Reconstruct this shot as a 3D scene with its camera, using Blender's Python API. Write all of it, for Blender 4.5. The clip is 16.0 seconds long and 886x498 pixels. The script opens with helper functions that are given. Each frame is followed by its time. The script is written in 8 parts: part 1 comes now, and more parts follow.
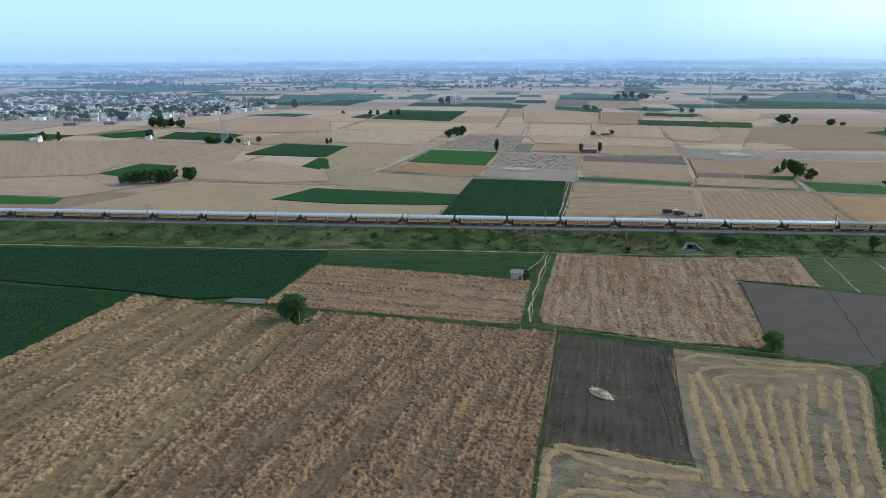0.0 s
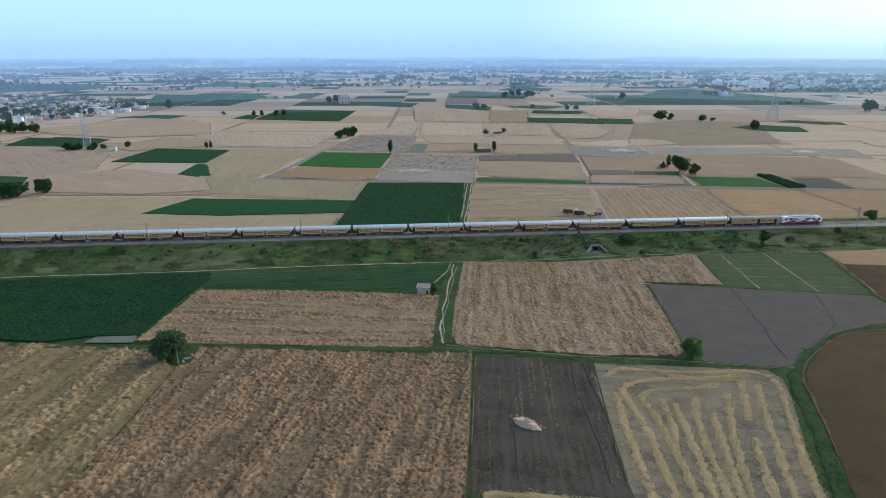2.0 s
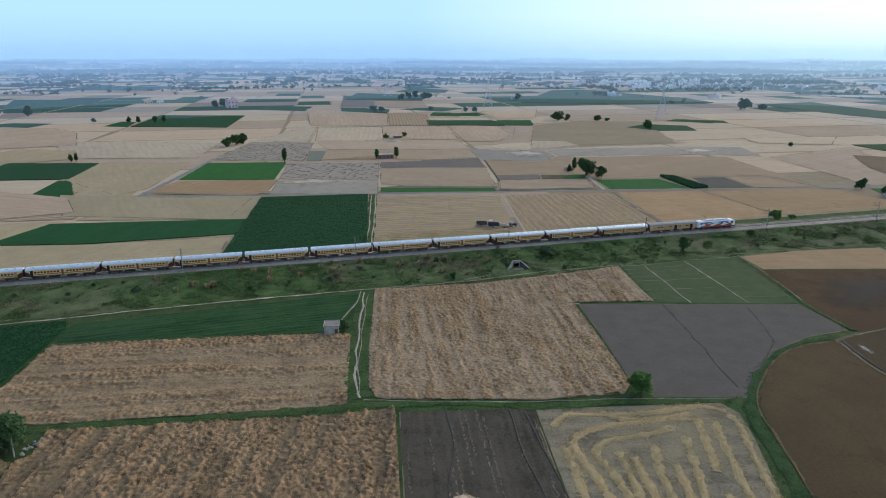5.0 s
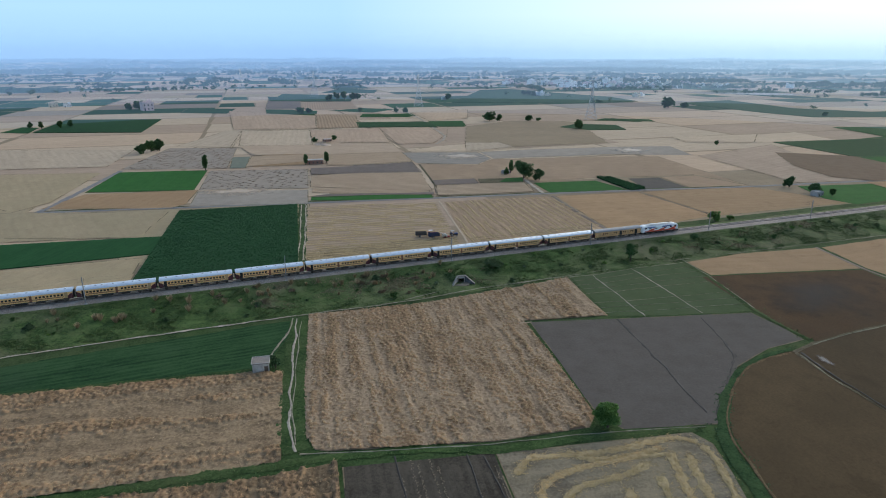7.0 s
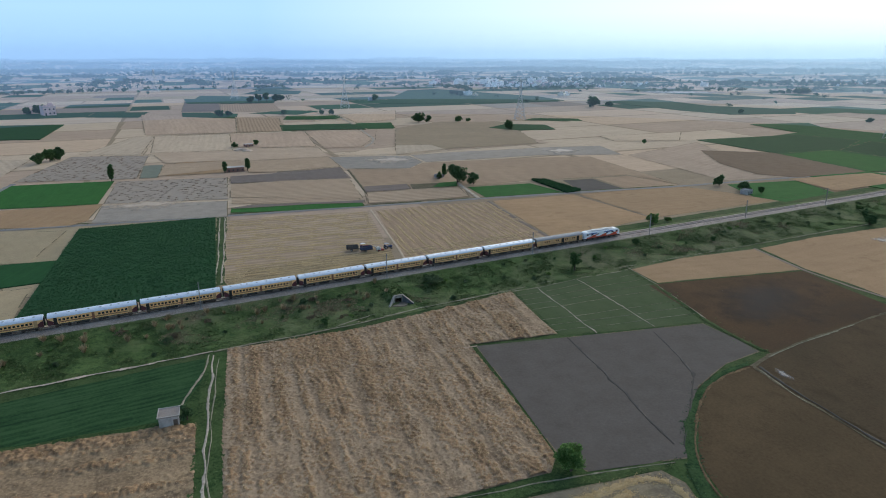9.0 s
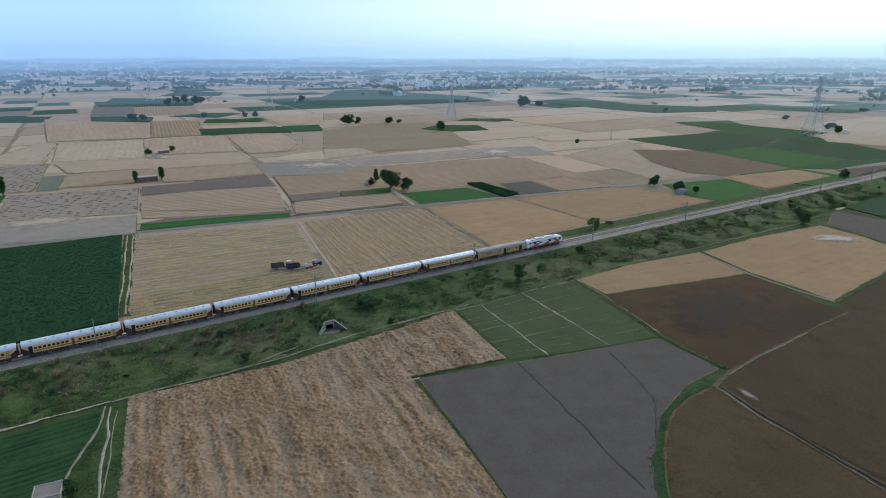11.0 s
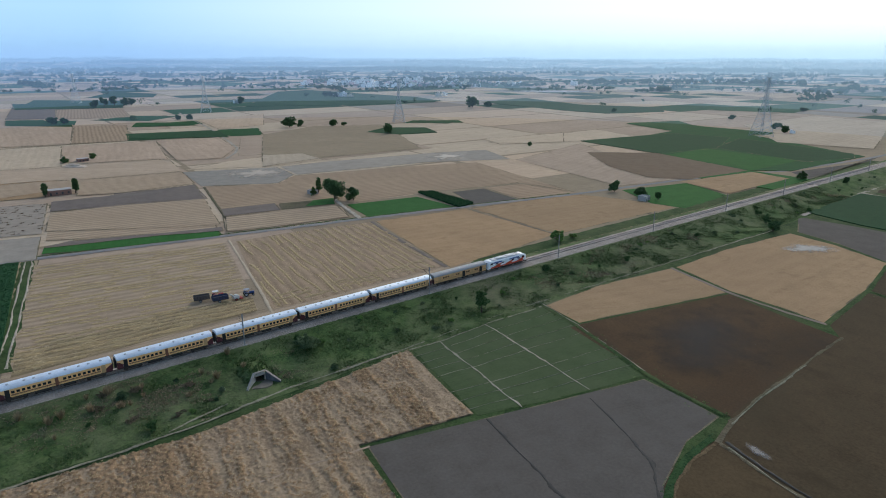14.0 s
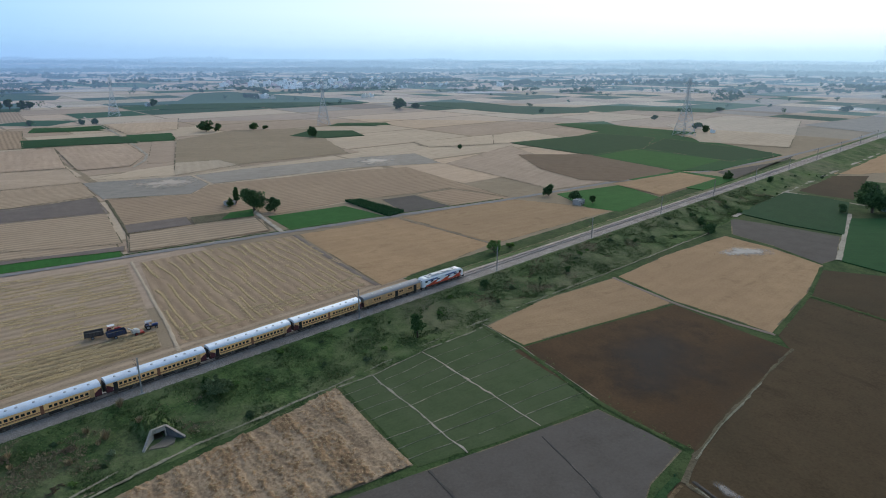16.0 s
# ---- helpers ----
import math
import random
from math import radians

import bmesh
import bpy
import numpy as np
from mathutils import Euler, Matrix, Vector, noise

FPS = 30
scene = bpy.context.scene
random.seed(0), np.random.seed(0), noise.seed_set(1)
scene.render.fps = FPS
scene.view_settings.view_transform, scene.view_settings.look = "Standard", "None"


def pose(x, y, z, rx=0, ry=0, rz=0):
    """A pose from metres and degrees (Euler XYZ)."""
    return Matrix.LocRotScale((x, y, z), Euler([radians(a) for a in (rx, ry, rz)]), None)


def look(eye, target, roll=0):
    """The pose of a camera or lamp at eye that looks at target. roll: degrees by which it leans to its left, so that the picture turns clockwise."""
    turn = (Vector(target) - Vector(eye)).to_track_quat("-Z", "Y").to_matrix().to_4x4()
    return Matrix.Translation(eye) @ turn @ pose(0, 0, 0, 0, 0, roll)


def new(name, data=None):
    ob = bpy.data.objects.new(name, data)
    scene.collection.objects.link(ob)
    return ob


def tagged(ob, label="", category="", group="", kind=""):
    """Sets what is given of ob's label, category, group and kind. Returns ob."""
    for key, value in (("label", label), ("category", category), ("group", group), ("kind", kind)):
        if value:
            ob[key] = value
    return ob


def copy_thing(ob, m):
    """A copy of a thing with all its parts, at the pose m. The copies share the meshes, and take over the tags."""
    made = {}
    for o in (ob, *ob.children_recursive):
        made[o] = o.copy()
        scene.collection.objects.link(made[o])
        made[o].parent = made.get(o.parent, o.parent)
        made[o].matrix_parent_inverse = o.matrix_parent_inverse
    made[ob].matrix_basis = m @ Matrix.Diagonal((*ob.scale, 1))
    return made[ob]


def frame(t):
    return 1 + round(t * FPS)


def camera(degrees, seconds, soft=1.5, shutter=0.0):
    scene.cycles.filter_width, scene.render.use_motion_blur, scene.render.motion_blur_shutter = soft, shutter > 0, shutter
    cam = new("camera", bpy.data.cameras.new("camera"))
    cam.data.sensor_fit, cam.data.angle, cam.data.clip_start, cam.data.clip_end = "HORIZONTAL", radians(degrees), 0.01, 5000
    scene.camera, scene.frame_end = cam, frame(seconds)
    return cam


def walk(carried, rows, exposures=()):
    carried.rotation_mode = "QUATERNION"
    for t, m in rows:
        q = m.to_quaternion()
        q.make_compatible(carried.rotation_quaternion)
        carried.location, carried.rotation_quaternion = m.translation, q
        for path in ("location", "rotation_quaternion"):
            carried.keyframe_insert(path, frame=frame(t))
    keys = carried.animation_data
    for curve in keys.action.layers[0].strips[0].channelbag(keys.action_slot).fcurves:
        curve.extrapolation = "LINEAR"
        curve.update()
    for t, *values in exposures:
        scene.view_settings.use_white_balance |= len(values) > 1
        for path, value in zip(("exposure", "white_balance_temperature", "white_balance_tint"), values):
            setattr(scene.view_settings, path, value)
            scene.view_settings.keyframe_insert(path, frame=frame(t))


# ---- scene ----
cam = camera(70.29, 16.0, soft=1.0)
PATH = [
    (0.0, pose(-73.89, -260.56, 72.05, 73.122, 0.259, 4.821)),
    (0.5, pose(-74.82, -256.18, 71.90, 72.994, 0.221, 2.313)),
    (1.0, pose(-75.67, -251.92, 71.92, 72.947, 0.145, -0.199)),
    (1.5, pose(-76.06, -247.61, 71.92, 72.914, 0.082, -2.654)),
    (2.0, pose(-76.61, -243.33, 72.00, 72.929, 0.025, -5.096)),
    (2.5, pose(-76.85, -238.71, 71.87, 72.957, -0.035, -6.710)),
    (3.0, pose(-76.96, -234.22, 71.82, 72.954, -0.072, -8.174)),
    (3.5, pose(-76.91, -229.76, 71.72, 73.001, -0.061, -9.672)),
    (4.0, pose(-76.84, -225.67, 71.79, 73.025, -0.037, -11.295)),
    (6.5, pose(-74.48, -205.39, 72.57, 72.996, -0.024, -19.119)),
    (7.0, pose(-73.77, -201.16, 72.71, 72.981, -0.020, -20.776)),
    (7.5, pose(-72.59, -197.13, 72.75, 72.986, -0.006, -22.383)),
    (8.0, pose(-71.18, -192.98, 72.76, 72.992, 0.027, -23.985)),
    (8.5, pose(-69.98, -188.86, 72.82, 72.977, 0.001, -25.651)),
    (9.0, pose(-68.20, -184.65, 72.79, 72.964, 0.036, -27.271)),
    (11.5, pose(-57.72, -164.95, 72.50, 72.931, 0.050, -34.411)),
    (12.0, pose(-55.34, -161.11, 72.39, 72.917, 0.038, -34.895)),
    (12.5, pose(-52.79, -157.28, 72.25, 72.923, 0.004, -35.305)),
    (13.0, pose(-50.33, -153.55, 72.23, 72.928, -0.001, -35.731)),
    (13.5, pose(-47.82, -149.72, 72.14, 72.925, -0.034, -36.605)),
    (14.0, pose(-45.19, -146.10, 72.10, 72.950, -0.057, -38.252)),
    (14.5, pose(-42.39, -142.39, 72.08, 72.956, -0.139, -40.120)),
    (15.0, pose(-39.45, -139.15, 72.00, 73.001, -0.129, -41.980)),
    (15.5, pose(-36.51, -135.91, 71.98, 73.016, -0.140, -43.779)),
    (16.0, pose(-33.89, -132.62, 71.75, 73.045, -0.215, -44.725)),
]
walk(cam, PATH, [(0.0, 0.5, 6500, 6), (4.0, 0.44, 6500, 6), (8.5, 0.3, 6500, 6), (11.5, 0.33, 6500, 6), (13.5, 0.29, 6500, 6), (16.0, 0.26, 6500, 6)])

# ---- world, sun, exposure ----
SUN_UP, SUN_TURN = 24.0, 62.0          # degrees above the horizon, degrees from +y towards +x
world = bpy.data.worlds.new("sky")
scene.world = world
world.use_nodes = True
wn = world.node_tree
sky = wn.nodes.new("ShaderNodeTexSky")
sky.sky_type, sky.sun_disc = "NISHITA", False
sky.sun_elevation, sky.sun_rotation = radians(SUN_UP), radians(SUN_TURN)
sky.air_density, sky.dust_density, sky.ozone_density = 1.0, 1.2, 1.5
wn.links.new(sky.outputs["Color"], wn.nodes["Background"].inputs["Color"])
wn.nodes["Background"].inputs["Strength"].default_value = 0.15
sun_data = bpy.data.lights.new("sun", "SUN")
sun_data.energy, sun_data.angle, sun_data.color = 1.4, radians(70), (1.0, 0.93, 0.82)
sun = new("sun", sun_data)
sun.matrix_world = look((0, 0, 0), (-math.sin(radians(SUN_TURN)), -math.cos(radians(SUN_TURN)), -math.tan(radians(SUN_UP))))

rng = np.random.default_rng(7)


# ---- materials ----
def nodes_of(name):
    m = bpy.data.materials.new(name)
    m.use_nodes = True
    t = m.node_tree
    return m, t, t.nodes["Principled BSDF"]


def node(t, kind, **given):
    n = t.nodes.new(kind)
    for key, value in given.items():
        n.inputs[key.replace("_", " ")].default_value = value
    return n


def ramp(t, source, stops):
    r = t.nodes.new("ShaderNodeValToRGB")
    e = r.color_ramp.elements
    while len(e) < len(stops):
        e.new(0.5)
    for el, (p, c) in zip(e, stops):
        el.position, el.color = p, (*c, 1)
    t.links.new(source, r.inputs["Fac"])
    return r.outputs["Color"]


def mix(t, a, b, fac, blend="MIX"):
    n = t.nodes.new("ShaderNodeMix")
    n.data_type, n.blend_type = "RGBA", blend
    for socket, value in ((n.inputs["A"], a), (n.inputs["B"], b), (n.inputs["Factor"], fac)):
        if isinstance(value, bpy.types.NodeSocket):
            t.links.new(value, socket)
        else:
            socket.default_value = value if isinstance(value, (int, float)) else (*value, 1)
    return n.outputs["Result"]


def maths(t, op, a, b=0.0):
    n = t.nodes.new("ShaderNodeMath")
    n.operation = op
    for socket, value in ((n.inputs[0], a), (n.inputs[1], b)):
        if isinstance(value, bpy.types.NodeSocket):
            t.links.new(value, socket)
        else:
            socket.default_value = value
    return n.outputs[0]


def place(t, scale=(1, 1, 1), turn=0.0):
    c = t.nodes.new("ShaderNodeTexCoord")
    m = t.nodes.new("ShaderNodeMapping")
    m.vector_type = "TEXTURE"
    m.inputs["Rotation"].default_value = (0, 0, radians(turn))
    t.links.new(c.outputs["Object"], m.inputs["Vector"])
    s = t.nodes.new("ShaderNodeVectorMath")
    s.operation = "MULTIPLY"
    s.inputs[1].default_value = scale
    t.links.new(m.outputs["Vector"], s.inputs[0])
    return s.outputs["Vector"]


def grain(t, where, scale, detail=5.0, rough=0.6, distort=0.0):
    n = node(t, "ShaderNodeTexNoise", Scale=scale, Detail=detail, Roughness=rough, Distortion=distort)
    t.links.new(where, n.inputs["Vector"])
    return n.outputs["Fac"]


def bump(t, p, height, strength, distance):
    b = node(t, "ShaderNodeBump", Strength=strength, Distance=distance)
    t.links.new(height, b.inputs["Height"])
    t.links.new(b.outputs["Normal"], p.inputs["Normal"])


MATS = {}


def plain(name, colour, rough=0.7, metal=0.0, vary=0.15, scale=3.0, dirt=(0.12, 0.1, 0.08), dirty=0.15):
    """Paint, metal, masonry or wood: two scales of wear over one colour."""
    if name in MATS:
        return MATS[name]
    m, t, p = nodes_of(name)
    where = place(t)
    fine, broad = grain(t, where, scale * 6, 4), grain(t, where, scale * 0.5, 4)
    dark = tuple(c * (1 - vary) for c in colour)
    light = tuple(min(1, c * (1 + vary)) for c in colour)
    base = ramp(t, fine, [(0.3, dark), (0.7, light)])
    stain = maths(t, "MULTIPLY", ramp(t, broad, [(0.45, (0, 0, 0)), (0.75, (1, 1, 1))]), dirty)
    t.links.new(mix(t, base, dirt, stain), p.inputs["Base Color"])
    p.inputs["Roughness"].default_value, p.inputs["Metallic"].default_value = rough, metal
    bump(t, p, fine, 0.15, 0.02)
    MATS[name] = m
    return m


def leafy(name, dark, light, tips=None, thin=0.3):
    """Leaves, blades or straw, each piece with its own shade."""
    if name in MATS:
        return MATS[name]
    m, t, p = nodes_of(name)
    g = t.nodes.new("ShaderNodeNewGeometry")
    o = t.nodes.new("ShaderNodeObjectInfo")
    own = ramp(t, g.outputs["Random Per Island"], [(0.0, dark), (0.6, light), (1.0, tips or light)])
    tint = ramp(t, o.outputs["Random"], [(0.0, (0.8, 0.85, 0.8)), (1.0, (1.15, 1.1, 1.05))])
    broad = ramp(t, grain(t, place(t), 0.12, 4), [(0.3, (0.75, 0.78, 0.75)), (0.7, (1.15, 1.12, 1.1))])
    shade = mix(t, mix(t, own, tint, 1.0, "MULTIPLY"), broad, 1.0, "MULTIPLY")
    t.links.new(shade, p.inputs["Base Color"])
    p.inputs["Roughness"].default_value = 0.75
    p.inputs["Specular IOR Level"].default_value = 0.25
    # thin blades let some light through
    through_light = t.nodes.new("ShaderNodeBsdfTranslucent")
    t.links.new(shade, through_light.inputs["Color"])
    both = t.nodes.new("ShaderNodeMixShader")
    both.inputs["Fac"].default_value = thin
    t.links.new(p.outputs["BSDF"], both.inputs[1])
    t.links.new(through_light.outputs["BSDF"], both.inputs[2])
    t.links.new(both.outputs["Shader"], t.nodes["Material Output"].inputs["Surface"])
    MATS[name] = m
    return m


# soil and crop colours: dark, light, blotch, blotch share, row spacing, row strength, relief
GROUND = {}
GROUND["crop_h"] = ((0.016, 0.048, 0.019), (0.036, 0.084, 0.031), (0.048, 0.082, 0.044), 0.4, 1.9, 0.6, 0.15)
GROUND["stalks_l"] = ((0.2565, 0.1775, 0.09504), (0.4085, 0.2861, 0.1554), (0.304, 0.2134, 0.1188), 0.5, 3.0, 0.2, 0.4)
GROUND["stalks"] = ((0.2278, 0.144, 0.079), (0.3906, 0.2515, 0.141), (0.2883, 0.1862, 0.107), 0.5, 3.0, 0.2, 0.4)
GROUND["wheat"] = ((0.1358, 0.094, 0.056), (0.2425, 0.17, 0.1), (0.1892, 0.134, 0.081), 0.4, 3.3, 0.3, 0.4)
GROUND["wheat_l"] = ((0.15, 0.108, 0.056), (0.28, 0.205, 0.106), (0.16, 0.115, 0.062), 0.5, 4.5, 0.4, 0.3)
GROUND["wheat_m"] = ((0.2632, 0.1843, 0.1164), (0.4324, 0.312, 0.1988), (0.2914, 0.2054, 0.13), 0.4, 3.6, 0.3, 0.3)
GROUND["ripe"] = ((0.2942, 0.1901, 0.1025), (0.4828, 0.3183, 0.18), (0.2942, 0.1901, 0.1109), 0.5, 5.0, 0.2, 0.05)
GROUND["olive"] = ((0.3052, 0.2422, 0.1538), (0.4639, 0.3661, 0.2307), (0.2686, 0.2362, 0.141), 0.4, 4.0, 0.2, 0.1)
GROUND["stub"] = ((0.2801, 0.2079, 0.1371), (0.4961, 0.3715, 0.257), (0.3094, 0.2221, 0.1515), 0.5, 3.6, 0.32, 0.1)
GROUND["stubrow"] = ((0.2627, 0.1864, 0.1212), (0.4553, 0.3271, 0.2158), (0.2801, 0.1971, 0.1358), 0.5, 3.6, 0.3, 0.1)
GROUND["stub_b"] = ((0.3379, 0.2463, 0.1744), (0.5559, 0.4164, 0.3008), (0.3543, 0.2616, 0.1897), 0.45, 5.0, 0.35, 0.1)
GROUND["pale"] = ((0.4197, 0.3216, 0.2235), (0.6213, 0.496, 0.3597), (0.4033, 0.3106, 0.2235), 0.4, 5.0, 0.35, 0.08)
GROUND["plough"] = ((0.05232, 0.04469, 0.03379), (0.09156, 0.07848, 0.06104), (0.109, 0.09156, 0.06976), 0.4, 2.0, 0.35, 0.12)
GROUND["grey"] = ((0.1021, 0.08932, 0.07656), (0.1334, 0.1172, 0.1021), (0.1253, 0.1102, 0.09628), 0.5, 5.0, 0.05, 0.03)
GROUND["grey_l"] = ((0.26, 0.232, 0.196), (0.35, 0.308, 0.258), (0.41, 0.352, 0.285), 0.4, 6.0, 0.08, 0.04)
GROUND["grey_g"] = ((0.16, 0.18, 0.14), (0.2, 0.22, 0.17), (0.22, 0.2, 0.16), 0.3, 4.0, 0.06, 0.04)
GROUND["tuft"] = ((0.2671, 0.2267, 0.1853), (0.3597, 0.3074, 0.2507), (0.3161, 0.2671, 0.2126), 0.3, 5.0, 0.15, 0.05)
GROUND["rim"] = ((0.095, 0.08, 0.052), (0.15, 0.124, 0.08), (0.085, 0.095, 0.05), 0.5, 5.0, 0.1, 0.06)
GROUND["fallow"] = ((0.2071, 0.169, 0.1417), (0.2725, 0.218, 0.1799), (0.327, 0.2507, 0.1853), 0.4, 5.0, 0.1, 0.06)
GROUND["brown"] = ((0.05851, 0.03712, 0.0213), (0.1181, 0.07192, 0.03786), (0.04051, 0.03248, 0.02366), 0.8, 3.5, 0.0, 0.04)
GROUND["brown_l"] = ((0.0573, 0.0406, 0.0232), (0.1047, 0.07424, 0.04176), (0.04628, 0.03828, 0.0232), 0.6, 4.0, 0.0, 0.03)
GROUND["fallow_d"] = ((0.1635, 0.133, 0.1145), (0.218, 0.1766, 0.1504), (0.2398, 0.1908, 0.1526), 0.4, 5.0, 0.1, 0.06)
GROUND["brown_r"] = ((0.155, 0.105, 0.068), (0.215, 0.15, 0.098), (0.2, 0.145, 0.1), 0.5, 5.0, 0.05, 0.04)
GROUND["straw"] = ((0.1363, 0.1145, 0.08393), (0.2453, 0.2071, 0.1472), (0.3161, 0.2529, 0.1504), 0.6, 4.0, 0.3, 0.08)
GROUND["crop_d"] = ((0.015, 0.05, 0.021), (0.028, 0.086, 0.033), (0.023, 0.07, 0.028), 0.4, 1.4, 0.3, 0.2)
GROUND["crop_m"] = ((0.014, 0.062, 0.021), (0.03, 0.104, 0.034), (0.024, 0.086, 0.028), 0.4, 2.2, 0.4, 0.12)
GROUND["grass_b"] = ((0.02, 0.09, 0.018), (0.046, 0.155, 0.036), (0.042, 0.122, 0.03), 0.4, 2.5, 0.25, 0.1)
GROUND["grid_g"] = ((0.04872, 0.07424, 0.03016), (0.0812, 0.116, 0.05104), (0.0986, 0.1137, 0.0638), 0.5, 1.2, 0.2, 0.06)
GROUND["bank"] = ((0.04872, 0.08932, 0.029), (0.1044, 0.1578, 0.05104), (0.2262, 0.181, 0.1253), 0.62, 9.0, 0.02, 0.35)
GROUND["bund"] = ((0.028, 0.06, 0.019), (0.06, 0.1, 0.033), (0.11, 0.1, 0.054), 0.4, 9.0, 0.02, 0.15)
GROUND["dust"] = ((0.35, 0.3, 0.24), (0.48, 0.41, 0.33), (0.24, 0.24, 0.16), 0.5, 9.0, 0.02, 0.05)
GROUND["plain"] = ((0.2398, 0.1831, 0.1221), (0.3597, 0.2812, 0.1908), (0.218, 0.1744, 0.1145), 0.5, 9.0, 0.1, 0.06)
GROUND["wheat_r"] = ((0.2, 0.14, 0.085), (0.35, 0.25, 0.15), (0.22, 0.152, 0.09), 0.4, 4.0, 0.3, 0.2)
GROUND["peach"] = ((0.4033, 0.2965, 0.2017), (0.5995, 0.4524, 0.3216), (0.3924, 0.2889, 0.2017), 0.4, 5.0, 0.25, 0.06)
GROUND["brown_g"] = ((0.07656, 0.0522, 0.02784), (0.1299, 0.08932, 0.04756), (0.0638, 0.0464, 0.02552), 0.6, 4.0, 0.0, 0.03)
GROUND["rim_f"] = ((0.14, 0.115, 0.075), (0.22, 0.178, 0.115), (0.13, 0.135, 0.075), 0.5, 5.0, 0.1, 0.06)
GROUND["rail_stub"] = ((0.1908, 0.145, 0.08284), (0.3434, 0.2649, 0.1559), (0.2071, 0.158, 0.09592), 0.6, 2.6, 0.5, 0.12)
GROUND["ditch_g"] = ((0.018, 0.05, 0.018), (0.042, 0.088, 0.03), (0.075, 0.085, 0.042), 0.35, 9.0, 0.02, 0.15)
GROUND["gold"] = ((0.095, 0.068, 0.038), (0.155, 0.11, 0.062), (0.085, 0.075, 0.04), 0.4, 9.0, 0.02, 0.06)
GROUND["ridge"] = ((0.2, 0.185, 0.13), (0.34, 0.305, 0.225), (0.1, 0.125, 0.065), 0.6, 9.0, 0.02, 0.05)


SMOOTH = {"grey", "brown", "brown_l", "ripe", "peach", "grey_l", "grey_g", "pale", "fallow", "fallow_d", "brown_r", "brown_g", "stub_b", "crop_m", "crop_d", "grass_b", "grid_g", "olive", "plain", "tuft"}


def soil(kind, angle=0.0):
    key = f"{kind}_{angle:.0f}"
    if key in MATS:
        return MATS[key]
    dark, light, spot, share, gap, rows, relief = GROUND[kind]
    m, t, p = nodes_of("soil_" + key)
    where = place(t, turn=angle)
    fine = grain(t, where, 1.6, 8, 0.7)
    mid = grain(t, where, 0.16, 6, 0.65)
    broad = grain(t, where, 0.018, 5, 0.6, 1.0)
    thin = grain(t, place(t, (0.045, 1.0, 1.0), angle), 1.5 / gap, 6, 0.7, 0.2)
    band = grain(t, place(t, (0.09, 1.0, 1.0), angle), 0.22 / gap, 5, 0.7, 0.6)
    w = t.nodes.new("ShaderNodeTexWave")
    w.wave_type, w.bands_direction = "BANDS", "Y"
    for key2, value in (("Scale", 6.2832 / (20 * gap)), ("Distortion", 9.0), ("Detail", 5.0), ("Detail Scale", 0.35), ("Detail Roughness", 0.7)):
        w.inputs[key2].default_value = value
    t.links.new(where, w.inputs["Vector"])
    combed = kind in ("stub", "stubrow", "rail_stub")
    if combed:
        w.inputs["Distortion"].default_value, w.inputs["Detail Scale"].default_value = 3.0, 0.6
    row = mix_value(t, mix_value(t, thin, band, 0.4), w.outputs["Fac"], 0.45 if combed else 0.08)
    body = mix_value(t, mix_value(t, fine, mid, 0.45), row, min(0.7, 0.08 + rows * 0.9))
    lo, hi = (0.32, 0.68) if kind in SMOOTH or combed else (0.43, 0.55)
    col = ramp(t, body, [(lo, tuple(c * 0.86 for c in dark)), (hi, tuple(c * 1.1 for c in light))])
    patch = maths(t, "MULTIPLY", ramp(t, mix_value(t, broad, mid, 0.35), [(0.45, (0, 0, 0)), (0.66, (1, 1, 1))]), share)
    col = mix(t, col, spot, patch)
    if kind in ("ripe", "brown_l", "brown_g", "stub_b", "pale"):
        # small lodged or trampled marks
        mark = ramp(t, grain(t, place(t, (0.5, 1.0, 1.0), angle), 0.13, 4, 0.55, 0.8), [(0.6, (0, 0, 0)), (0.7, (1, 1, 1))])
        col = mix(t, col, tuple(c * 0.8 for c in dark), maths(t, "MULTIPLY", mark, 0.4))
    o = t.nodes.new("ShaderNodeObjectInfo")
    col = mix(t, col, ramp(t, o.outputs["Random"], [(0, (0.92, 0.93, 0.94)), (1, (1.08, 1.06, 1.04))]), 1.0, "MULTIPLY")
    t.links.new(col, p.inputs["Base Color"])
    p.inputs["Roughness"].default_value = 0.95
    p.inputs["Specular IOR Level"].default_value = 0.07
    bump(t, p, body, 0.8, relief)
    MATS[f"{kind}_{angle:.0f}"] = m
    return m


def mix_value(t, a, b, fac):
    n = t.nodes.new("ShaderNodeMix")
    n.data_type = "FLOAT"
    t.links.new(a, n.inputs["A"])
    t.links.new(b, n.inputs["B"])
    n.inputs["Factor"].default_value = fac
    return n.outputs["Result"]


# ---- mesh helpers ----
def mesh_of(name, verts, faces, material, smooth=False):
    """A mesh from arrays: verts n x 3, faces m x 3 or m x 4."""
    verts, faces = np.asarray(verts, np.float32), np.asarray(faces, np.int32)
    me = bpy.data.meshes.new(name)
    k = faces.shape[1]
    me.vertices.add(len(verts))
    me.vertices.foreach_set("co", verts.ravel())
    me.loops.add(faces.size)
    me.loops.foreach_set("vertex_index", faces.ravel())
    me.polygons.add(len(faces))
    me.polygons.foreach_set("loop_start", np.arange(0, faces.size, k, dtype=np.int32))
    me.update(calc_edges=True)
    me.validate()
    if smooth:
        me.polygons.foreach_set("use_smooth", np.ones(len(faces), bool))
    me.materials.append(material)
    return me


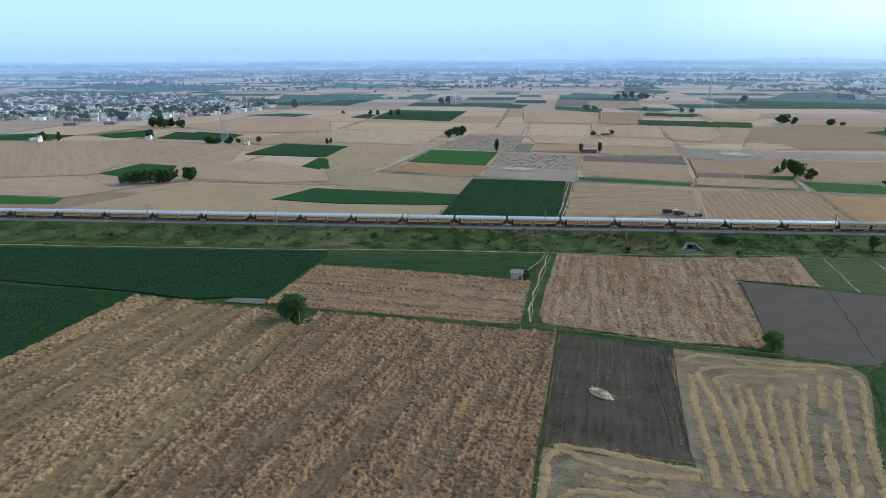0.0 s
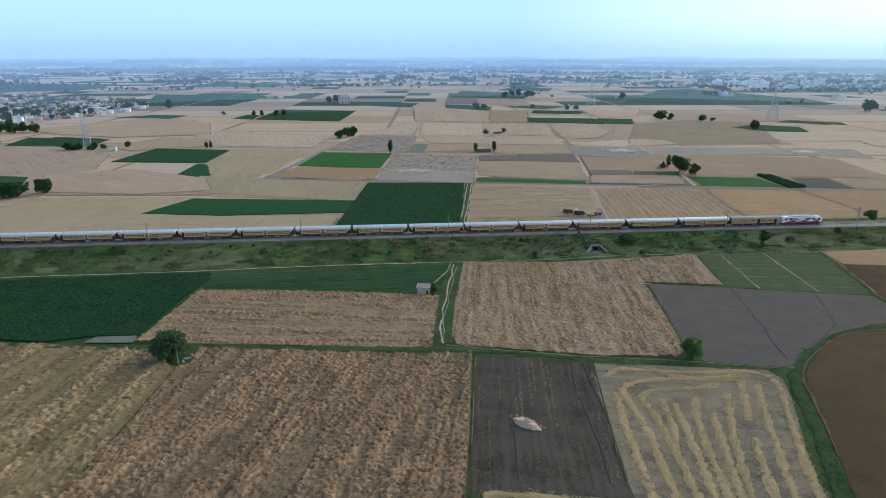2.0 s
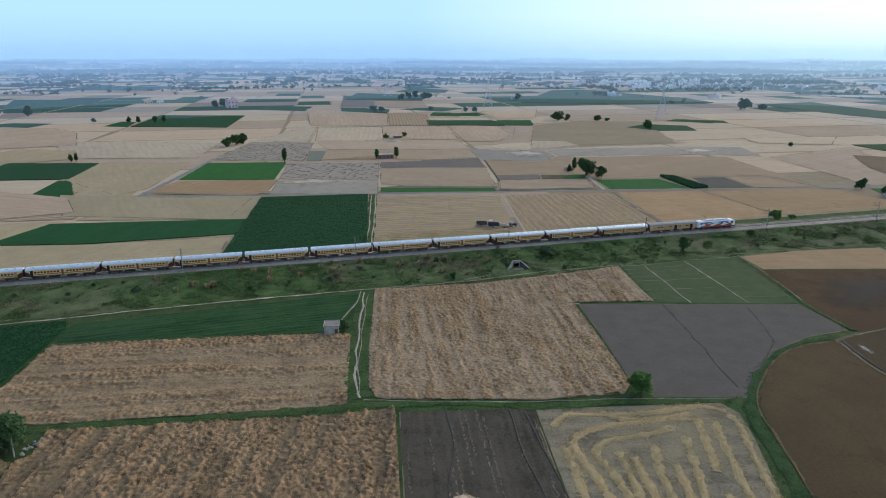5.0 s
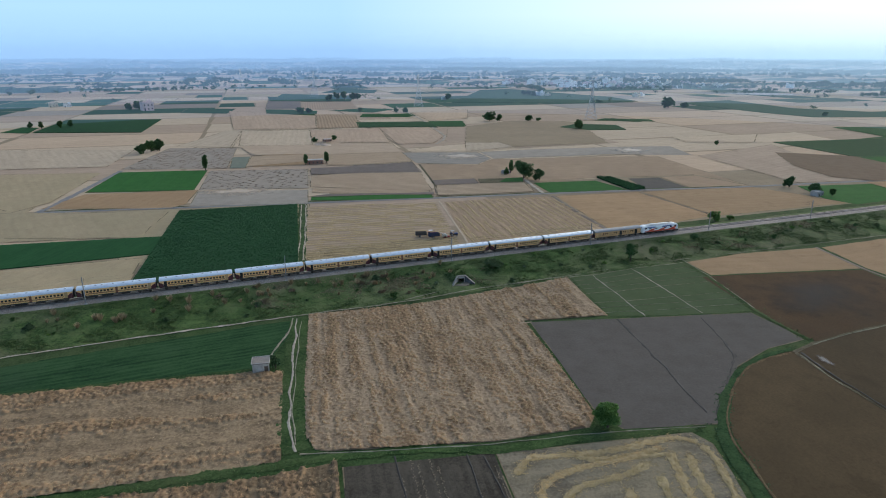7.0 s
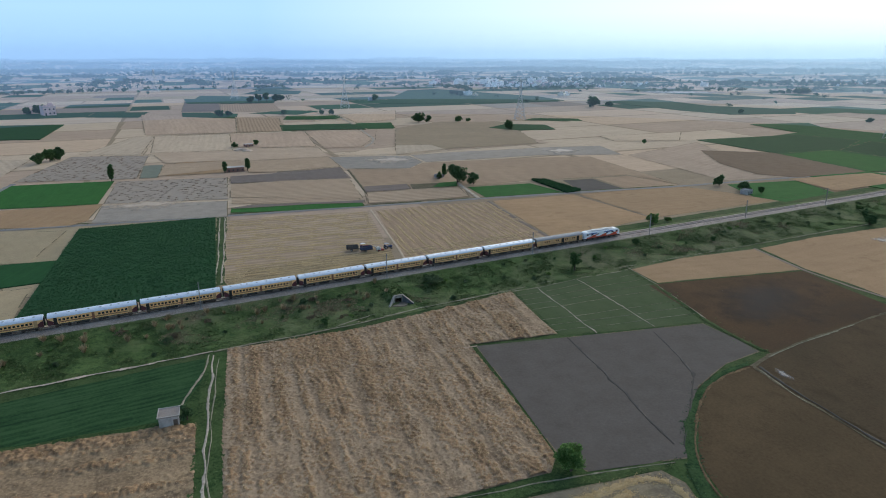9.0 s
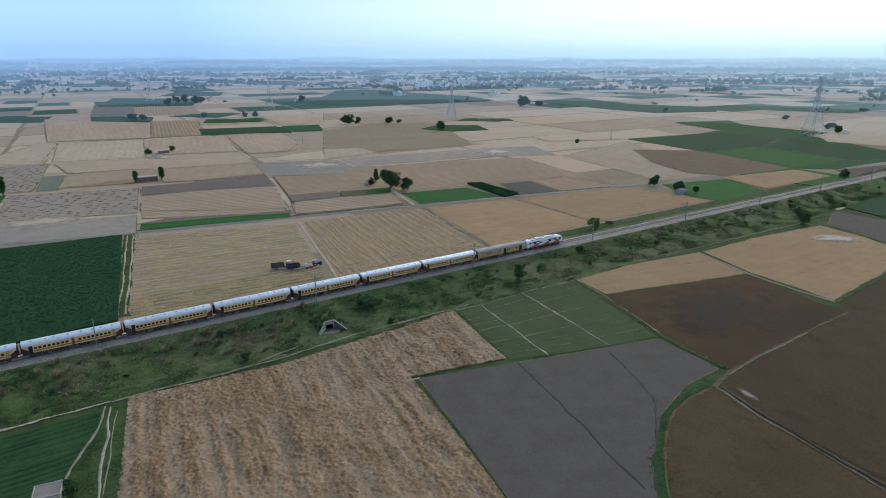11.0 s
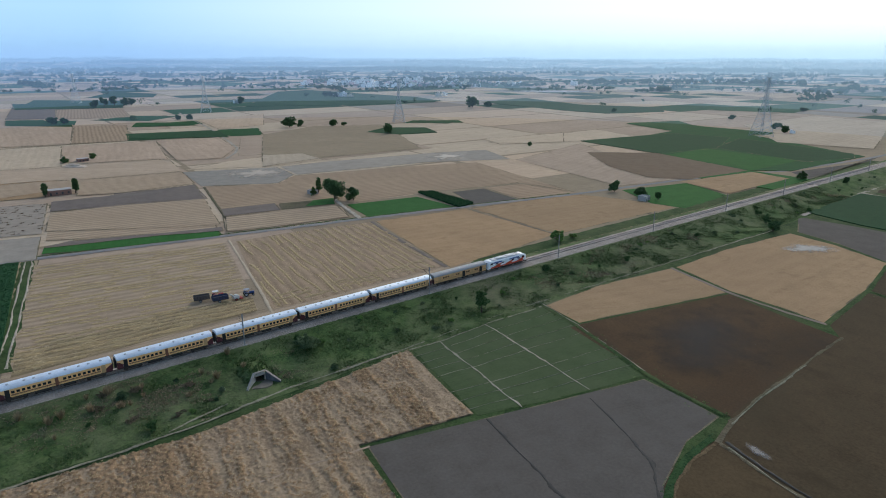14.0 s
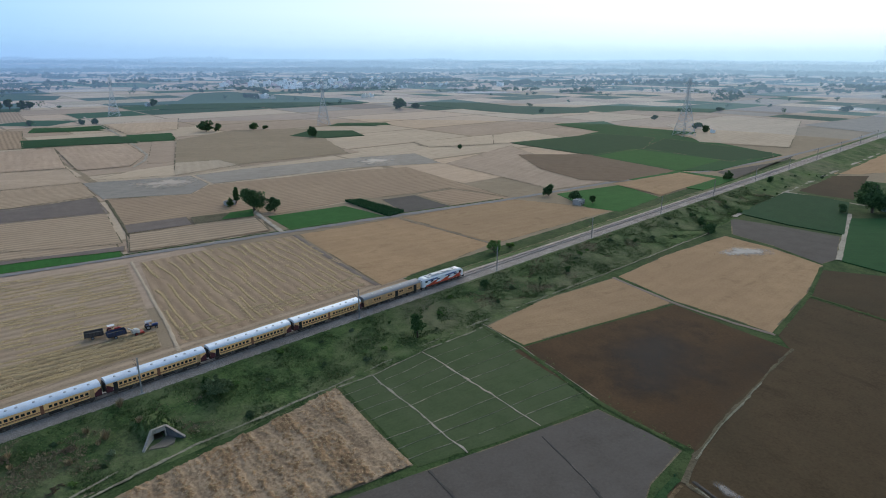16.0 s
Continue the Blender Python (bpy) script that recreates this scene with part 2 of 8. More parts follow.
def part(name, bm, material, parent=None, label=""):
    """One bmesh (or mesh) as one object under its thing."""
    if isinstance(bm, bmesh.types.BMesh):
        me = bpy.data.meshes.new(name)
        bmesh.ops.recalc_face_normals(bm, faces=bm.faces)
        bm.to_mesh(me)
        bm.free()
        me.materials.append(material)
    else:
        me = bm
    ob = new(name, me)
    ob.parent = parent
    return tagged(ob, label)


def empty(name, m=None):
    ob = new(name)
    if m is not None:
        ob.matrix_basis = m
    return ob


def box(bm, x0, y0, z0, x1, y1, z1, bevel=0.0):
    r = bmesh.ops.create_cube(bm, size=1.0, matrix=Matrix.Translation(((x0 + x1) / 2, (y0 + y1) / 2, (z0 + z1) / 2)) @ Matrix.Diagonal((x1 - x0, y1 - y0, z1 - z0, 1)))
    if bevel:
        es = list({e for v in r["verts"] for e in v.link_edges})
        bmesh.ops.bevel(bm, geom=es, offset=bevel, segments=2, affect="EDGES")
    return bm


def boxes(*spec, bevel=0.0):
    bm = bmesh.new()
    for s in spec:
        box(bm, *s, bevel=bevel)
    return bm


def rod(bm, a, b, r0, r1=None, sides=8):
    a, b = Vector(a), Vector(b)
    m = Matrix.Translation((a + b) / 2) @ (b - a).to_track_quat("Z", "Y").to_matrix().to_4x4()
    bmesh.ops.create_cone(bm, cap_ends=True, segments=sides, radius1=r0, radius2=r0 if r1 is None else r1, depth=(b - a).length, matrix=m)
    return bm


def profile(bm, outline, x0, x1):
    """An outline in (y, z) drawn out along x, with end faces."""
    rings = [[bm.verts.new((x, y, z)) for y, z in outline] for x in (x0, x1)]
    n = len(outline)
    for i in range(n):
        bm.faces.new((rings[0][i], rings[0][(i + 1) % n], rings[1][(i + 1) % n], rings[1][i]))
    bm.faces.new(rings[0][::-1])
    bm.faces.new(rings[1])
    return bm


def inside(points, poly):
    poly = np.asarray(poly, float)
    x, y = points[:, 0], points[:, 1]
    got = np.zeros(len(points), bool)
    for (ax, ay), (bx, by) in zip(poly, np.roll(poly, -1, 0)):
        hit = (ay > y) != (by > y)
        cross = (bx - ax) * (y - ay) / (by - ay + 1e-12) + ax
        got ^= hit & (x < cross)
    return got


def scattered(poly, per_m2, gen):
    poly = np.asarray(poly, float)
    lo, hi = poly.min(0), poly.max(0)
    n = int(per_m2 * np.prod(hi - lo))
    pts = lo + gen.random((n, 2)) * (hi - lo)
    return pts[inside(pts, poly)]


def tufts(where, height, width, blades, gen, spread=0.5, lean=0.6):
    """Clumps of bent blades: arrays of verts and triangles. where: n x 3."""
    n = len(where)
    az = gen.random((n, blades)) * 2 * np.pi
    h = height * gen.uniform(0.6, 1.3, (n, blades))
    off = spread * gen.normal(size=(n, blades, 2)) * 0.5
    w = width * gen.uniform(0.6, 1.3, (n, blades))
    lean = lean * gen.random((n, blades)) * h
    c, s = np.cos(az), np.sin(az)
    foot = np.stack([where[:, None, 0] + off[..., 0], where[:, None, 1] + off[..., 1], np.repeat(where[:, None, 2], blades, 1)], -1)
    v = np.zeros((n, blades, 3, 3))
    v[..., 0, :] = foot + np.stack([-s * w / 2, c * w / 2, 0 * w], -1)
    v[..., 1, :] = foot + np.stack([s * w / 2, -c * w / 2, 0 * w], -1)
    v[..., 2, :] = foot + np.stack([c * lean, s * lean, h], -1)
    return v.reshape(-1, 3), np.arange(n * blades * 3).reshape(-1, 3)


def leaf_cloud(centres, radii, per, size, gen, flat=0.75):
    """Leaves round clump centres: verts and quads."""
    k = len(centres)
    d = gen.normal(size=(k, per, 3))
    d /= np.linalg.norm(d, axis=-1, keepdims=True)
    r = radii[:, None, None] * gen.random((k, per, 1)) ** 0.4
    p = (centres[:, None] + d * r * np.array([1, 1, flat])).reshape(-1, 3)
    u = gen.normal(size=p.shape)
    u /= np.linalg.norm(u, axis=-1, keepdims=True)
    w = np.cross(u, gen.normal(size=p.shape))
    w /= np.linalg.norm(w, axis=-1, keepdims=True)
    s = size * gen.uniform(0.6, 1.4, (len(p), 1))
    v = np.stack([p - u * s, p - w * s * 0.55, p + u * s, p + w * s * 0.55], 1)
    return v.reshape(-1, 3), np.arange(len(v) * 4).reshape(-1, 4)


def lattice_noise(x, y, size, seed):
    """Smooth noise from 0 to 1 over arrays of places."""
    u, v = np.asarray(x) / size, np.asarray(y) / size
    i, j = np.floor(u).astype(np.int64), np.floor(v).astype(np.int64)
    fu, fv = u - i, v - j
    fu, fv = fu * fu * (3 - 2 * fu), fv * fv * (3 - 2 * fv)

    def dot(a, b):
        h = (a * 374761393 + b * 668265263 + seed * 982451653) & 0x7FFFFFFF
        h = ((h ^ (h >> 13)) * 1274126177) & 0x7FFFFFFF
        return ((h ^ (h >> 16)) & 0xFFFF) / 65535.0
    return (dot(i, j) * (1 - fu) + dot(i + 1, j) * fu) * (1 - fv) + (dot(i, j + 1) * (1 - fu) + dot(i + 1, j + 1) * fu) * fv


def row_places(x, y, angle):
    """Places across and along the rows of a field."""
    a = radians(angle)
    return -x * math.sin(a) + y * math.cos(a), x * math.cos(a) + y * math.sin(a)


def crop_stand(x, y, angle, seed, base, streak, wide, patch, lean):
    """How upright a crop stands, from 0 (matted flat) to 1: long uneven streaks along the rows, and blown-down patches."""
    u, s = row_places(x, y, angle)
    u = u + 1.4 * (lattice_noise(s, u, 26.0, seed + 5) - 0.5) + 0.5 * (lattice_noise(s, u, 6.0, seed + 9) - 0.5)
    lines = 0.62 * lattice_noise(s * 0.07, u, wide, seed) + 0.38 * lattice_noise(s * 0.13, u, wide * 0.45, seed + 1)
    blown = 0.6 * lattice_noise(s * 0.5, u, 17.0, seed + 2) + 0.4 * lattice_noise(s * 0.6, u, 6.0, seed + 3)
    belt = lattice_noise(0 * s, u, 11.0, seed + 4)
    return base + streak * (lines - 0.5) * 2 + patch * (blown - 0.5) * 2 + lean * (belt - 0.5) * 2


def crop_relief(x, y, angle, seed, low, high, cell, base, streak, wide, patch, lean):
    """Height of a ripe crop: rounded heads of standing stalks over a matted floor."""
    i, j = np.floor(x / cell).astype(np.int64), np.floor(y / cell).astype(np.int64)

    def dot(a, b, k):
        h = (a * 73856093 + b * 19349663 + (seed + k) * 83492791) & 0x7FFFFFFF
        h = ((h ^ (h >> 13)) * 1274126177) & 0x7FFFFFFF
        return ((h ^ (h >> 16)) & 0xFFFF) / 65535.0
    heap = np.zeros(len(x))
    for di in (-1, 0, 1):
        for dj in (-1, 0, 1):
            a, b = i + di, j + dj
            cx, cy = (a + 0.1 + 0.8 * dot(a, b, 1)) * cell, (b + 0.1 + 0.8 * dot(a, b, 2)) * cell
            tall = np.clip(crop_stand(cx, cy, angle, seed, base, streak, wide, patch, lean) + 0.5 * (dot(a, b, 3) - 0.5), 0, 1)
            r = cell * (0.55 + 0.4 * dot(a, b, 4))
            dome = np.sqrt(np.clip(1 - ((x - cx) ** 2 + (y - cy) ** 2) / r ** 2, 0, 1))
            heap = np.maximum(heap, tall * (0.12 + 0.88 * dome ** 1.3) * (dome > 0))
    fine, tiny = lattice_noise(x, y, 0.9, seed + 7), lattice_noise(x, y, 0.4, seed + 8)
    return low + (high - low) * heap * (0.62 + 0.5 * fine + 0.26 * (tiny - 0.5)) + 0.12 * (tiny - 0.5)


# ---- ground ----
def ground_sheet():
    radii = [0, 120, 260, 420, 620, 900, 1300, 1800, 2400, 3000, 3600, 3850, 4100, 4350, 4600]
    seg = 96
    verts, faces = [(0, 0, 0)], []
    for r in radii[1:]:
        rise = 55 * max(0.0, (r - 3600) / 1000) ** 1.2
        for k in range(seg):
            a = 2 * math.pi * k / seg
            verts.append((r * math.cos(a), r * math.sin(a), rise))
    for k in range(seg):
        a, b = 1 + k, 1 + (k + 1) % seg
        faces.append((0, a, b, b))
        for n in range(len(radii) - 2):
            o = n * seg
            faces.append((o + a, o + seg + a, o + seg + b, o + b))
    me = bpy.data.meshes.new("ground")
    me.from_pydata(verts, [], [f if f[2] != f[3] else f[:3] for f in faces])
    me.materials.append(soil("plain"))
    return tagged(new("ground", me), "flat farmland of pale dry soil and stubble reaching the horizon", "ground", kind="structure")


ground_sheet()


def blades_on(name, field_ob, pts, z, height, width, blades, material, gen, spread=0.5, lean=0.6):
    where = np.c_[pts, np.full(len(pts), z)]
    v, fc = tufts(where, height, width, blades, gen, spread, lean)
    ob = part(name, mesh_of(name, v, fc, material), None, field_ob)
    return tagged(ob, kind="stuff")


def in_rows(pts, angle, gap, gen, keep=0.2):
    """Of scattered points, those that stand on wandering rows."""
    a = radians(angle)
    u = -pts[:, 0] * math.sin(a) + pts[:, 1] * math.cos(a)
    s = pts[:, 0] * math.cos(a) + pts[:, 1] * math.sin(a)
    wander = 0.9 * np.sin(s / 7.3 + u / 31) + 0.7 * np.sin(s / 3.1 - u / 13) + 0.5 * np.sin(s / 17 + u / 5.7)
    level = 0.5 + 0.5 * np.sin(2 * np.pi * u / gap + wander)
    clump = 0.5 + 0.5 * np.sin(pts[:, 0] / 2.3 + np.sin(pts[:, 1] / 1.9)) * np.sin(pts[:, 1] / 2.7 + np.sin(pts[:, 0] / 3.3))
    return pts[gen.random(len(pts)) < keep + (1 - keep) * level ** 2 * (0.35 + 0.65 * clump)]


STRAW = leafy("straw_blades", (0.39, 0.262, 0.142), (0.51, 0.355, 0.195), (0.62, 0.44, 0.255), 0.12)
STRAW_PALE = leafy("pale_straw_blades", (0.36, 0.28, 0.17), (0.54, 0.43, 0.27), (0.6, 0.49, 0.32))
STRAW_LOW = leafy("fallen_straw_blades", (0.34, 0.24, 0.15), (0.5, 0.36, 0.225), (0.58, 0.42, 0.27), 0.12)
STALK = leafy("yellow_straw_blades", (0.48, 0.34, 0.19), (0.65, 0.47, 0.265), (0.8, 0.59, 0.35), 0.12)
STRAW_YELLOW = leafy("swath_straw_blades", (0.4, 0.295, 0.145), (0.55, 0.41, 0.21), (0.65, 0.49, 0.27))
GREEN = leafy("dark_crop_leaves", (0.027, 0.09, 0.037), (0.04, 0.12, 0.05), (0.056, 0.145, 0.062))
GREEN_M = leafy("green_crop_leaves", (0.02, 0.07, 0.03), (0.04, 0.11, 0.048), (0.07, 0.14, 0.065))
GRASS = leafy("bank_grass", (0.053, 0.101, 0.031), (0.096, 0.158, 0.05), (0.175, 0.195, 0.087), 0.2)
HEAP = leafy("dark_cut_heaps", (0.14, 0.088, 0.06), (0.19, 0.125, 0.086), (0.25, 0.17, 0.12))

# standing or lodged wheat: blades, height, size of a head, then base, streaks, their width, patches and belts of the stand, blades to the square metre
STANDING = {
    "wheat": (STRAW, 0.9, 0.75, 0.5, 1.0, 1.9, 0.3, 0.1, 4.0),
    "wheat_r": (STRAW, 0.85, 0.95, 0.38, 1.1, 2.2, 0.3, 0.0, 4.0),
    "wheat_l": (STALK, 0.95, 0.95, 0.4, 0.9, 2.0, 0.35, 0.35, 4.0),
    "wheat_m": (STALK, 0.65, 0.66, 0.44, 0.85, 1.5, 0.2, 0.0, 4.0),
}
FIELD_SEED = [100]


def field(name, kind, corners, angle, z, label, raised=0.0):
    """One field as a sheet on the ground, with what grows or lies on it."""
    FIELD_SEED[0] += 1
    gen = np.random.default_rng(FIELD_SEED[0])
    angle = round(angle / 3) * 3
    near = np.mean(corners, axis=0)
    far = math.hypot(near[0] + 60, near[1] + 190)
    bm = bmesh.new()
    top = z + 0.55 * raised
    ring = [bm.verts.new((x, y, top)) for x, y in corners]
    face = bm.faces.new(ring)
    if raised:
        low = [bm.verts.new((x, y, 0.0)) for x, y in corners]
        for i in range(len(ring)):
            j = (i + 1) % len(ring)
            bm.faces.new((ring[i], low[i], low[j], ring[j]))
    bm.normal_update()
    bmesh.ops.triangulate(bm, faces=[face])
    bm.normal_update()
    for fc in bm.faces:
        if fc.normal.z < -0.5:
            fc.normal_flip()
    me = bpy.data.meshes.new(name)
    bm.normal_update()
    bm.to_mesh(me)
    bm.free()
    me.materials.append(soil(kind, angle))
    ob = tagged(new(name, me), label, "field", kind="structure")
    spacing = GROUND[kind][4]
    if not raised and kind not in ("wheat", "wheat_l", "wheat_r", "brown", "brown_l", "brown_g") and not (kind in ("stub", "stubrow", "rail_stub") and far < 330):
        # a thin weedy rim, as between all the plots
        ring = np.asarray(corners, float)
        wide = 0.2 + far * 0.0009
        ev, ef = [], []
        for p, q in zip(ring, np.roll(ring, -1, 0)):
            d = (q - p) / (np.linalg.norm(q - p) + 1e-6)
            inward = np.array([-d[1], d[0]])
            m = max(2, int(np.linalg.norm(q - p) / 6))
            for k in range(m):
                if gen.random() < 0.4:
                    continue
                a0, a1 = p + (q - p) * k / m, p + (q - p) * (k + 1) / m
                s0 = len(ev)
                w0, w1 = wide * gen.uniform(0.5, 1.3, 2)
                ev += [(*a0, z + 0.004), (*a1, z + 0.004), (*(a1 + inward * w1), z + 0.004), (*(a0 + inward * w0), z + 0.004)]
                ef.append((s0, s0 + 1, s0 + 2, s0 + 3))
        tagged(part("field_rim", mesh_of("field_rim", ev, ef, soil("rim_f" if kind not in ("crop_m", "crop_h", "grass_b", "grid_g") else "bund")), None, ob), kind="stuff")
    if kind in STANDING and near[1] < 0:
        mat, high, *stand, dense = STANDING[kind]
        seed = FIELD_SEED[0]
        c = np.asarray(corners)
        lo, hi = c.min(0), c.max(0)
        step = 0.28
        xs, ys = np.arange(lo[0], hi[0], step), np.arange(lo[1], hi[1], step)
        gx, gy = (q.ravel() for q in np.meshgrid(xs, ys, indexing="ij"))
        gx, gy = gx + gen.uniform(-0.08, 0.08, gx.size), gy + gen.uniform(-0.08, 0.08, gx.size)
        keep = inside(np.c_[gx, gy], c)
        gz = z + crop_relief(gx, gy, angle, seed, 0.05, high, *stand) + gen.normal(size=gx.size) * 0.02
        n, m = len(xs), len(ys)
        ii, jj = np.meshgrid(np.arange(n - 1), np.arange(m - 1), indexing="ij")
        a0 = (ii * m + jj).ravel()
        quads = np.c_[a0, a0 + m, a0 + m + 1, a0 + 1]
        quads = quads[keep[quads].all(1)]
        order = np.full(gx.size, -1)
        live = np.unique(quads)
        order[live] = np.arange(len(live))
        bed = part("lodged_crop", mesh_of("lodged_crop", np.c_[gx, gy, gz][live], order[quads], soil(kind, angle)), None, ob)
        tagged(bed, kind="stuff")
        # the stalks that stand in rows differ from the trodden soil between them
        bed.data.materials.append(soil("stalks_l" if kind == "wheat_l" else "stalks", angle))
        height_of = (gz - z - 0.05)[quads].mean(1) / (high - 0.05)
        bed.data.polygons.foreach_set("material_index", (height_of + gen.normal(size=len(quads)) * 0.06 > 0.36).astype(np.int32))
        pts = scattered(corners, dense, gen)
        top_z = crop_relief(pts[:, 0], pts[:, 1], angle, seed, 0.05, high, *stand)
        level = (top_z - 0.05) / (high - 0.05)
        chosen = gen.random(len(pts)) < np.clip(0.25 + level * 1.6, 0, 1)
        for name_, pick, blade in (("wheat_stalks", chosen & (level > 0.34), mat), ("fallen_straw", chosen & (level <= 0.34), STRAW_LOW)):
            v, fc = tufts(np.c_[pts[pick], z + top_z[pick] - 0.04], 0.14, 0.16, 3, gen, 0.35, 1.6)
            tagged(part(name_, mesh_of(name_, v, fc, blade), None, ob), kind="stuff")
    elif kind == "crop_d" and raised > 1:
        blades_on("crop_leaves", ob, scattered(corners, 2.2, gen), top - 0.3, 0.9, 0.5, 7, GREEN_M, gen, 0.9, 0.8)
    elif kind == "crop_d" and far < 330 and near[1] < 90:
        pts = in_rows(scattered(corners, 4.5 if near[1] < 0 else 3.0, gen), angle if near[1] < 0 else 81, 1.1 if near[1] < 0 else 1.7, gen, 0.6 if near[1] < 0 else 0.45)
        blades_on("crop_leaves", ob, pts, top - 0.05, 0.3 * max(raised, 0.6), 0.3, 5, GREEN, gen, 0.45, 1.6)
    elif kind == "tuft":
        # small heaps of cut crop set out in slanting rows
        c = np.asarray(corners)
        lo, hi = c.min(0), c.max(0)
        gx, gy = np.meshgrid(np.arange(lo[0], hi[0], 5.0), np.arange(lo[1], hi[1], 5.2))
        pts = np.c_[(gx + 0.35 * (gy - lo[1])).ravel(), gy.ravel()]
        pts[:, 0] = lo[0] + (pts[:, 0] - lo[0]) % (hi[0] - lo[0])
        pts = pts + gen.normal(size=pts.shape) * [0.7, 0.45]
        pts = pts[inside(pts, c) & (gen.random(len(pts)) < 0.78)]
        where = np.repeat(pts, 3, 0) + gen.normal(size=(3 * len(pts), 2)) * [0.75, 0.3]
        blades_on("crop_heaps", ob, where, z, 0.26, 0.45, 7, HEAP, gen, 0.8, 1.8)
    elif kind in ("stub", "stubrow") and far < 330:
        pts = in_rows(scattered(corners, 1.0, gen), angle, spacing, gen, 0.06)
        blades_on("stubble", ob, pts, z + 0.03, 0.06, 0.22, 5, STRAW_PALE, gen, 0.9, 7.0)
    elif kind == "plough":
        # dotted lines of old stubble along the furrows
        a = radians(angle)
        along, across = np.array([math.cos(a), math.sin(a)]), np.array([-math.sin(a), math.cos(a)])
        c = np.asarray(corners)
        spots = []
        for level in np.arange((c @ across).min() + 1, (c @ across).max() - 0.5, 1.15):
            if gen.random() < 0.3:
                continue
            start, run = gen.uniform(0.0, 0.7), gen.uniform(0.2, 0.6)
            lo, hi = (c @ along).min(), (c @ along).max()
            s = np.arange(lo + start * (hi - lo), min(hi, lo + (start + run) * (hi - lo)), 0.4)
            s = s[gen.random(len(s)) < 0.75]
            spots.append(s[:, None] * along + (level + gen.normal(size=len(s)) * 0.09)[:, None] * across)
        pts = np.concatenate(spots)
        pts = pts[inside(pts, c)]
        blades_on("stubble", ob, pts, z + 0.03, 0.06, 0.26, 4, leafy("old_stubble", (0.3, 0.225, 0.165), (0.42, 0.32, 0.235), (0.5, 0.38, 0.28), 0.1), gen, 0.2, 4.0)
    return ob


def swath_line(corners, angle, gap, gen, name, parent, width=0.9, height=0.2, inset=1.5, broken=0.0, wave=0.5, bed=None):
    """Straw laid in swaths along one direction across a field: low uneven mounds with loose stalks."""
    a = radians(angle)
    along, across = np.array([math.cos(a), math.sin(a)]), np.array([-math.sin(a), math.cos(a)])
    c = np.asarray(corners, float)
    u, s = c @ across, c @ along
    verts, faces, stalks = [], [], []
    for n, level in enumerate(np.arange(u.min() + inset, u.max() - inset * 0.5, gap)):
        level += gen.normal() * 0.12 * gap
        line = np.arange(s.min(), s.max(), 0.8)
        bend = wave * (np.sin(line / 9 + n) + 0.6 * np.sin(line / 4.3 + 2 * n))
        mid = line[:, None] * along + (level + bend)[:, None] * across
        ok = inside(mid + along * inset, c) & inside(mid - along * inset, c) & inside(mid + across * inset, c) & inside(mid - across * inset, c)
        if broken:
            ok &= np.sin(line / 6.1 + 5 * n) + np.sin(line / 2.9 + n) > broken * 2 - 1.5
        prev = None
        for p, good in zip(mid, ok):
            if not good:
                prev = None
                continue
            w, h = width * gen.uniform(0.7, 1.25), height * gen.uniform(0.5, 1.2)
            start = len(verts)
            for k, z in ((-1, 0.05), (-0.55, 0.75), (0, 1), (0.55, 0.75), (1, 0.05)):
                q = p + across * (k * w + gen.normal() * 0.08 * width)
                verts.append((q[0], q[1], 0.09 + h * z))
            stalks += [(*(p + across * gen.normal() * w * 0.7), 0.08) for _ in range(3)]
            if prev is not None:
                faces += [(prev + i, start + i, start + i + 1, prev + i + 1) for i in range(4)]
            prev = start
    ob = part(name, mesh_of(name, verts, faces, bed or STRAW_BED), None, parent)
    tagged(ob, kind="stuff")
    v, fc = tufts(np.array(stalks) + [0, 0, 0.6 * height], 0.1, 0.22, 5, gen, 0.8, 5.0)
    tagged(part("loose_straw", mesh_of("loose_straw", v, fc, STRAW_PALE), None, parent), kind="stuff")


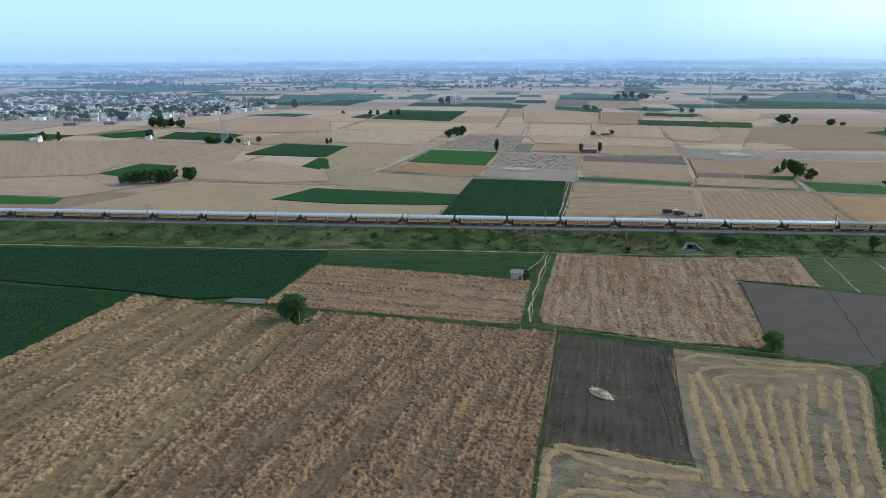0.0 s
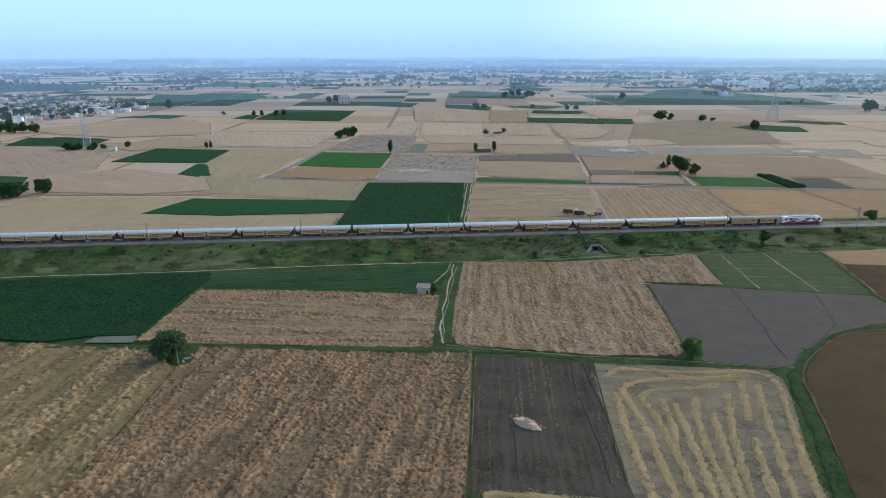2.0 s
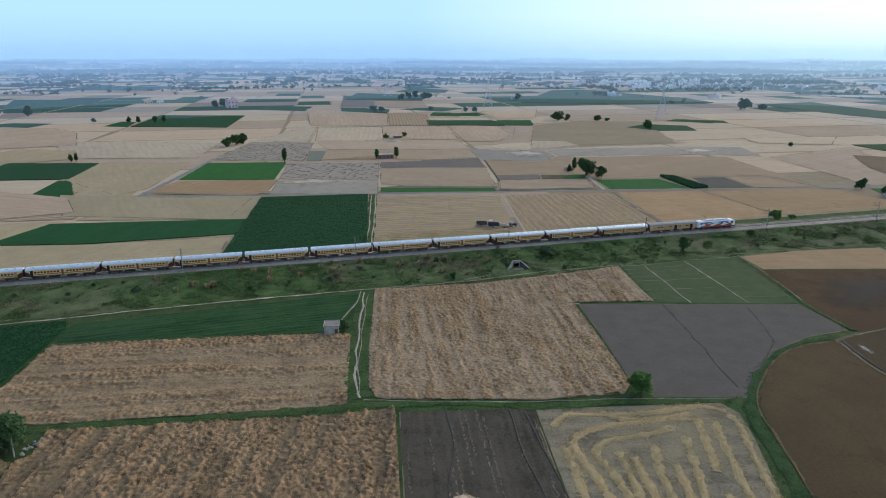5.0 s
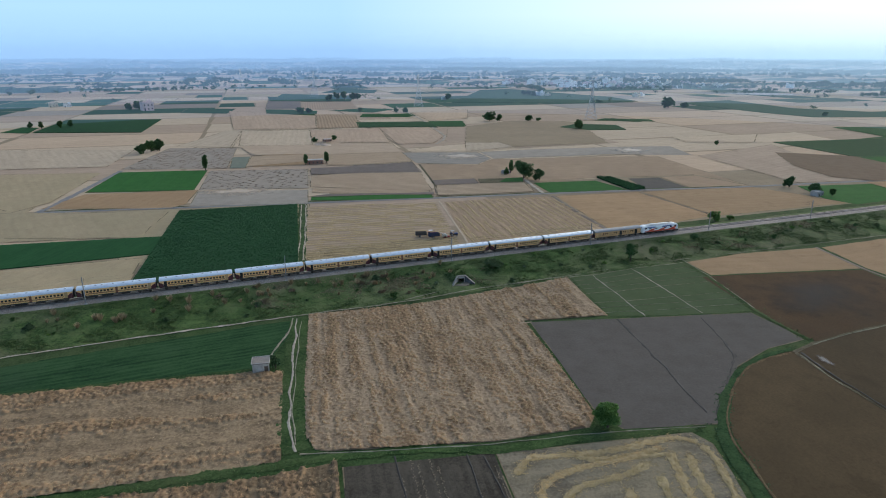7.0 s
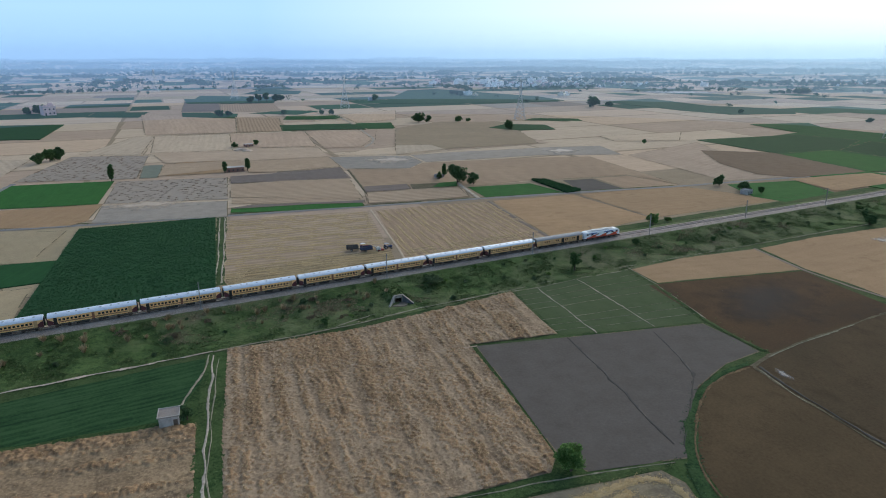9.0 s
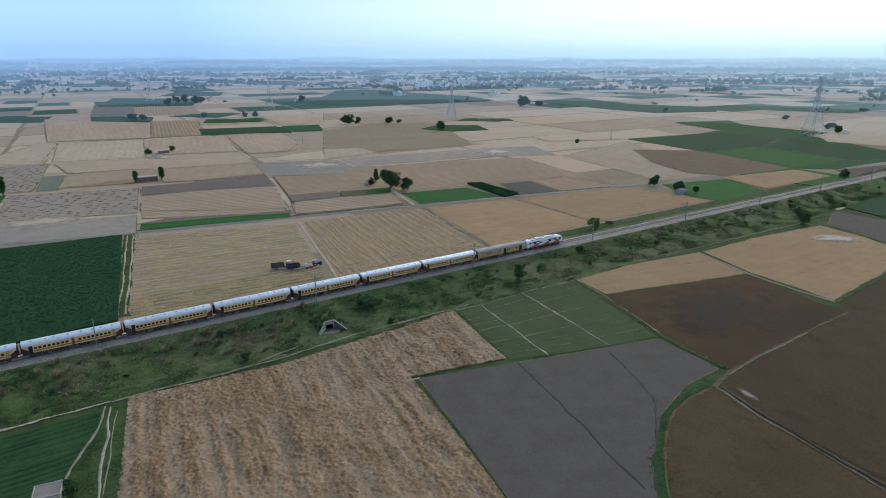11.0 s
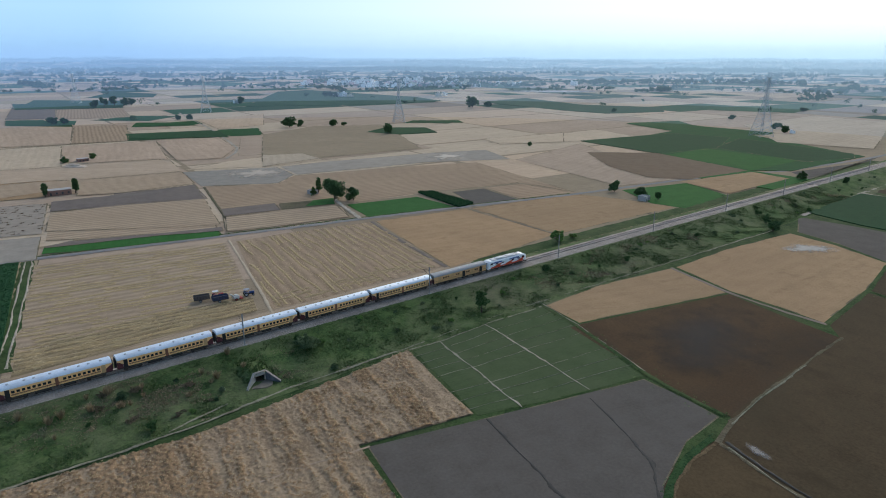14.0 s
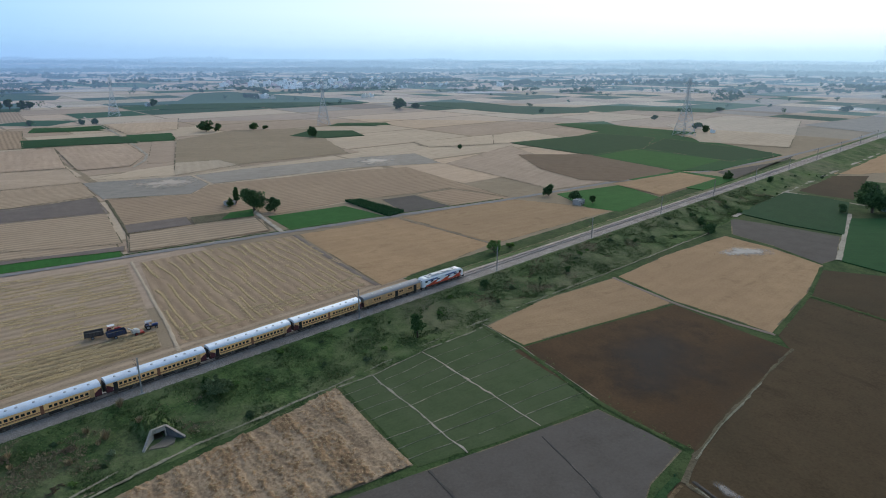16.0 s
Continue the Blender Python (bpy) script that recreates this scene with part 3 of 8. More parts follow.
def swath_track(points, gen, parent, width=0.85, height=0.1):
    """One mound of straw along a bending line, with loose stalks."""
    pts = np.asarray(points, float)
    legs = np.r_[0, np.cumsum(np.hypot(*np.diff(pts, axis=0).T))]
    n = max(4, int(legs[-1] / 0.7))
    s = np.linspace(0, legs[-1], n)
    line = np.c_[np.interp(s, legs, pts[:, 0]), np.interp(s, legs, pts[:, 1])]
    for _ in range(8):
        line[1:-1] = 0.25 * line[:-2] + 0.5 * line[1:-1] + 0.25 * line[2:]
    line += 0.3 * (np.c_[lattice_noise(s, 0 * s, 3.0, int(legs[-1] * 10)), lattice_noise(s, 0 * s + 9, 3.0, int(legs[-1] * 10))] - 0.5)
    d = np.gradient(line, axis=0)
    d /= np.linalg.norm(d, axis=1, keepdims=True)
    side = np.c_[-d[:, 1], d[:, 0]]
    w, h = width * gen.uniform(0.5, 1.3, n), height * gen.uniform(0.4, 1.2, n)
    v = np.stack([np.c_[line + side * (k * w + gen.normal(size=n) * 0.06)[:, None], 0.09 + h * up] for k, up in ((-1, 0.02), (-0.5, 0.7), (0, 1), (0.5, 0.7), (1, 0.02))], 1).reshape(-1, 3)
    i = np.arange(n - 1) * 5
    f = np.concatenate([np.c_[i + k, i + 5 + k, i + 6 + k, i + 1 + k] for k in range(4)])
    tagged(part("straw_swath", mesh_of("straw_swath", v, f, STRAW_BED), None, parent), kind="stuff")
    at = np.repeat(line, 12, 0) + gen.normal(size=(12 * n, 2)) * width * 0.75
    v, f = tufts(np.c_[at, np.full(len(at), 0.1 + 0.5 * height)], 0.07, 0.16, 5, gen, 0.4, 5.0)
    tagged(part("loose_straw", mesh_of("loose_straw", v, f, STRAW_YELLOW), None, parent), kind="stuff")


STRAW_BED = plain("straw_bed", (0.45, 0.34, 0.18), 0.95, vary=0.25, scale=1.2, dirt=(0.3, 0.23, 0.14), dirty=0.5)


def ribbon(name, points, width, z, material, label, category="path", jitter=0.15, step=2.5):
    """A strip along a line on the ground: bank, path or lane; thin ones are ragged and broken."""
    FIELD_SEED[0] += 1
    gen = np.random.default_rng(FIELD_SEED[0])
    thin = width < 0.9
    jitter = 0.04 if width > 5 else jitter
    step = 0.7 if thin else step
    pts = np.asarray(points, float)
    legs = np.r_[0, np.cumsum(np.hypot(*np.diff(pts, axis=0).T))]
    n = max(3, int(legs[-1] / step))
    s = np.linspace(0, legs[-1], n)
    # round the corners a little
    line = np.c_[np.interp(s, legs, pts[:, 0]), np.interp(s, legs, pts[:, 1])]
    for _ in range(10 if thin else 3):
        line[1:-1] = 0.25 * line[:-2] + 0.5 * line[1:-1] + 0.25 * line[2:]
    if thin:
        line = line + 0.5 * (np.c_[lattice_noise(s, 0 * s, 6.0, FIELD_SEED[0]), lattice_noise(s, 0 * s, 6.0, FIELD_SEED[0] + 1)] - 0.5)
    d = np.gradient(line, axis=0)
    d /= np.linalg.norm(d, axis=1, keepdims=True)
    side = np.c_[-d[:, 1], d[:, 0]]
    wl, wr = (width / 2 * (1 + jitter * gen.normal(size=(n, 1))) for _ in range(2))
    if thin:
        wl, wr = (w * np.clip(2.2 * lattice_noise(s, 0 * s, 2.2, FIELD_SEED[0] + k) * lattice_noise(s, 0 * s + 5, 11.0, FIELD_SEED[0] + k) + 0.25, 0.2 if category in ("ridge", "ditch") else 0.55, 1.7)[:, None] for k, w in ((2, wl), (3, wr)))
    v = np.concatenate([np.c_[line + side * wl, np.full(n, z)], np.c_[line + side * wl * 0.4, np.full(n, z + 0.05)],
                        np.c_[line - side * wr * 0.4, np.full(n, z + 0.05)], np.c_[line - side * wr, np.full(n, z)]])
    i = np.arange(n - 1)
    if category in ("ridge", "ditch", "furrow"):
        i = i[lattice_noise(s, 0 * s + 2, 2.6, FIELD_SEED[0] + 4)[:-1] > 0.2]
    f = np.concatenate([np.c_[i + k * n, i + (k + 1) * n, i + 1 + (k + 1) * n, i + 1 + k * n] for k in range(3)])
    ob = part(name, mesh_of(name, v, f, material), None)
    return tagged(ob, label, category, kind="structure"), line


def dusty_patch(x, y, rx, ry, turn, z, colour, label, strength=0.85):
    """A bare pale patch with a soft ragged edge."""
    m, t, p = nodes_of("bare_patch")
    where = place(t)
    d = t.nodes.new("ShaderNodeVectorMath")
    d.operation = "LENGTH"
    t.links.new(place(t, (1 / rx, 1 / ry, 0)), d.inputs[0])
    ragged = maths(t, "ADD", d.outputs["Value"], maths(t, "MULTIPLY", maths(t, "SUBTRACT", grain(t, where, max(0.09, 1.3 / rx), 8, 0.7), 0.5), 2.6))
    fade = node(t, "ShaderNodeMapRange", From_Min=0.25, From_Max=0.9, To_Min=strength, To_Max=0.0)
    t.links.new(ragged, fade.inputs["Value"])
    t.links.new(fade.outputs["Result"], p.inputs["Alpha"])
    t.links.new(ramp(t, grain(t, where, 1.2, 5), [(0.3, tuple(c * 0.85 for c in colour)), (0.7, colour)]), p.inputs["Base Color"])
    p.inputs["Roughness"].default_value = 0.95
    a = np.linspace(0, 2 * np.pi, 28, endpoint=False)
    v = np.r_[[(0, 0, 0)], np.c_[1.25 * rx * np.cos(a), 1.25 * ry * np.sin(a), 0 * a]]
    f = np.c_[np.zeros(28, int), 1 + np.arange(28), 1 + (np.arange(28) + 1) % 28]
    ob = part("bare_patch", mesh_of("bare_patch", v, f, m), None)
    ob.matrix_basis = pose(x, y, z, 0, 0, turn)
    tagged(ob, label, "bare patch", kind="structure")


def grassy(ob, line, width, gen, dense=1.2, height=0.22, mat=None):
    pts = line[gen.integers(0, len(line), int(dense * len(line) * 2.5 * width))] + gen.normal(size=(int(dense * len(line) * 2.5 * width), 2)) * [1.3, width * 0.28]
    blades_on("grass", ob, pts, 0.08, height * 0.6, 0.22, 5, mat or GRASS, gen, 0.4, 3.2)


# ---- the fields ----
for x0, x1, y0, y1, kind in ((-340, 22, -270, -26, "bund"), (22, 34, -270, -95, "bund"), (34, 420, -270, -95, "brown_l"), (22, 420, -95, -26, "bund")):
    verge = mesh_of("grass_margin", [(x0, y0, 0.012), (x1, y0, 0.012), (x1, y1, 0.012), (x0, y1, 0.012)], [(0, 1, 2, 3)], soil(kind, 30))
    tagged(new("grass_margin", verge), "rough grass and bare soil between the fields", "margin", kind="structure")
field("stubble_field", "olive", [(-105.6, 40.9), (-41.8, 32.1), (-25.4, 119.5), (-130.0, 146.4)], 166, 0.033, "pale stubble beside a dark green crop")
field("crop_field", "crop_d", [(-255.7, -69.5), (-220.8, -74.9), (-189.9, -79.0), (-168.1, -84.2), (-157.6, -81.7), (-144.4, -81.8), (-137.1, -37.3), (-138.6, -31.5), (-270.6, -35.3), (-285.6, -34.7)], 2, 0.036, "dense dark green standing crop beside the railway bank", raised=0.9)
field("crop_field", "crop_d", [(-198.2, -136.3), (-196.3, -127.9), (-188.5, -81.0), (-218.6, -78.0), (-237.8, -76.1), (-251.0, -74.9)], 174, 0.039, "dark green standing crop with a ragged edge", raised=0.9)
field("crop_field", "crop_h", [(-138.3, -42.2), (-136.8, -46.2), (-94.3, -52.1), (-67.7, -56.2), (-62.7, -51.1), (-57.7, -40.6), (-54.9, -29.4), (-68.2, -29.6), (-136.3, -33.6)], 3, 0.042, "low green crop in fine rows beside a brick hut")
field("wheat_field", "wheat_r", [(-144.3, -85.7), (-97.6, -92.5), (-66.3, -96.1), (-61.3, -60.2), (-67.8, -57.8), (-137.8, -47.8)], 172, 0.045, "lodged ripe wheat in rough rows between grass banks")
field("wheat_field", "wheat_l", [(-195.8, -128.5), (-199.0, -144.7), (-156.5, -191.0), (-143.0, -189.9), (-139.1, -174.7), (-136.0, -159.3), (-132.7, -139.0), (-128.9, -101.5), (-137.7, -91.8), (-166.3, -84.8), (-187.3, -81.9)], 79, 0.048, "pale ripe wheat in combed rows")
field("wheat_field", "wheat", [(-128.4, -101.5), (-132.3, -138.9), (-135.7, -159.3), (-138.7, -174.7), (-142.6, -189.9), (-69.1, -184.1), (-66.9, -169.1), (-64.8, -153.9), (-61.2, -131.8), (-56.4, -99.6), (-67.5, -99.7), (-101.7, -94.7), (-125.6, -91.0), (-125.7, -98.9)], 76, 0.051, "brown ripe wheat with heavy rows beside a ploughed plot")
field("ploughed_field", "plough", [(-60.7, -131.8), (-64.0, -152.5), (-48.9, -155.0), (-36.0, -157.3), (-36.1, -152.8), (-32.9, -134.5), (-27.8, -107.6), (-55.9, -101.5)], 82, 0.054, "dark ploughed plot with a heap of straw on it")
field("straw_field", "straw", [(-66.1, -169.0), (-69.1, -184.1), (-37.4, -181.6), (-36.1, -166.7), (-36.2, -159.2), (-49.2, -156.6), (-63.8, -154.1)], 170, 0.057, "cut straw lying in swaths on grey soil")
field("straw_field", "straw", [(-27.5, -107.9), (-32.6, -134.6), (-35.8, -152.9), (-36.8, -167.7), (-7.8, -165.2), (-0.8, -151.5), (10.5, -128.2), (13.8, -120.0), (12.6, -115.3), (-8.7, -111.2)], 169, 0.060, "cut straw lying in pale swaths on grey soil")
field("wheat_field", "wheat_m", [(-57.7, -67.8), (-60.8, -89.6), (-59.8, -94.2), (-57.5, -95.8), (-45.0, -99.4), (-25.6, -104.3), (-5.7, -106.6), (-1.9, -103.0), (3.0, -78.6), (7.2, -53.6), (32.1, -58.7), (34.6, -44.1), (38.6, -25.5), (23.6, -27.4), (6.6, -28.5), (-17.1, -30.4), (-50.0, -26.9)], 81, 0.063, "ripe stubble field with faint rows beside the railway bank")
field("green_field", "grid_g", [(32.2, -59.6), (51.6, -65.6), (74.5, -71.1), (84.0, -41.8), (89.0, -25.6), (66.3, -24.7), (39.2, -26.7)], 167, 0.066, "short green crop divided by pale irrigation ridges")
field("grey_field", "grey", [(3.7, -78.9), (-1.6, -103.4), (0.2, -109.5), (9.2, -112.0), (19.6, -115.0), (31.9, -104.4), (42.9, -96.9), (58.1, -92.0), (71.7, -91.3), (72.8, -82.3), (73.1, -71.9), (31.2, -61.0), (8.3, -54.9)], 164, 0.069, "smooth grey tilled field with two faint furrows")
field("brown_field", "brown_g", [(24.8, -109.6), (19.1, -120.2), (13.1, -133.7), (8.4, -145.0), (3.1, -155.8), (-3.6, -171.5), (2.0, -190.0), (52.0, -185.0), (55.0, -138.0), (58.0, -117.0), (60.0, -106.9), (62.5, -95.8), (56.1, -94.6), (48.8, -95.8), (43.0, -98.1), (37.3, -102.0)], 83, 0.072, "brown tilled field with a rounded corner")
field("brown_field", "brown", [(78.8, -56.2), (75.8, -70.4), (73.8, -82.1), (73.6, -93.0), (97.3, -91.9), (133.8, -91.1), (137.1, -73.8), (141.5, -55.9), (111.3, -48.2), (86.0, -42.1), (82.1, -41.9)], 76, 0.075, "dark brown tilled field bounded by a pale ditch")
field("wheat_field", "ripe", [(86.6, -41.3), (112.3, -47.5), (141.8, -54.8), (150.2, -30.0), (115.9, -25.2), (88.8, -26.3)], 166, 0.078, "smooth standing ripe wheat beside the railway bank")
field("wheat_field", "ripe", [(144.2, -54.6), (143.2, -69.7), (141.1, -84.0), (181.2, -81.0), (216.1, -76.1), (226.3, -55.6), (230.7, -34.8), (187.3, -30.3), (152.3, -30.5)], 0, 0.081, "smooth ripe wheat with a bare whitish patch")
field("brown_field", "brown_l", [(96.7, -91.1), (75.0, -92.5), (62.0, -95.5), (63.5, -98.7), (60.4, -111.2), (58.5, -134.2), (60.0, -185.0), (171.3, -160.0), (172.5, -103.8), (177.4, -82.8), (140.7, -85.6), (133.0, -91.5)], 86, 0.084, "broad brown tilled field")
field("stubble_field", "brown_l", [(179.8, -82.4), (176.4, -103.1), (175.7, -122.7), (219.0, -117.7), (218.5, -94.6), (210.2, -76.6)], 115, 0.087, "rough brown stubble field")
field("grey_field", "grey", [(235.5, -35.8), (229.6, -54.5), (218.0, -75.2), (227.9, -77.4), (264.4, -69.7), (265.0, -47.3), (263.2, -24.3)], 95, 0.090, "grey fallow field beside a green crop")
field("green_field", "crop_d", [(269.0, -48.4), (268.4, -69.9), (341.1, -54.3), (346.3, -38.3), (344.2, -21.9), (275.8, -22.5)], 0, 0.093, "dark green crop beside a farm track", raised=0.5)
field("green_field", "crop_m", [(226.4, -79.6), (222.7, -93.7), (225.7, -117.0), (328.1, -105.3), (314.8, -75.3), (302.8, -63.8)], 136, 0.096, "green crop beside the farm", raised=0.4)
field("brown_field", "brown_l", [(351.3, -37.0), (352.0, -53.5), (440.6, -41.4), (419.9, -21.8), (358.1, -22.2)], 0, 0.099, "brown tilled strip")
field("stubble_field", "ripe", [(445.0, -37.3), (462.8, -45.5), (445.5, -91.9), (962.7, -32.8), (574.1, -23.2), (427.8, -20.9)], 179, 0.102, "pale ripe field beyond the farm")
field("crop_field", "crop_d", [(-101.4, 17.6), (-45.8, 21.2), (-31.8, 119.2), (-88.0, 125.1)], 174, 0.105, "dense dark green standing crop", raised=0.9)
field("stubble_field", "stub", [(-45.0, 19.2), (-16.6, 20.1), (19.0, 23.5), (36.8, 99.7), (-0.3, 108.9), (-28.6, 112.3)], 173, 0.108, "harvested pale field with faint combine tracks")
field("stubble_field", "rail_stub", [(-43.0, 19.5), (18.5, 23.0), (21.5, 34.0), (-4.0, 39.0), (-24.0, 35.0), (-40.5, 34.0)], 1, 0.1095, "trampled brown stubble with clumps of straw beside the railway")
field("stubble_field", "stubrow", [(21.6, 21.5), (39.5, 20.0), (52.7, 21.3), (87.5, 22.2), (94.1, 51.0), (99.9, 91.2), (68.1, 97.0), (40.5, 98.3)], 80, 0.111, "harvested field with rows of straw")
field("wheat_field", "ripe", [(88.3, 19.1), (123.6, 21.6), (150.7, 26.0), (151.7, 84.4), (102.6, 91.0)], 172, 0.114, "standing ripe wheat")
field("wheat_field", "ripe", [(152.0, 24.7), (174.4, 24.4), (235.2, 22.9), (231.6, 46.9), (221.1, 73.6), (193.3, 78.3), (153.7, 83.9)], 172, 0.117, "standing ripe wheat")
field("green_field", "grass_b", [(103.8, 97.4), (125.6, 95.0), (149.5, 87.9), (149.1, 108.8), (148.2, 121.5), (109.1, 128.3)], 170, 0.120, "bright green fodder plot")
field("green_field", "crop_d", [(150.2, 88.8), (161.1, 90.8), (161.5, 125.0), (154.8, 129.6)], 89, 0.123, "tall green hedge-like crop strip", raised=1.4)
field("grey_field", "grey", [(160.8, 89.5), (186.3, 83.3), (191.1, 116.1), (170.9, 119.8)], 170, 0.126, "grey tilled plot")
field("stubble_field", "stubrow", [(187.6, 83.8), (224.4, 76.3), (217.5, 114.1), (192.8, 116.5)], 168, 0.129, "harvested pale plot")
field("stubble_field", "stubrow", [(54.4, 155.3), (99.9, 140.2), (108.3, 129.0), (157.3, 129.0), (194.1, 119.3), (219.8, 116.4), (224.4, 78.3), (248.6, 187.9), (203.5, 203.4), (123.8, 219.4), (104.8, 200.6), (67.6, 218.6)], 172, 0.132, "harvested field with straw rows")
field("stubble_field", "stub", [(42.0, 114.0), (71.7, 104.5), (97.8, 105.7), (105.2, 126.1), (70.2, 145.5), (53.8, 151.9)], 159, 0.135, "harvested plot")
field("grey_field", "grey_l", [(66.8, 221.2), (105.4, 202.0), (125.3, 222.6), (128.7, 254.9), (72.1, 275.7)], 160, 0.138, "pale grey dusty fallow with a whitish patch")
field("grey_field", "grey_l", [(218.0, 210.7), (277.7, 183.5), (295.3, 230.7), (252.6, 243.2), (163.7, 256.0), (130.8, 255.6), (127.2, 220.8)], 164, 0.141, "pale grey dusty fallow")
field("stubble_field", "pale", [(131.3, 260.6), (164.2, 264.7), (170.2, 306.1), (115.1, 302.0), (75.3, 282.4)], 26, 0.144, "pale stubble field")
field("stubble_field", "stub_b", [(116.3, 326.0), (139.0, 354.1), (161.5, 448.7), (80.3, 335.0)], 54, 0.147, "brown stubble field")
field("stubble_field", "stub_b", [(127.1, 322.4), (172.8, 307.2), (168.0, 264.2), (268.7, 264.1), (286.2, 400.5), (176.9, 444.9)], 158, 0.150, "brown stubble field")
field("brown_field", "fallow", [(15.9, 195.0), (57.6, 187.0), (65.3, 224.5), (24.5, 240.1)], 159, 0.153, "dark fallow strip")
field("stubble_field", "stub", [(-11.2, 140.3), (42.0, 120.1), (56.8, 184.6), (-2.6, 206.2)], 168, 0.156, "harvested field")
field("green_field", "grass_b", [(-13.6, 122.3), (17.7, 114.9), (39.8, 111.2), (40.4, 116.6), (20.5, 125.9), (-11.7, 136.5)], 162, 0.159, "narrow green strip beside the lane")
field("green_field", "grass_b", [(233.5, 34.7), (237.1, 17.9), (282.7, 20.6), (297.6, 53.7), (249.2, 64.7)], 167, 0.162, "bright green fodder field by a pump house")
field("wheat_field", "ripe", [(285.8, 21.5), (361.7, 25.4), (362.7, 49.5), (300.8, 57.9)], 172, 0.165, "ripe wheat plot")
field("green_field", "crop_m", [(386.4, 128.7), (360.6, 60.3), (388.1, 34.2), (496.8, 28.8), (561.1, 144.9), (585.3, 220.1), (469.3, 205.9), (397.4, 217.8)], 171, 0.168, "broad green crop beneath a steel pylon", raised=0.3)
field("green_field", "grass_b", [(317.6, 11.8), (366.6, 13.5), (368.1, 53.6), (316.5, 71.9)], 160, 0.171, "bright green strip at the edge of a broad crop", raised=0.4)
field("brown_field", "brown_l", [(319.7, 108.2), (303.0, 60.7), (364.7, 50.5), (358.0, 59.8), (382.7, 128.3), (346.0, 166.8)], 134, 0.174, "brown tilled field")
field("grey_field", "grey", [(365.2, 14.2), (524.5, 23.5), (467.9, 17.9), (383.7, 32.4)], 170, 0.177, "grey waste strip beside the line")
field("green_field", "crop_m", [(547.6, 217.7), (595.8, 226.2), (632.5, 269.8), (560.9, 291.2)], 163, 0.180, "green plot")
field("stubble_field", "pale", [(395.3, 219.8), (465.4, 209.6), (483.2, 270.3), (327.8, 262.9)], 3, 0.183, "pale stubble")
field("stubble_field", "stub_b", [(258.2, 73.1), (302.6, 63.5), (385.6, 208.8), (278.3, 179.5)], 15, 0.186, "brown stubble field")
field("stubble_field", "olive", [(-324.4, 3.9), (-102.1, 18.6), (-99.4, 49.8), (-154.0, 51.5), (-194.4, 59.8), (-180.8, 81.4), (-173.0, 94.9), (-262.1, 101.7), (-276.7, 57.4), (-292.8, 29.9), (-336.4, 17.5)], 60, 0.189, "pale harvested field beside the railway")
field("green_field", "crop_m", [(-154.3, 52.8), (-96.5, 53.6), (-93.2, 78.6), (-139.5, 85.6), (-178.7, 91.3), (-193.5, 59.9)], 65, 0.192, "green crop wedge", raised=0.3)
field("green_field", "grass_b", [(-345.3, 42.0), (-303.8, 42.0), (-307.0, 55.5), (-332.5, 58.3), (-361.2, 61.0)], 175, 0.195, "bright green fodder plot")
field("stubble_field", "olive", [(-102.0, 81.7), (-94.2, 124.7), (-154.1, 134.9), (-170.0, 95.1)], 68, 0.198, "pale harvested field")
field("stubble_field", "stub_b", [(-362.4, 62.4), (-308.0, 58.4), (-266.4, 106.9), (-291.8, 82.6), (-374.6, 145.9), (-433.8, 147.2)], 179, 0.201, "brown stubble field")
field("stubble_field", "stub", [(-171.5, 98.4), (-162.1, 147.1), (-210.0, 153.1), (-264.1, 184.1), (-262.9, 107.1)], 150, 0.204, "harvested field")
field("stubble_field", "stub_b", [(-439.5, 154.0), (-340.2, 136.7), (-288.3, 150.9), (-268.4, 189.1), (-287.4, 258.6), (-404.5, 306.9), (-535.5, 268.1)], 16, 0.207, "brown stubble field")
field("green_field", "crop_m", [(-312.1, 119.6), (-287.3, 133.3), (-298.4, 164.5), (-328.9, 172.7), (-335.5, 130.5)], 81, 0.210, "green plot beside a clump of trees")
field("crop_field", "crop_d", [(-203.5, 209.3), (-200.5, 270.1), (-262.0, 285.6), (-271.2, 220.3)], 82, 0.213, "dark green crop", raised=0.6)
field("green_field", "crop_m", [(-187.9, 152.1), (-184.9, 199.1), (-208.3, 206.2), (-209.9, 155.4)], 88, 0.216, "green plot")
field("wheat_field", "olive", [(-185.0, 150.1), (-157.2, 145.2), (-147.4, 239.2), (-198.0, 263.2), (-201.4, 206.5)], 86, 0.219, "greenish ripening wheat")
field("wheat_field", "ripe", [(-92.8, 133.0), (-85.0, 140.8), (-78.7, 176.5), (-137.4, 185.6), (-152.5, 154.3)], 64, 0.222, "ripe wheat plot beside the lane")
field("green_field", "grass_b", [(-109.0, 183.0), (-81.1, 177.4), (-72.6, 243.5), (-126.6, 254.7), (-138.1, 190.7)], 80, 0.225, "bright green crop")
field("ploughed_field", "tuft", [(-60.3, 245.9), (-47.7, 346.3), (-100.1, 366.0), (-127.0, 266.3)], 75, 0.228, "grey field dotted with heaps of cut crop")
field("ploughed_field", "tuft", [(-78.7, 176.5), (-19.7, 159.4), (-9.2, 224.2), (-71.2, 240.6)], 165, 0.231, "grey field with rows of cut heaps")
field("grey_field", "grey_l", [(-83.6, 134.8), (-26.1, 119.9), (-20.5, 154.6), (-79.4, 171.8)], 164, 0.234, "grey fallow field with a pale patch")
field("grey_field", "grey_g", [(-48.0, 243.7), (-41.4, 294.9), (-54.0, 296.7), (-58.9, 245.4)], 85, 0.237, "green-grey plot")
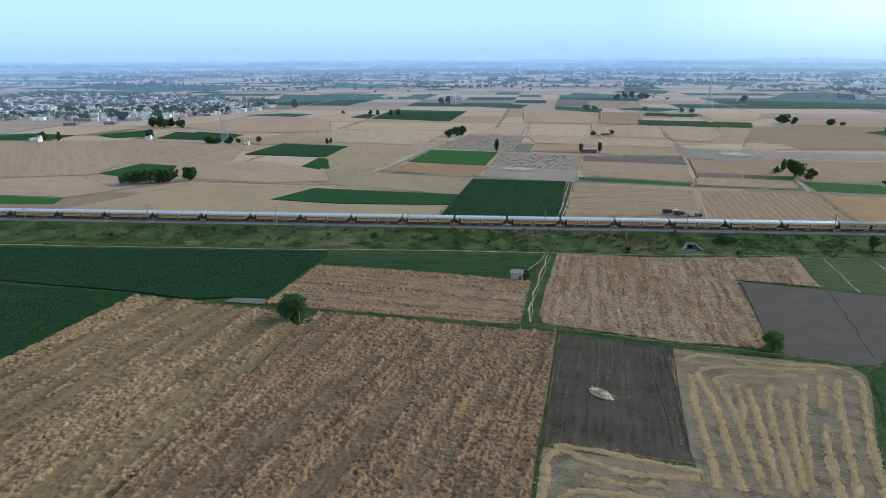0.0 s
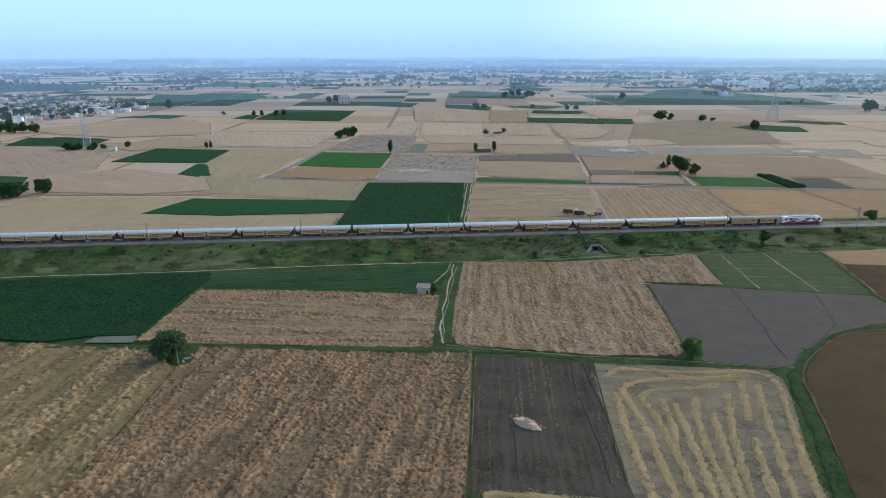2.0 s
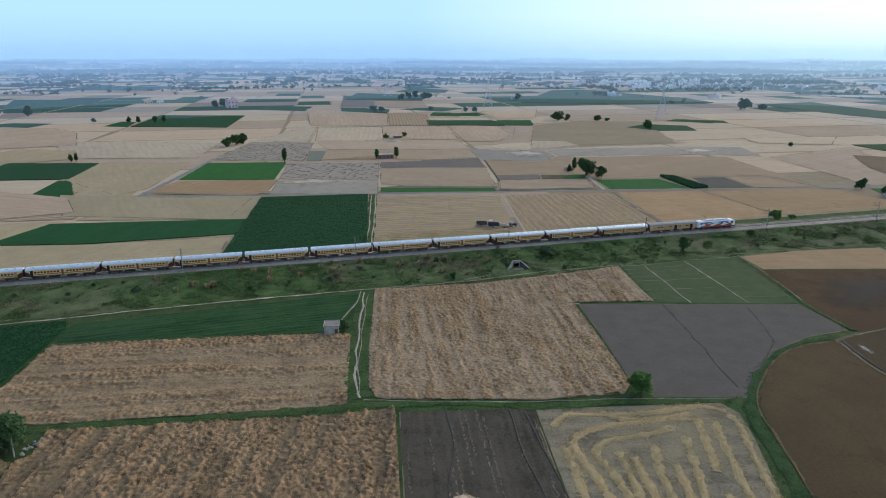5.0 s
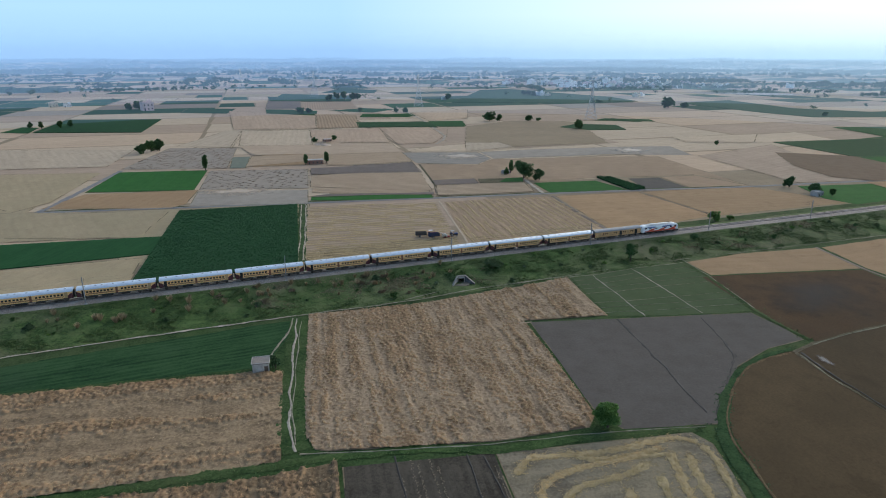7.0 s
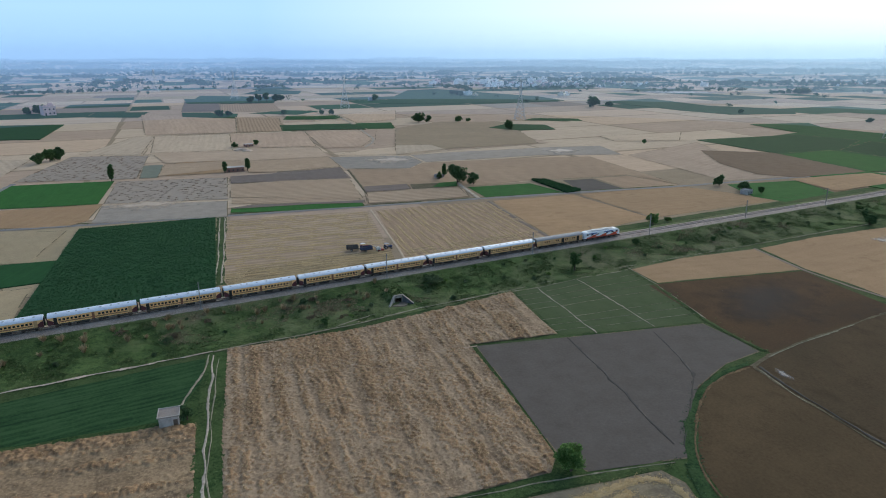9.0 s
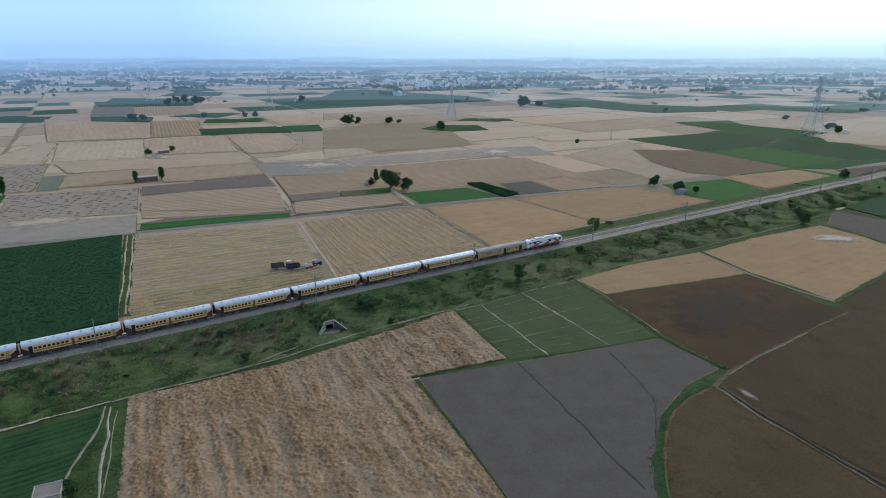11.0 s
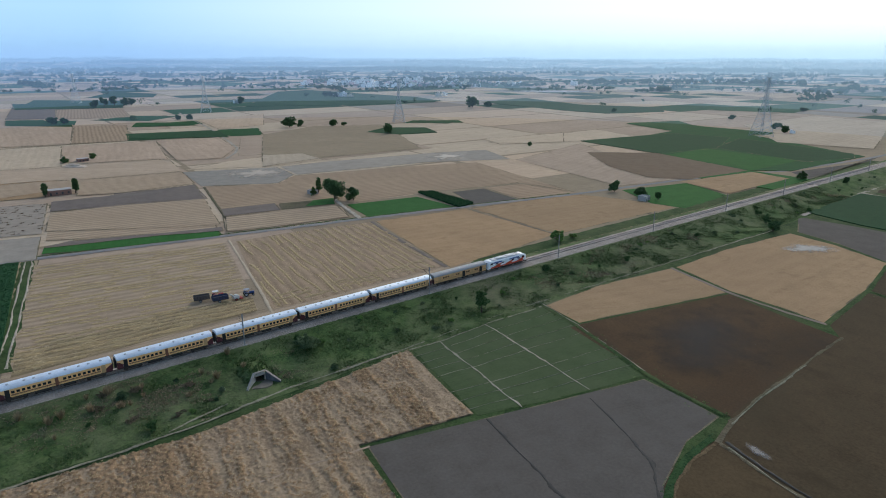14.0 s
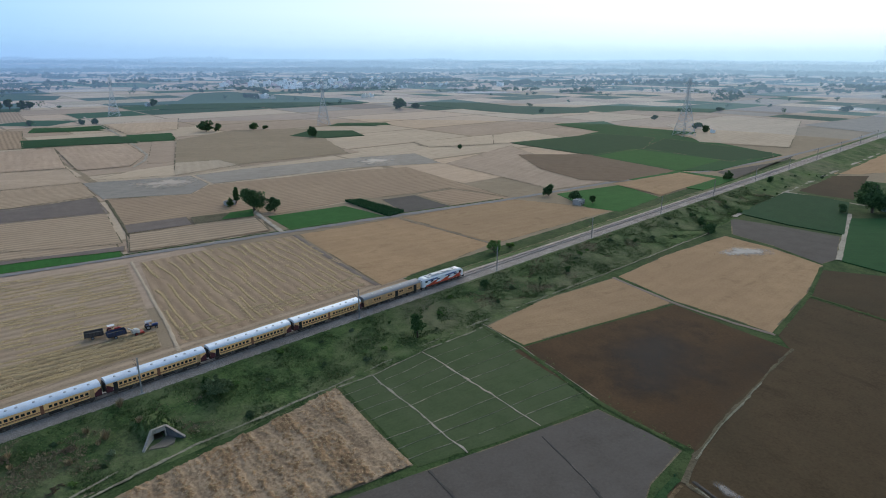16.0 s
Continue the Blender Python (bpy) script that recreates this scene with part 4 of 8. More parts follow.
field("stubble_field", "pale", [(-52.8, 351.8), (-35.8, 472.9), (-50.6, 483.8), (-95.1, 375.0)], 68, 0.240, "pale stubble")
field("stubble_field", "pale", [(12.8, 341.9), (30.3, 453.4), (-34.0, 466.9), (-51.9, 351.4)], 81, 0.243, "pale stubble")
field("stubble_field", "ripe", [(-4.0, 242.0), (10.4, 328.0), (-38.6, 293.9), (-44.0, 247.0)], 83, 0.246, "ripe field")
field("stubble_field", "stub", [(63.9, 216.4), (76.9, 325.4), (14.6, 341.2), (-1.7, 246.3)], 80, 0.249, "harvested field")
field("brown_field", "fallow", [(58.5, 184.9), (63.1, 214.2), (-6.3, 227.9), (-10.6, 202.2)], 80, 0.252, "dark fallow strip")
field("stubble_field", "stub", [(41.3, 119.8), (55.0, 184.0), (-11.3, 198.2), (-20.0, 146.1)], 168, 0.255, "harvested field")
field("green_field", "grass_b", [(1.4, 118.1), (38.4, 110.0), (41.3, 119.8), (-21.5, 137.2), (-23.9, 126.2)], 78, 0.258, "narrow green strip beside the lane")
field("crop_field", "crop_d", [(-130.2, 497.8), (-117.4, 637.0), (-221.4, 668.6), (-230.1, 530.2)], 86, 0.261, "dark green crop", raised=0.6)
field("green_field", "crop_m", [(-233.2, 526.3), (-234.0, 581.0), (-252.1, 593.7), (-260.4, 541.6)], 81, 0.264, "green plot")
field("stubble_field", "pale", [(-136.9, 282.0), (-125.4, 365.0), (-268.6, 412.2), (-235.7, 300.3)], 106, 0.267, "pale stubble field")
field("wheat_field", "olive", [(-164.0, 149.8), (-150.6, 168.3), (-137.4, 256.6), (-229.9, 280.7), (-209.9, 213.0)], 106, 0.270, "greenish wheat field")
field("stubble_field", "olive", [(-103.1, 80.3), (-92.5, 125.3), (-193.9, 158.7), (-178.3, 106.0)], 106, 0.273, "pale harvested field")
field("crop_field", "crop_d", [(165.4, 869.5), (205.9, 1023.8), (85.8, 1129.1), (39.0, 916.8)], 78, 0.276, "dark green crop with trees", raised=0.5)
field("crop_field", "crop_m", [(68.7, 641.1), (79.5, 694.0), (23.0, 735.8), (7.4, 673.1)], 76, 0.279, "green plot with trees")
field("crop_field", "crop_d", [(162.8, 437.8), (172.5, 492.1), (96.4, 507.0), (85.7, 478.9)], 69, 0.282, "dark green strip", raised=0.4)
field("green_field", "crop_m", [(192.7, 432.6), (201.7, 474.2), (174.9, 491.2), (166.5, 442.5)], 80, 0.285, "green strip")
field("green_field", "crop_m", [(173.9, 559.1), (172.5, 602.2), (127.5, 628.1), (111.9, 582.3)], 71, 0.288, "green strip")
field("crop_field", "crop_d", [(297.7, 358.4), (338.0, 348.9), (355.0, 390.3), (320.6, 416.2), (283.3, 392.6)], 32, 0.291, "dark green plot with a tree", raised=0.4)
field("green_field", "crop_m", [(420.7, 405.9), (432.3, 430.8), (389.7, 462.2), (360.6, 442.8)], 34, 0.294, "green strip")
field("crop_field", "crop_d", [(483.3, 707.9), (620.8, 699.5), (649.4, 820.8), (629.3, 948.3), (604.2, 1156.2), (521.7, 1132.2), (315.9, 784.4)], 59, 0.297, "broad dark green crop", raised=0.3)
field("crop_field", "crop_d", [(637.3, 455.7), (643.5, 383.0), (728.4, 351.1), (793.5, 397.2), (739.0, 500.3), (785.8, 668.3), (655.7, 643.5)], 11, 0.300, "broad dark green crop", raised=0.3)
field("green_field", "crop_m", [(144.5, 640.4), (189.2, 684.1), (148.7, 721.2), (92.7, 689.1)], 30, 0.303, "green plot")
field("crop_field", "crop_d", [(-333.4, 543.7), (-321.9, 586.4), (-368.0, 603.1), (-408.0, 566.2)], 43, 0.306, "dark green plot")
field("green_field", "crop_m", [(-439.2, 318.3), (-409.9, 328.6), (-440.4, 387.1), (-467.1, 335.2)], 63, 0.309, "green plot")
field("crop_field", "crop_d", [(-320.8, 302.5), (-324.2, 351.3), (-405.0, 372.7), (-395.6, 315.9)], 99, 0.312, "dark green crop beneath a lattice mast")
field("green_field", "crop_m", [(-554.9, 291.2), (-490.0, 286.2), (-490.1, 338.9), (-549.7, 350.9), (-591.2, 334.3)], 22, 0.315, "green plot")
field("crop_field", "crop_d", [(-895.8, 1178.5), (-730.8, 1203.5), (-786.1, 1555.8), (-1226.9, 1608.2), (-1281.3, 1454.3)], 71, 0.318, "dark green crop")
field("crop_field", "crop_d", [(-340.0, 1340.2), (-325.6, 1544.1), (-539.8, 1630.4), (-575.8, 1407.1)], 81, 0.321, "dark green crop")
field("crop_field", "crop_d", [(-360.6, 897.2), (-368.1, 1022.3), (-521.5, 1062.6), (-482.0, 912.1)], 105, 0.324, "dark green crop")
field("crop_field", "crop_d", [(-39.7, 692.1), (-23.6, 774.1), (-89.6, 798.7), (-98.7, 724.1)], 83, 0.327, "green plot")
field("crop_field", "crop_d", [(166.2, 885.5), (187.7, 959.9), (79.7, 1052.7), (41.2, 947.0)], 70, 0.330, "dark green crop")
field("crop_field", "crop_d", [(399.7, 408.6), (425.7, 422.2), (397.1, 459.3), (370.6, 445.0)], 28, 0.333, "green plot")
field("crop_field", "crop_m", [(543.5, 1441.5), (647.1, 1603.1), (562.1, 1819.5), (432.4, 1651.2)], 52, 0.336, "green crop")
field("crop_field", "crop_d", [(266.2, 1093.9), (304.4, 1207.9), (248.8, 1328.4), (165.0, 1146.0)], 65, 0.339, "green crop")
field("crop_field", "crop_m", [(996.4, 916.8), (1160.9, 1042.8), (1164.2, 1175.8), (997.8, 1097.3)], 25, 0.342, "green crop")
field("crop_field", "crop_m", [(848.0, 234.1), (977.8, 254.6), (914.6, 342.4), (801.4, 327.6)], 7, 0.345, "green crop")
field("grey_field", "grey_l", [(723.4, 6.8), (878.3, -42.5), (972.4, 61.9), (757.7, 93.3)], 172, 0.348, "grey field")
field("stubble_field", "pale", [(526.8, 107.3), (546.5, 38.7), (808.5, 108.5), (820.6, 200.1), (644.1, 197.9)], 1, 0.351, "pale stubble")
field("grey_field", "grey_g", [(-144.0, -86.7), (-144.6, -82.1), (-155.3, -81.9), (-157.1, -85.5)], 68, 0.354, "small wet grey plot beside a tree")
# plots told apart farther out
field("stubble_field", "pale", [(-35.3, 472.6), (29.8, 460.7), (13.8, 346.6), (-45.2, 360.3)], 82, 0.360, "pale stubble field with faint combine lines")
field("stubble_field", "stub_b", [(30.7, 460.1), (101.2, 448.2), (80.4, 338.3), (31.5, 352.3), (18.2, 364.8)], 79, 0.361, "rough brown stubble field beside a farm shed")
field("stubble_field", "peach", [(-45.3, 359.1), (13.4, 344.1), (31.7, 349.2), (80.5, 335.1), (72.7, 278.0), (15.7, 286.0), (-4.7, 295.2), (-39.5, 300.5)], 166, 0.363, "pale golden stubble field")
field("stubble_field", "stub", [(-39.8, 295.7), (-5.0, 292.2), (15.2, 283.1), (71.8, 274.9), (66.1, 231.6), (27.3, 228.7), (5.7, 235.3), (8.6, 248.5), (-4.1, 257.7), (-47.9, 248.4)], 172, 0.364, "golden harvested field in front of a brick shed")
field("brown_field", "fallow_d", [(-7.5, 225.7), (26.2, 224.0), (65.0, 227.3), (57.0, 188.2), (20.5, 198.4), (-11.2, 202.0)], 78, 0.366, "dark purplish fallow strip between stubble fields")
field("stubble_field", "stub", [(-11.6, 198.8), (19.9, 195.8), (56.8, 185.1), (44.5, 128.2), (29.3, 134.5), (-17.7, 162.6)], 168, 0.367, "golden harvested field with rows of straw")
field("stubble_field", "stub_b", [(-34.9, 734.7), (14.6, 667.9), (65.1, 631.6), (38.4, 471.2), (-42.6, 489.1)], 88, 0.369, "reddish brown stubble field")
field("stubble_field", "stubrow", [(67.4, 629.9), (113.0, 607.3), (82.7, 463.8), (39.7, 472.5)], 80, 0.370, "harvested field with upright rows of straw")
field("stubble_field", "stub_b", [(102.1, 449.9), (154.4, 440.8), (140.0, 361.6), (113.6, 317.6), (83.7, 323.6)], 82, 0.372, "reddish brown stubble field beside a dirt track")
field("crop_field", "crop_d", [(93.4, 520.8), (169.6, 502.8), (158.2, 448.1), (82.7, 463.8)], 167, 0.373, "dark green crop strip")
field("green_field", "crop_m", [(175.2, 501.8), (213.1, 492.8), (196.0, 439.0), (160.9, 448.6)], 72, 0.375, "green crop strip")
field("crop_field", "crop_d", [(48.0, 1047.2), (185.6, 962.6), (167.3, 869.7), (41.2, 936.6)], 148, 0.377, "dark green crop beside a grove")
field("brown_field", "fallow_d", [(37.6, 933.3), (89.7, 913.5), (64.0, 741.4), (16.0, 755.2)], 83, 0.378, "dark grey fallow plot")
field("stubble_field", "stubrow", [(84.8, 887.9), (164.3, 865.8), (139.5, 704.2), (62.7, 729.8)], 81, 0.380, "pale harvested plot with rows of straw")
field("crop_field", "crop_d", [(15.0, 743.9), (49.6, 727.1), (59.1, 660.0), (68.6, 653.2), (63.7, 622.7), (9.1, 675.2)], 136, 0.381, "dark green plot around trees")
field("green_field", "crop_m", [(124.9, 605.7), (188.6, 611.3), (182.2, 571.5), (119.7, 579.1)], 5, 0.383, "green strip beside a dirt track")
field("stubble_field", "peach", [(192.9, 620.0), (284.5, 645.5), (231.8, 521.8), (178.4, 508.5)], 67, 0.384, "pale stubble field")
field("stubble_field", "plain", [(194.7, 434.6), (270.7, 473.8), (332.6, 435.8), (258.0, 267.2), (170.4, 273.6), (170.3, 301.6), (142.4, 311.6)], 156, 0.386, "broad reddish brown stubble field")
field("stubble_field", "pale", [(142.4, 311.6), (170.3, 301.6), (168.4, 271.9), (121.4, 262.4)], 67, 0.387, "pale stubble plot beside a dusty fallow")
field("stubble_field", "pale", [(339.6, 281.3), (431.8, 269.4), (381.5, 224.6), (326.8, 247.1)], 173, 0.390, "pale stubble field far out")
field("brown_field", "brown_r", [(347.8, 170.8), (387.2, 135.7), (366.2, 52.3), (306.9, 59.4), (293.7, 77.3), (307.1, 117.0)], 76, 0.393, "bare reddish brown tilled field")
field("green_field", "crop_d", [(397.9, 219.8), (514.8, 202.7), (526.3, 150.0), (447.8, 120.0), (386.5, 132.9)], 172, 0.395, "dark green crop of a broad field")
field("green_field", "grass_b", [(384.3, 124.7), (441.0, 124.9), (437.3, 50.4), (368.9, 50.3)], 78, 0.396, "brighter green part of a broad crop")
field("crop_field", "crop_d", [(450.6, 121.6), (526.6, 140.6), (520.5, 110.3), (503.7, 38.8), (481.2, 30.5), (434.5, 44.0)], 78, 0.398, "dark green crop beneath a steel pylon")
field("stubble_field", "ripe", [(297.0, 58.3), (363.2, 47.4), (358.0, 22.6), (287.8, 22.8)], 180, 0.399, "pale ripe plot beside the railway")
field("green_field", "crop_m", [(556.1, 286.6), (608.7, 273.4), (595.7, 215.8), (598.0, 142.9), (577.0, 137.6), (545.3, 165.4), (530.5, 212.9)], 71, 0.401, "green strip beyond a broad crop")
field("stubble_field", "stub_b", [(-600.0, 290.5), (-411.6, 297.2), (-345.2, 290.1), (-299.4, 283.0), (-304.5, 211.0), (-305.8, 192.6), (-310.5, 182.1), (-339.4, 171.7), (-337.9, 125.0), (-430.0, 100.0)], 126, 0.402, "broad brown stubble field beyond the railway")
field("stubble_field", "stub_b", [(-291.7, 169.3), (-246.0, 188.3), (-188.3, 149.9), (-175.3, 113.2), (-210.8, 105.3), (-267.1, 116.2)], 146, 0.404, "brown stubble field beyond the railway")
field("stubble_field", "olive", [(-304.5, 295.7), (-280.5, 366.0), (-234.2, 341.2), (-222.6, 296.5), (-278.2, 275.8)], 71, 0.405, "greenish grey stubble strip")
field("stubble_field", "stub_b", [(-437.5, 438.1), (-361.4, 556.1), (-304.0, 529.5), (-270.4, 481.3), (-244.1, 379.5), (-326.8, 365.6), (-391.7, 396.2)], 57, 0.407, "brown stubble field below a village")
field("brown_field", "fallow", [(-487.5, 342.2), (-470.6, 392.2), (-458.4, 392.2), (-468.5, 342.3)], 71, 0.408, "grey fallow strip beside a green plot")
field("green_field", "crop_m", [(-470.5, 345.4), (-445.0, 385.2), (-426.3, 355.2), (-440.6, 324.6)], 57, 0.410, "green plot below a village")
field("crop_field", "crop_d", [(-398.5, 325.0), (-380.3, 371.9), (-330.6, 355.9), (-346.9, 308.6)], 162, 0.411, "dark green crop beneath a lattice mast")
field("brown_field", "fallow_d", [(-21.3, 135.8), (-12.7, 138.6), (23.4, 128.1), (43.7, 123.3), (41.6, 116.9), (19.4, 125.6), (-3.5, 130.3), (-21.3, 134.6)], 168, 0.4125, "thin fallow strip behind a green verge")
field("brown_field", "fallow_d", [(55.5, 156.6), (81.1, 152.6), (77.3, 137.5), (51.8, 141.7)], 168, 0.4135, "dark fallow plot beside a lane")
field("stubble_field", "rim", [(83.1, 150.4), (99.7, 146.5), (110.8, 145.5), (104.6, 132.0), (78.3, 137.2)], 168, 0.4145, "weedy plot beside a farmstead")
field("green_field", "grass_b", [(99.7, 146.5), (111.0, 146.0), (104.9, 133.0), (91.1, 136.9)], 168, 0.4155, "small green plot beside a farmstead")
field("stubble_field", "stub", [(51.6, 139.7), (77.9, 136.3), (103.9, 130.7), (96.9, 105.4), (66.5, 109.1), (43.1, 114.5)], 168, 0.4165, "golden harvested plot beside a lane")

# ---- banks, paths and lanes ----
ASPHALT = plain("lane_tar", (0.2, 0.19, 0.185), 0.9, vary=0.2, scale=0.6, dirt=(0.34, 0.29, 0.24), dirty=0.5)
PALE = soil("dust", 45)
TRACK = plain("wet_soil_and_shade", (0.042, 0.037, 0.032), 0.9)
swath_gen = np.random.default_rng(41)
swath_field = [o for o in scene.objects if o.name.startswith("straw_field")][-1]
straw_corner = [o for o in scene.objects if o.name.startswith("straw_field")][0]
RIDGE, RIDGE_PALE = soil("ridge"), soil("dust", 60)
strip, line = ribbon("grass_bank", [(-158.9, -88.0), (-142.0, -89.3), (-126.1, -90.1), (-96.8, -93.4), (-66.9, -96.8), (-60.9, -97.2), (-55.7, -98.4), (-39.3, -101.2), (-27.0, -107.0), (-5.8, -109.5), (-1.8, -111.3), (14.5, -114.5)], 2.6, 0.100, soil("bund"), "grassy bank between wheat fields", "bank")
grassy(strip, line, 2.6, rng, 2.0)
strip, line = ribbon("grass_bank", [(-142.7, -87.7), (-155.3, -87.3), (-167.2, -86.7), (-188.2, -81.0), (-220.0, -75.9), (-251.9, -73.8)], 1.6, 0.100, soil("bund"), "narrow grassy bank beside the crop", "bank")
grassy(strip, line, 1.6, rng, 1.0)
strip, line = ribbon("dirt_path", [(-62.9, -94.9), (-55.6, -97.1), (-45.3, -100.3), (-25.9, -105.0), (-1.7, -109.8), (16.6, -115.0)], 0.4, 0.160, soil("ridge"), "pale trodden path on the field bank", "path")
strip, line = ribbon("grass_bank", [(-52.4, -28.0), (-57.7, -57.6), (-62.1, -79.3), (-63.1, -88.7), (-62.6, -93.9)], 6.0, 0.090, soil("bund"), "grassy verge round a dirt track", "bank")
grassy(strip, line, 6.0, rng, 0.8)
strip, line = ribbon("dirt_path", [(-53.9, -29.2), (-55.8, -42.3), (-58.9, -57.1), (-62.4, -79.2), (-63.3, -87.6), (-63.4, -93.8)], 0.6, 0.160, soil("dust"), "pale wheel track of a farm path", "path")
strip, line = ribbon("dirt_path", [(-52.8, -31.4), (-57.0, -53.3), (-60.1, -69.6), (-62.2, -81.3), (-63.1, -91.7)], 0.3, 0.165, soil("ridge"), "pale wheel track of a farm path", "path")
strip, line = ribbon("dirt_path", [(-54.4, -28.0), (-55.8, -32.8), (-57.8, -39.8), (-61.1, -44.6), (-63.8, -51.9)], 0.6, 0.155, soil("ridge"), "dusty turning beside the hut", "path")
strip, line = ribbon("dirt_path", [(-330.0, -31.0), (-250.0, -30.5), (-143.0, -28.8), (-95.0, -26.6), (-53.5, -26.6)], 0.8, 0.200, soil("dust"), "pale dirt path along the foot of the railway bank", "path")
strip, line = ribbon("dirt_path", [(-53.0, -26.8), (-15.0, -27.5), (5.0, -24.8), (38.0, -24.6), (66.0, -23.2), (90.0, -23.4), (157.0, -26.2), (234.0, -28.5)], 0.8, 0.220, soil("ridge"), "faint dirt path along the foot of the railway bank", "path")
strip, line = ribbon("grass_bank", [(63.0, -94.4), (54.0, -94.6), (44.0, -97.2), (36.0, -102.0), (29.0, -107.0)], 1.5, 0.110, soil("ditch_g"), "narrow green ditch bank round a field corner", "bank")
grassy(strip, line, 1.5, rng, 3.0, mat=GREEN_M)
strip, line = ribbon("grass_bank", [(30.0, -106.4), (24.0, -112.0), (18.6, -117.0), (15.0, -123.0), (11.8, -131.0), (9.2, -138.0), (5.0, -147.6), (-0.5, -159.0), (-6.0, -171.0)], 2.8, 0.115, soil("ditch_g"), "dense green ditch bank round a field corner", "bank")
grassy(strip, line, 2.8, rng, 3.0, mat=GREEN_M)
strip, line = ribbon("field_margin", [(62.0, -96.0), (53.5, -95.8), (44.8, -98.1), (37.1, -102.5), (29.6, -107.9), (23.2, -113.8), (18.4, -120.2), (14.2, -130.2), (10.6, -139.2), (6.4, -148.8)], 0.6, 0.125, soil("gold"), "dry golden rim of a brown field", "margin")
strip, line = ribbon("dirt_path", [(62.6, -95.8), (67.0, -94.8), (72.0, -93.9)], 1.1, 0.118, soil("rim"), "bare crossing between field banks", "path")
strip, line = ribbon("ditch_path", [(134.3, -91.3), (111.3, -91.9), (96.3, -92.2), (83.0, -92.7), (71.5, -93.7)], 0.8, 0.130, soil("rim"), "dry weedy ditch between brown fields", "path")
strip, line = ribbon("ditch_path", [(110.0, -92.2), (96.3, -92.6), (83.0, -93.1), (71.0, -94.2)], 0.45, 0.135, soil("ridge"), "pale dry ditch between brown fields", "path")
strip, line = ribbon("ditch_path", [(62.8, -96.5), (61.0, -103.0), (59.3, -109.4), (58.4, -116.8), (56.9, -125.6), (55.6, -133.0), (53.0, -144.0)], 0.8, 0.130, soil("rim"), "pale dry ditch between brown fields", "path")
strip, line = ribbon("ditch_path", [(62.6, -98.0), (61.0, -103.4), (59.2, -109.6), (58.3, -117.0)], 0.4, 0.135, soil("ridge"), "pale dry ditch between brown fields", "ditch")
# dark strip beside the pale ditch: its shade put into the colour
strip, line = ribbon("ditch_path", [(64.0, -97.0), (62.3, -103.2), (60.5, -109.6), (59.6, -117.0), (58.1, -125.8), (56.8, -133.2), (54.2, -144.4)], 0.8, 0.128, TRACK, "painted shade of a dry ditch between brown fields", "path")
strip, line = ribbon("grass_bank", [(87.7, -25.2), (84.7, -41.7), (80.2, -56.0), (75.5, -70.8), (73.6, -82.2), (72.9, -91.8)], 1.3, 0.120, soil("bund"), "bank of grass and pale soil", "bank")
grassy(strip, line, 1.3, rng, 1.5)
strip, line = ribbon("ditch_path", [(88.7, -25.1), (85.5, -40.6), (76.6, -69.8)], 0.3, 0.200, PALE, "thin pale ridge of soil", "ditch")
strip, line = ribbon("grass_bank", [(149.9, -29.8), (142.4, -55.4), (140.3, -72.5), (140.3, -85.2)], 1.3, 0.120, soil("fallow"), "dark bank between fields", "bank")
strip, line = ribbon("grass_bank", [(140.3, -85.2), (179.5, -82.2), (213.6, -76.4)], 1.3, 0.120, soil("bund"), "grassy bank between fields", "bank")
grassy(strip, line, 1.3, rng, 1.0)
strip, line = ribbon("grass_bank", [(179.5, -82.2), (173.5, -103.6), (170.9, -120.9)], 1.2, 0.120, soil("bund"), "grassy bank between fields", "bank")
grassy(strip, line, 1.2, rng, 1.0)
strip, line = ribbon("field_margin", [(38.9, 101.6), (31.1, 64.5), (25.0, 34.1), (20.9, 17.7)], 1.0, 0.140, soil("pale", 81), "bare margin between harvested fields", "margin")
strip, line = ribbon("field_margin", [(100.8, 91.6), (93.3, 55.0), (87.4, 20.0)], 1.7, 0.140, soil("fallow_d"), "dark ditch between fields", "ditch")
strip, line = ribbon("field_margin", [(150.3, 82.8), (150.9, 52.0), (150.9, 24.7)], 0.6, 0.140, soil("fallow"), "thin furrow between plots", "ditch")
strip, line = ribbon("field_margin", [(67.2, 217.1), (46.8, 117.6)], 1.5, 0.140, soil("rim"), "weedy margin between plots", "margin")
strip, line = ribbon("grass_verge", [(-330.0, 17.5), (-100.0, 17.5), (60.0, 17.5), (100.0, 17.5)], 9.5, 0.020, soil("stub"), "bare strip along the far side of the railway", "verge")
strip, line = ribbon("grass_verge", [(98.0, 17.5), (300.0, 17.5), (480.0, 17.0)], 8.0, 0.025, soil("bund", 60), "weedy strip along the far side of the railway", "verge")
strip, line = ribbon("lane", [(-152.0, 146.0), (-85.0, 132.6), (-26.0, 121.3), (39.0, 109.2), (102.0, 98.0), (159.0, 86.8), (219.0, 74.0), (305.0, 61.0), (385.0, 37.0), (482.0, 24.0), (620.0, 17.0), (900.0, 15.0)], 3.5, 0.180, ASPHALT, "narrow grey tarred lane between fields", "lane")
strip, line = ribbon("lane", [(-152.0, 146.0), (-147.0, 165.0), (-126.0, 261.0)], 3.6, 0.190, ASPHALT, "narrow grey tarred lane between fields", "lane")
strip, line = ribbon("lane_verge", [(-150.0, 149.0), (-85.0, 135.8), (-26.0, 124.5), (39.0, 112.4), (102.0, 101.0), (159.0, 89.8), (219.0, 77.0)], 1.2, 0.170, soil("bund"), "grassy verge of a lane", "verge")
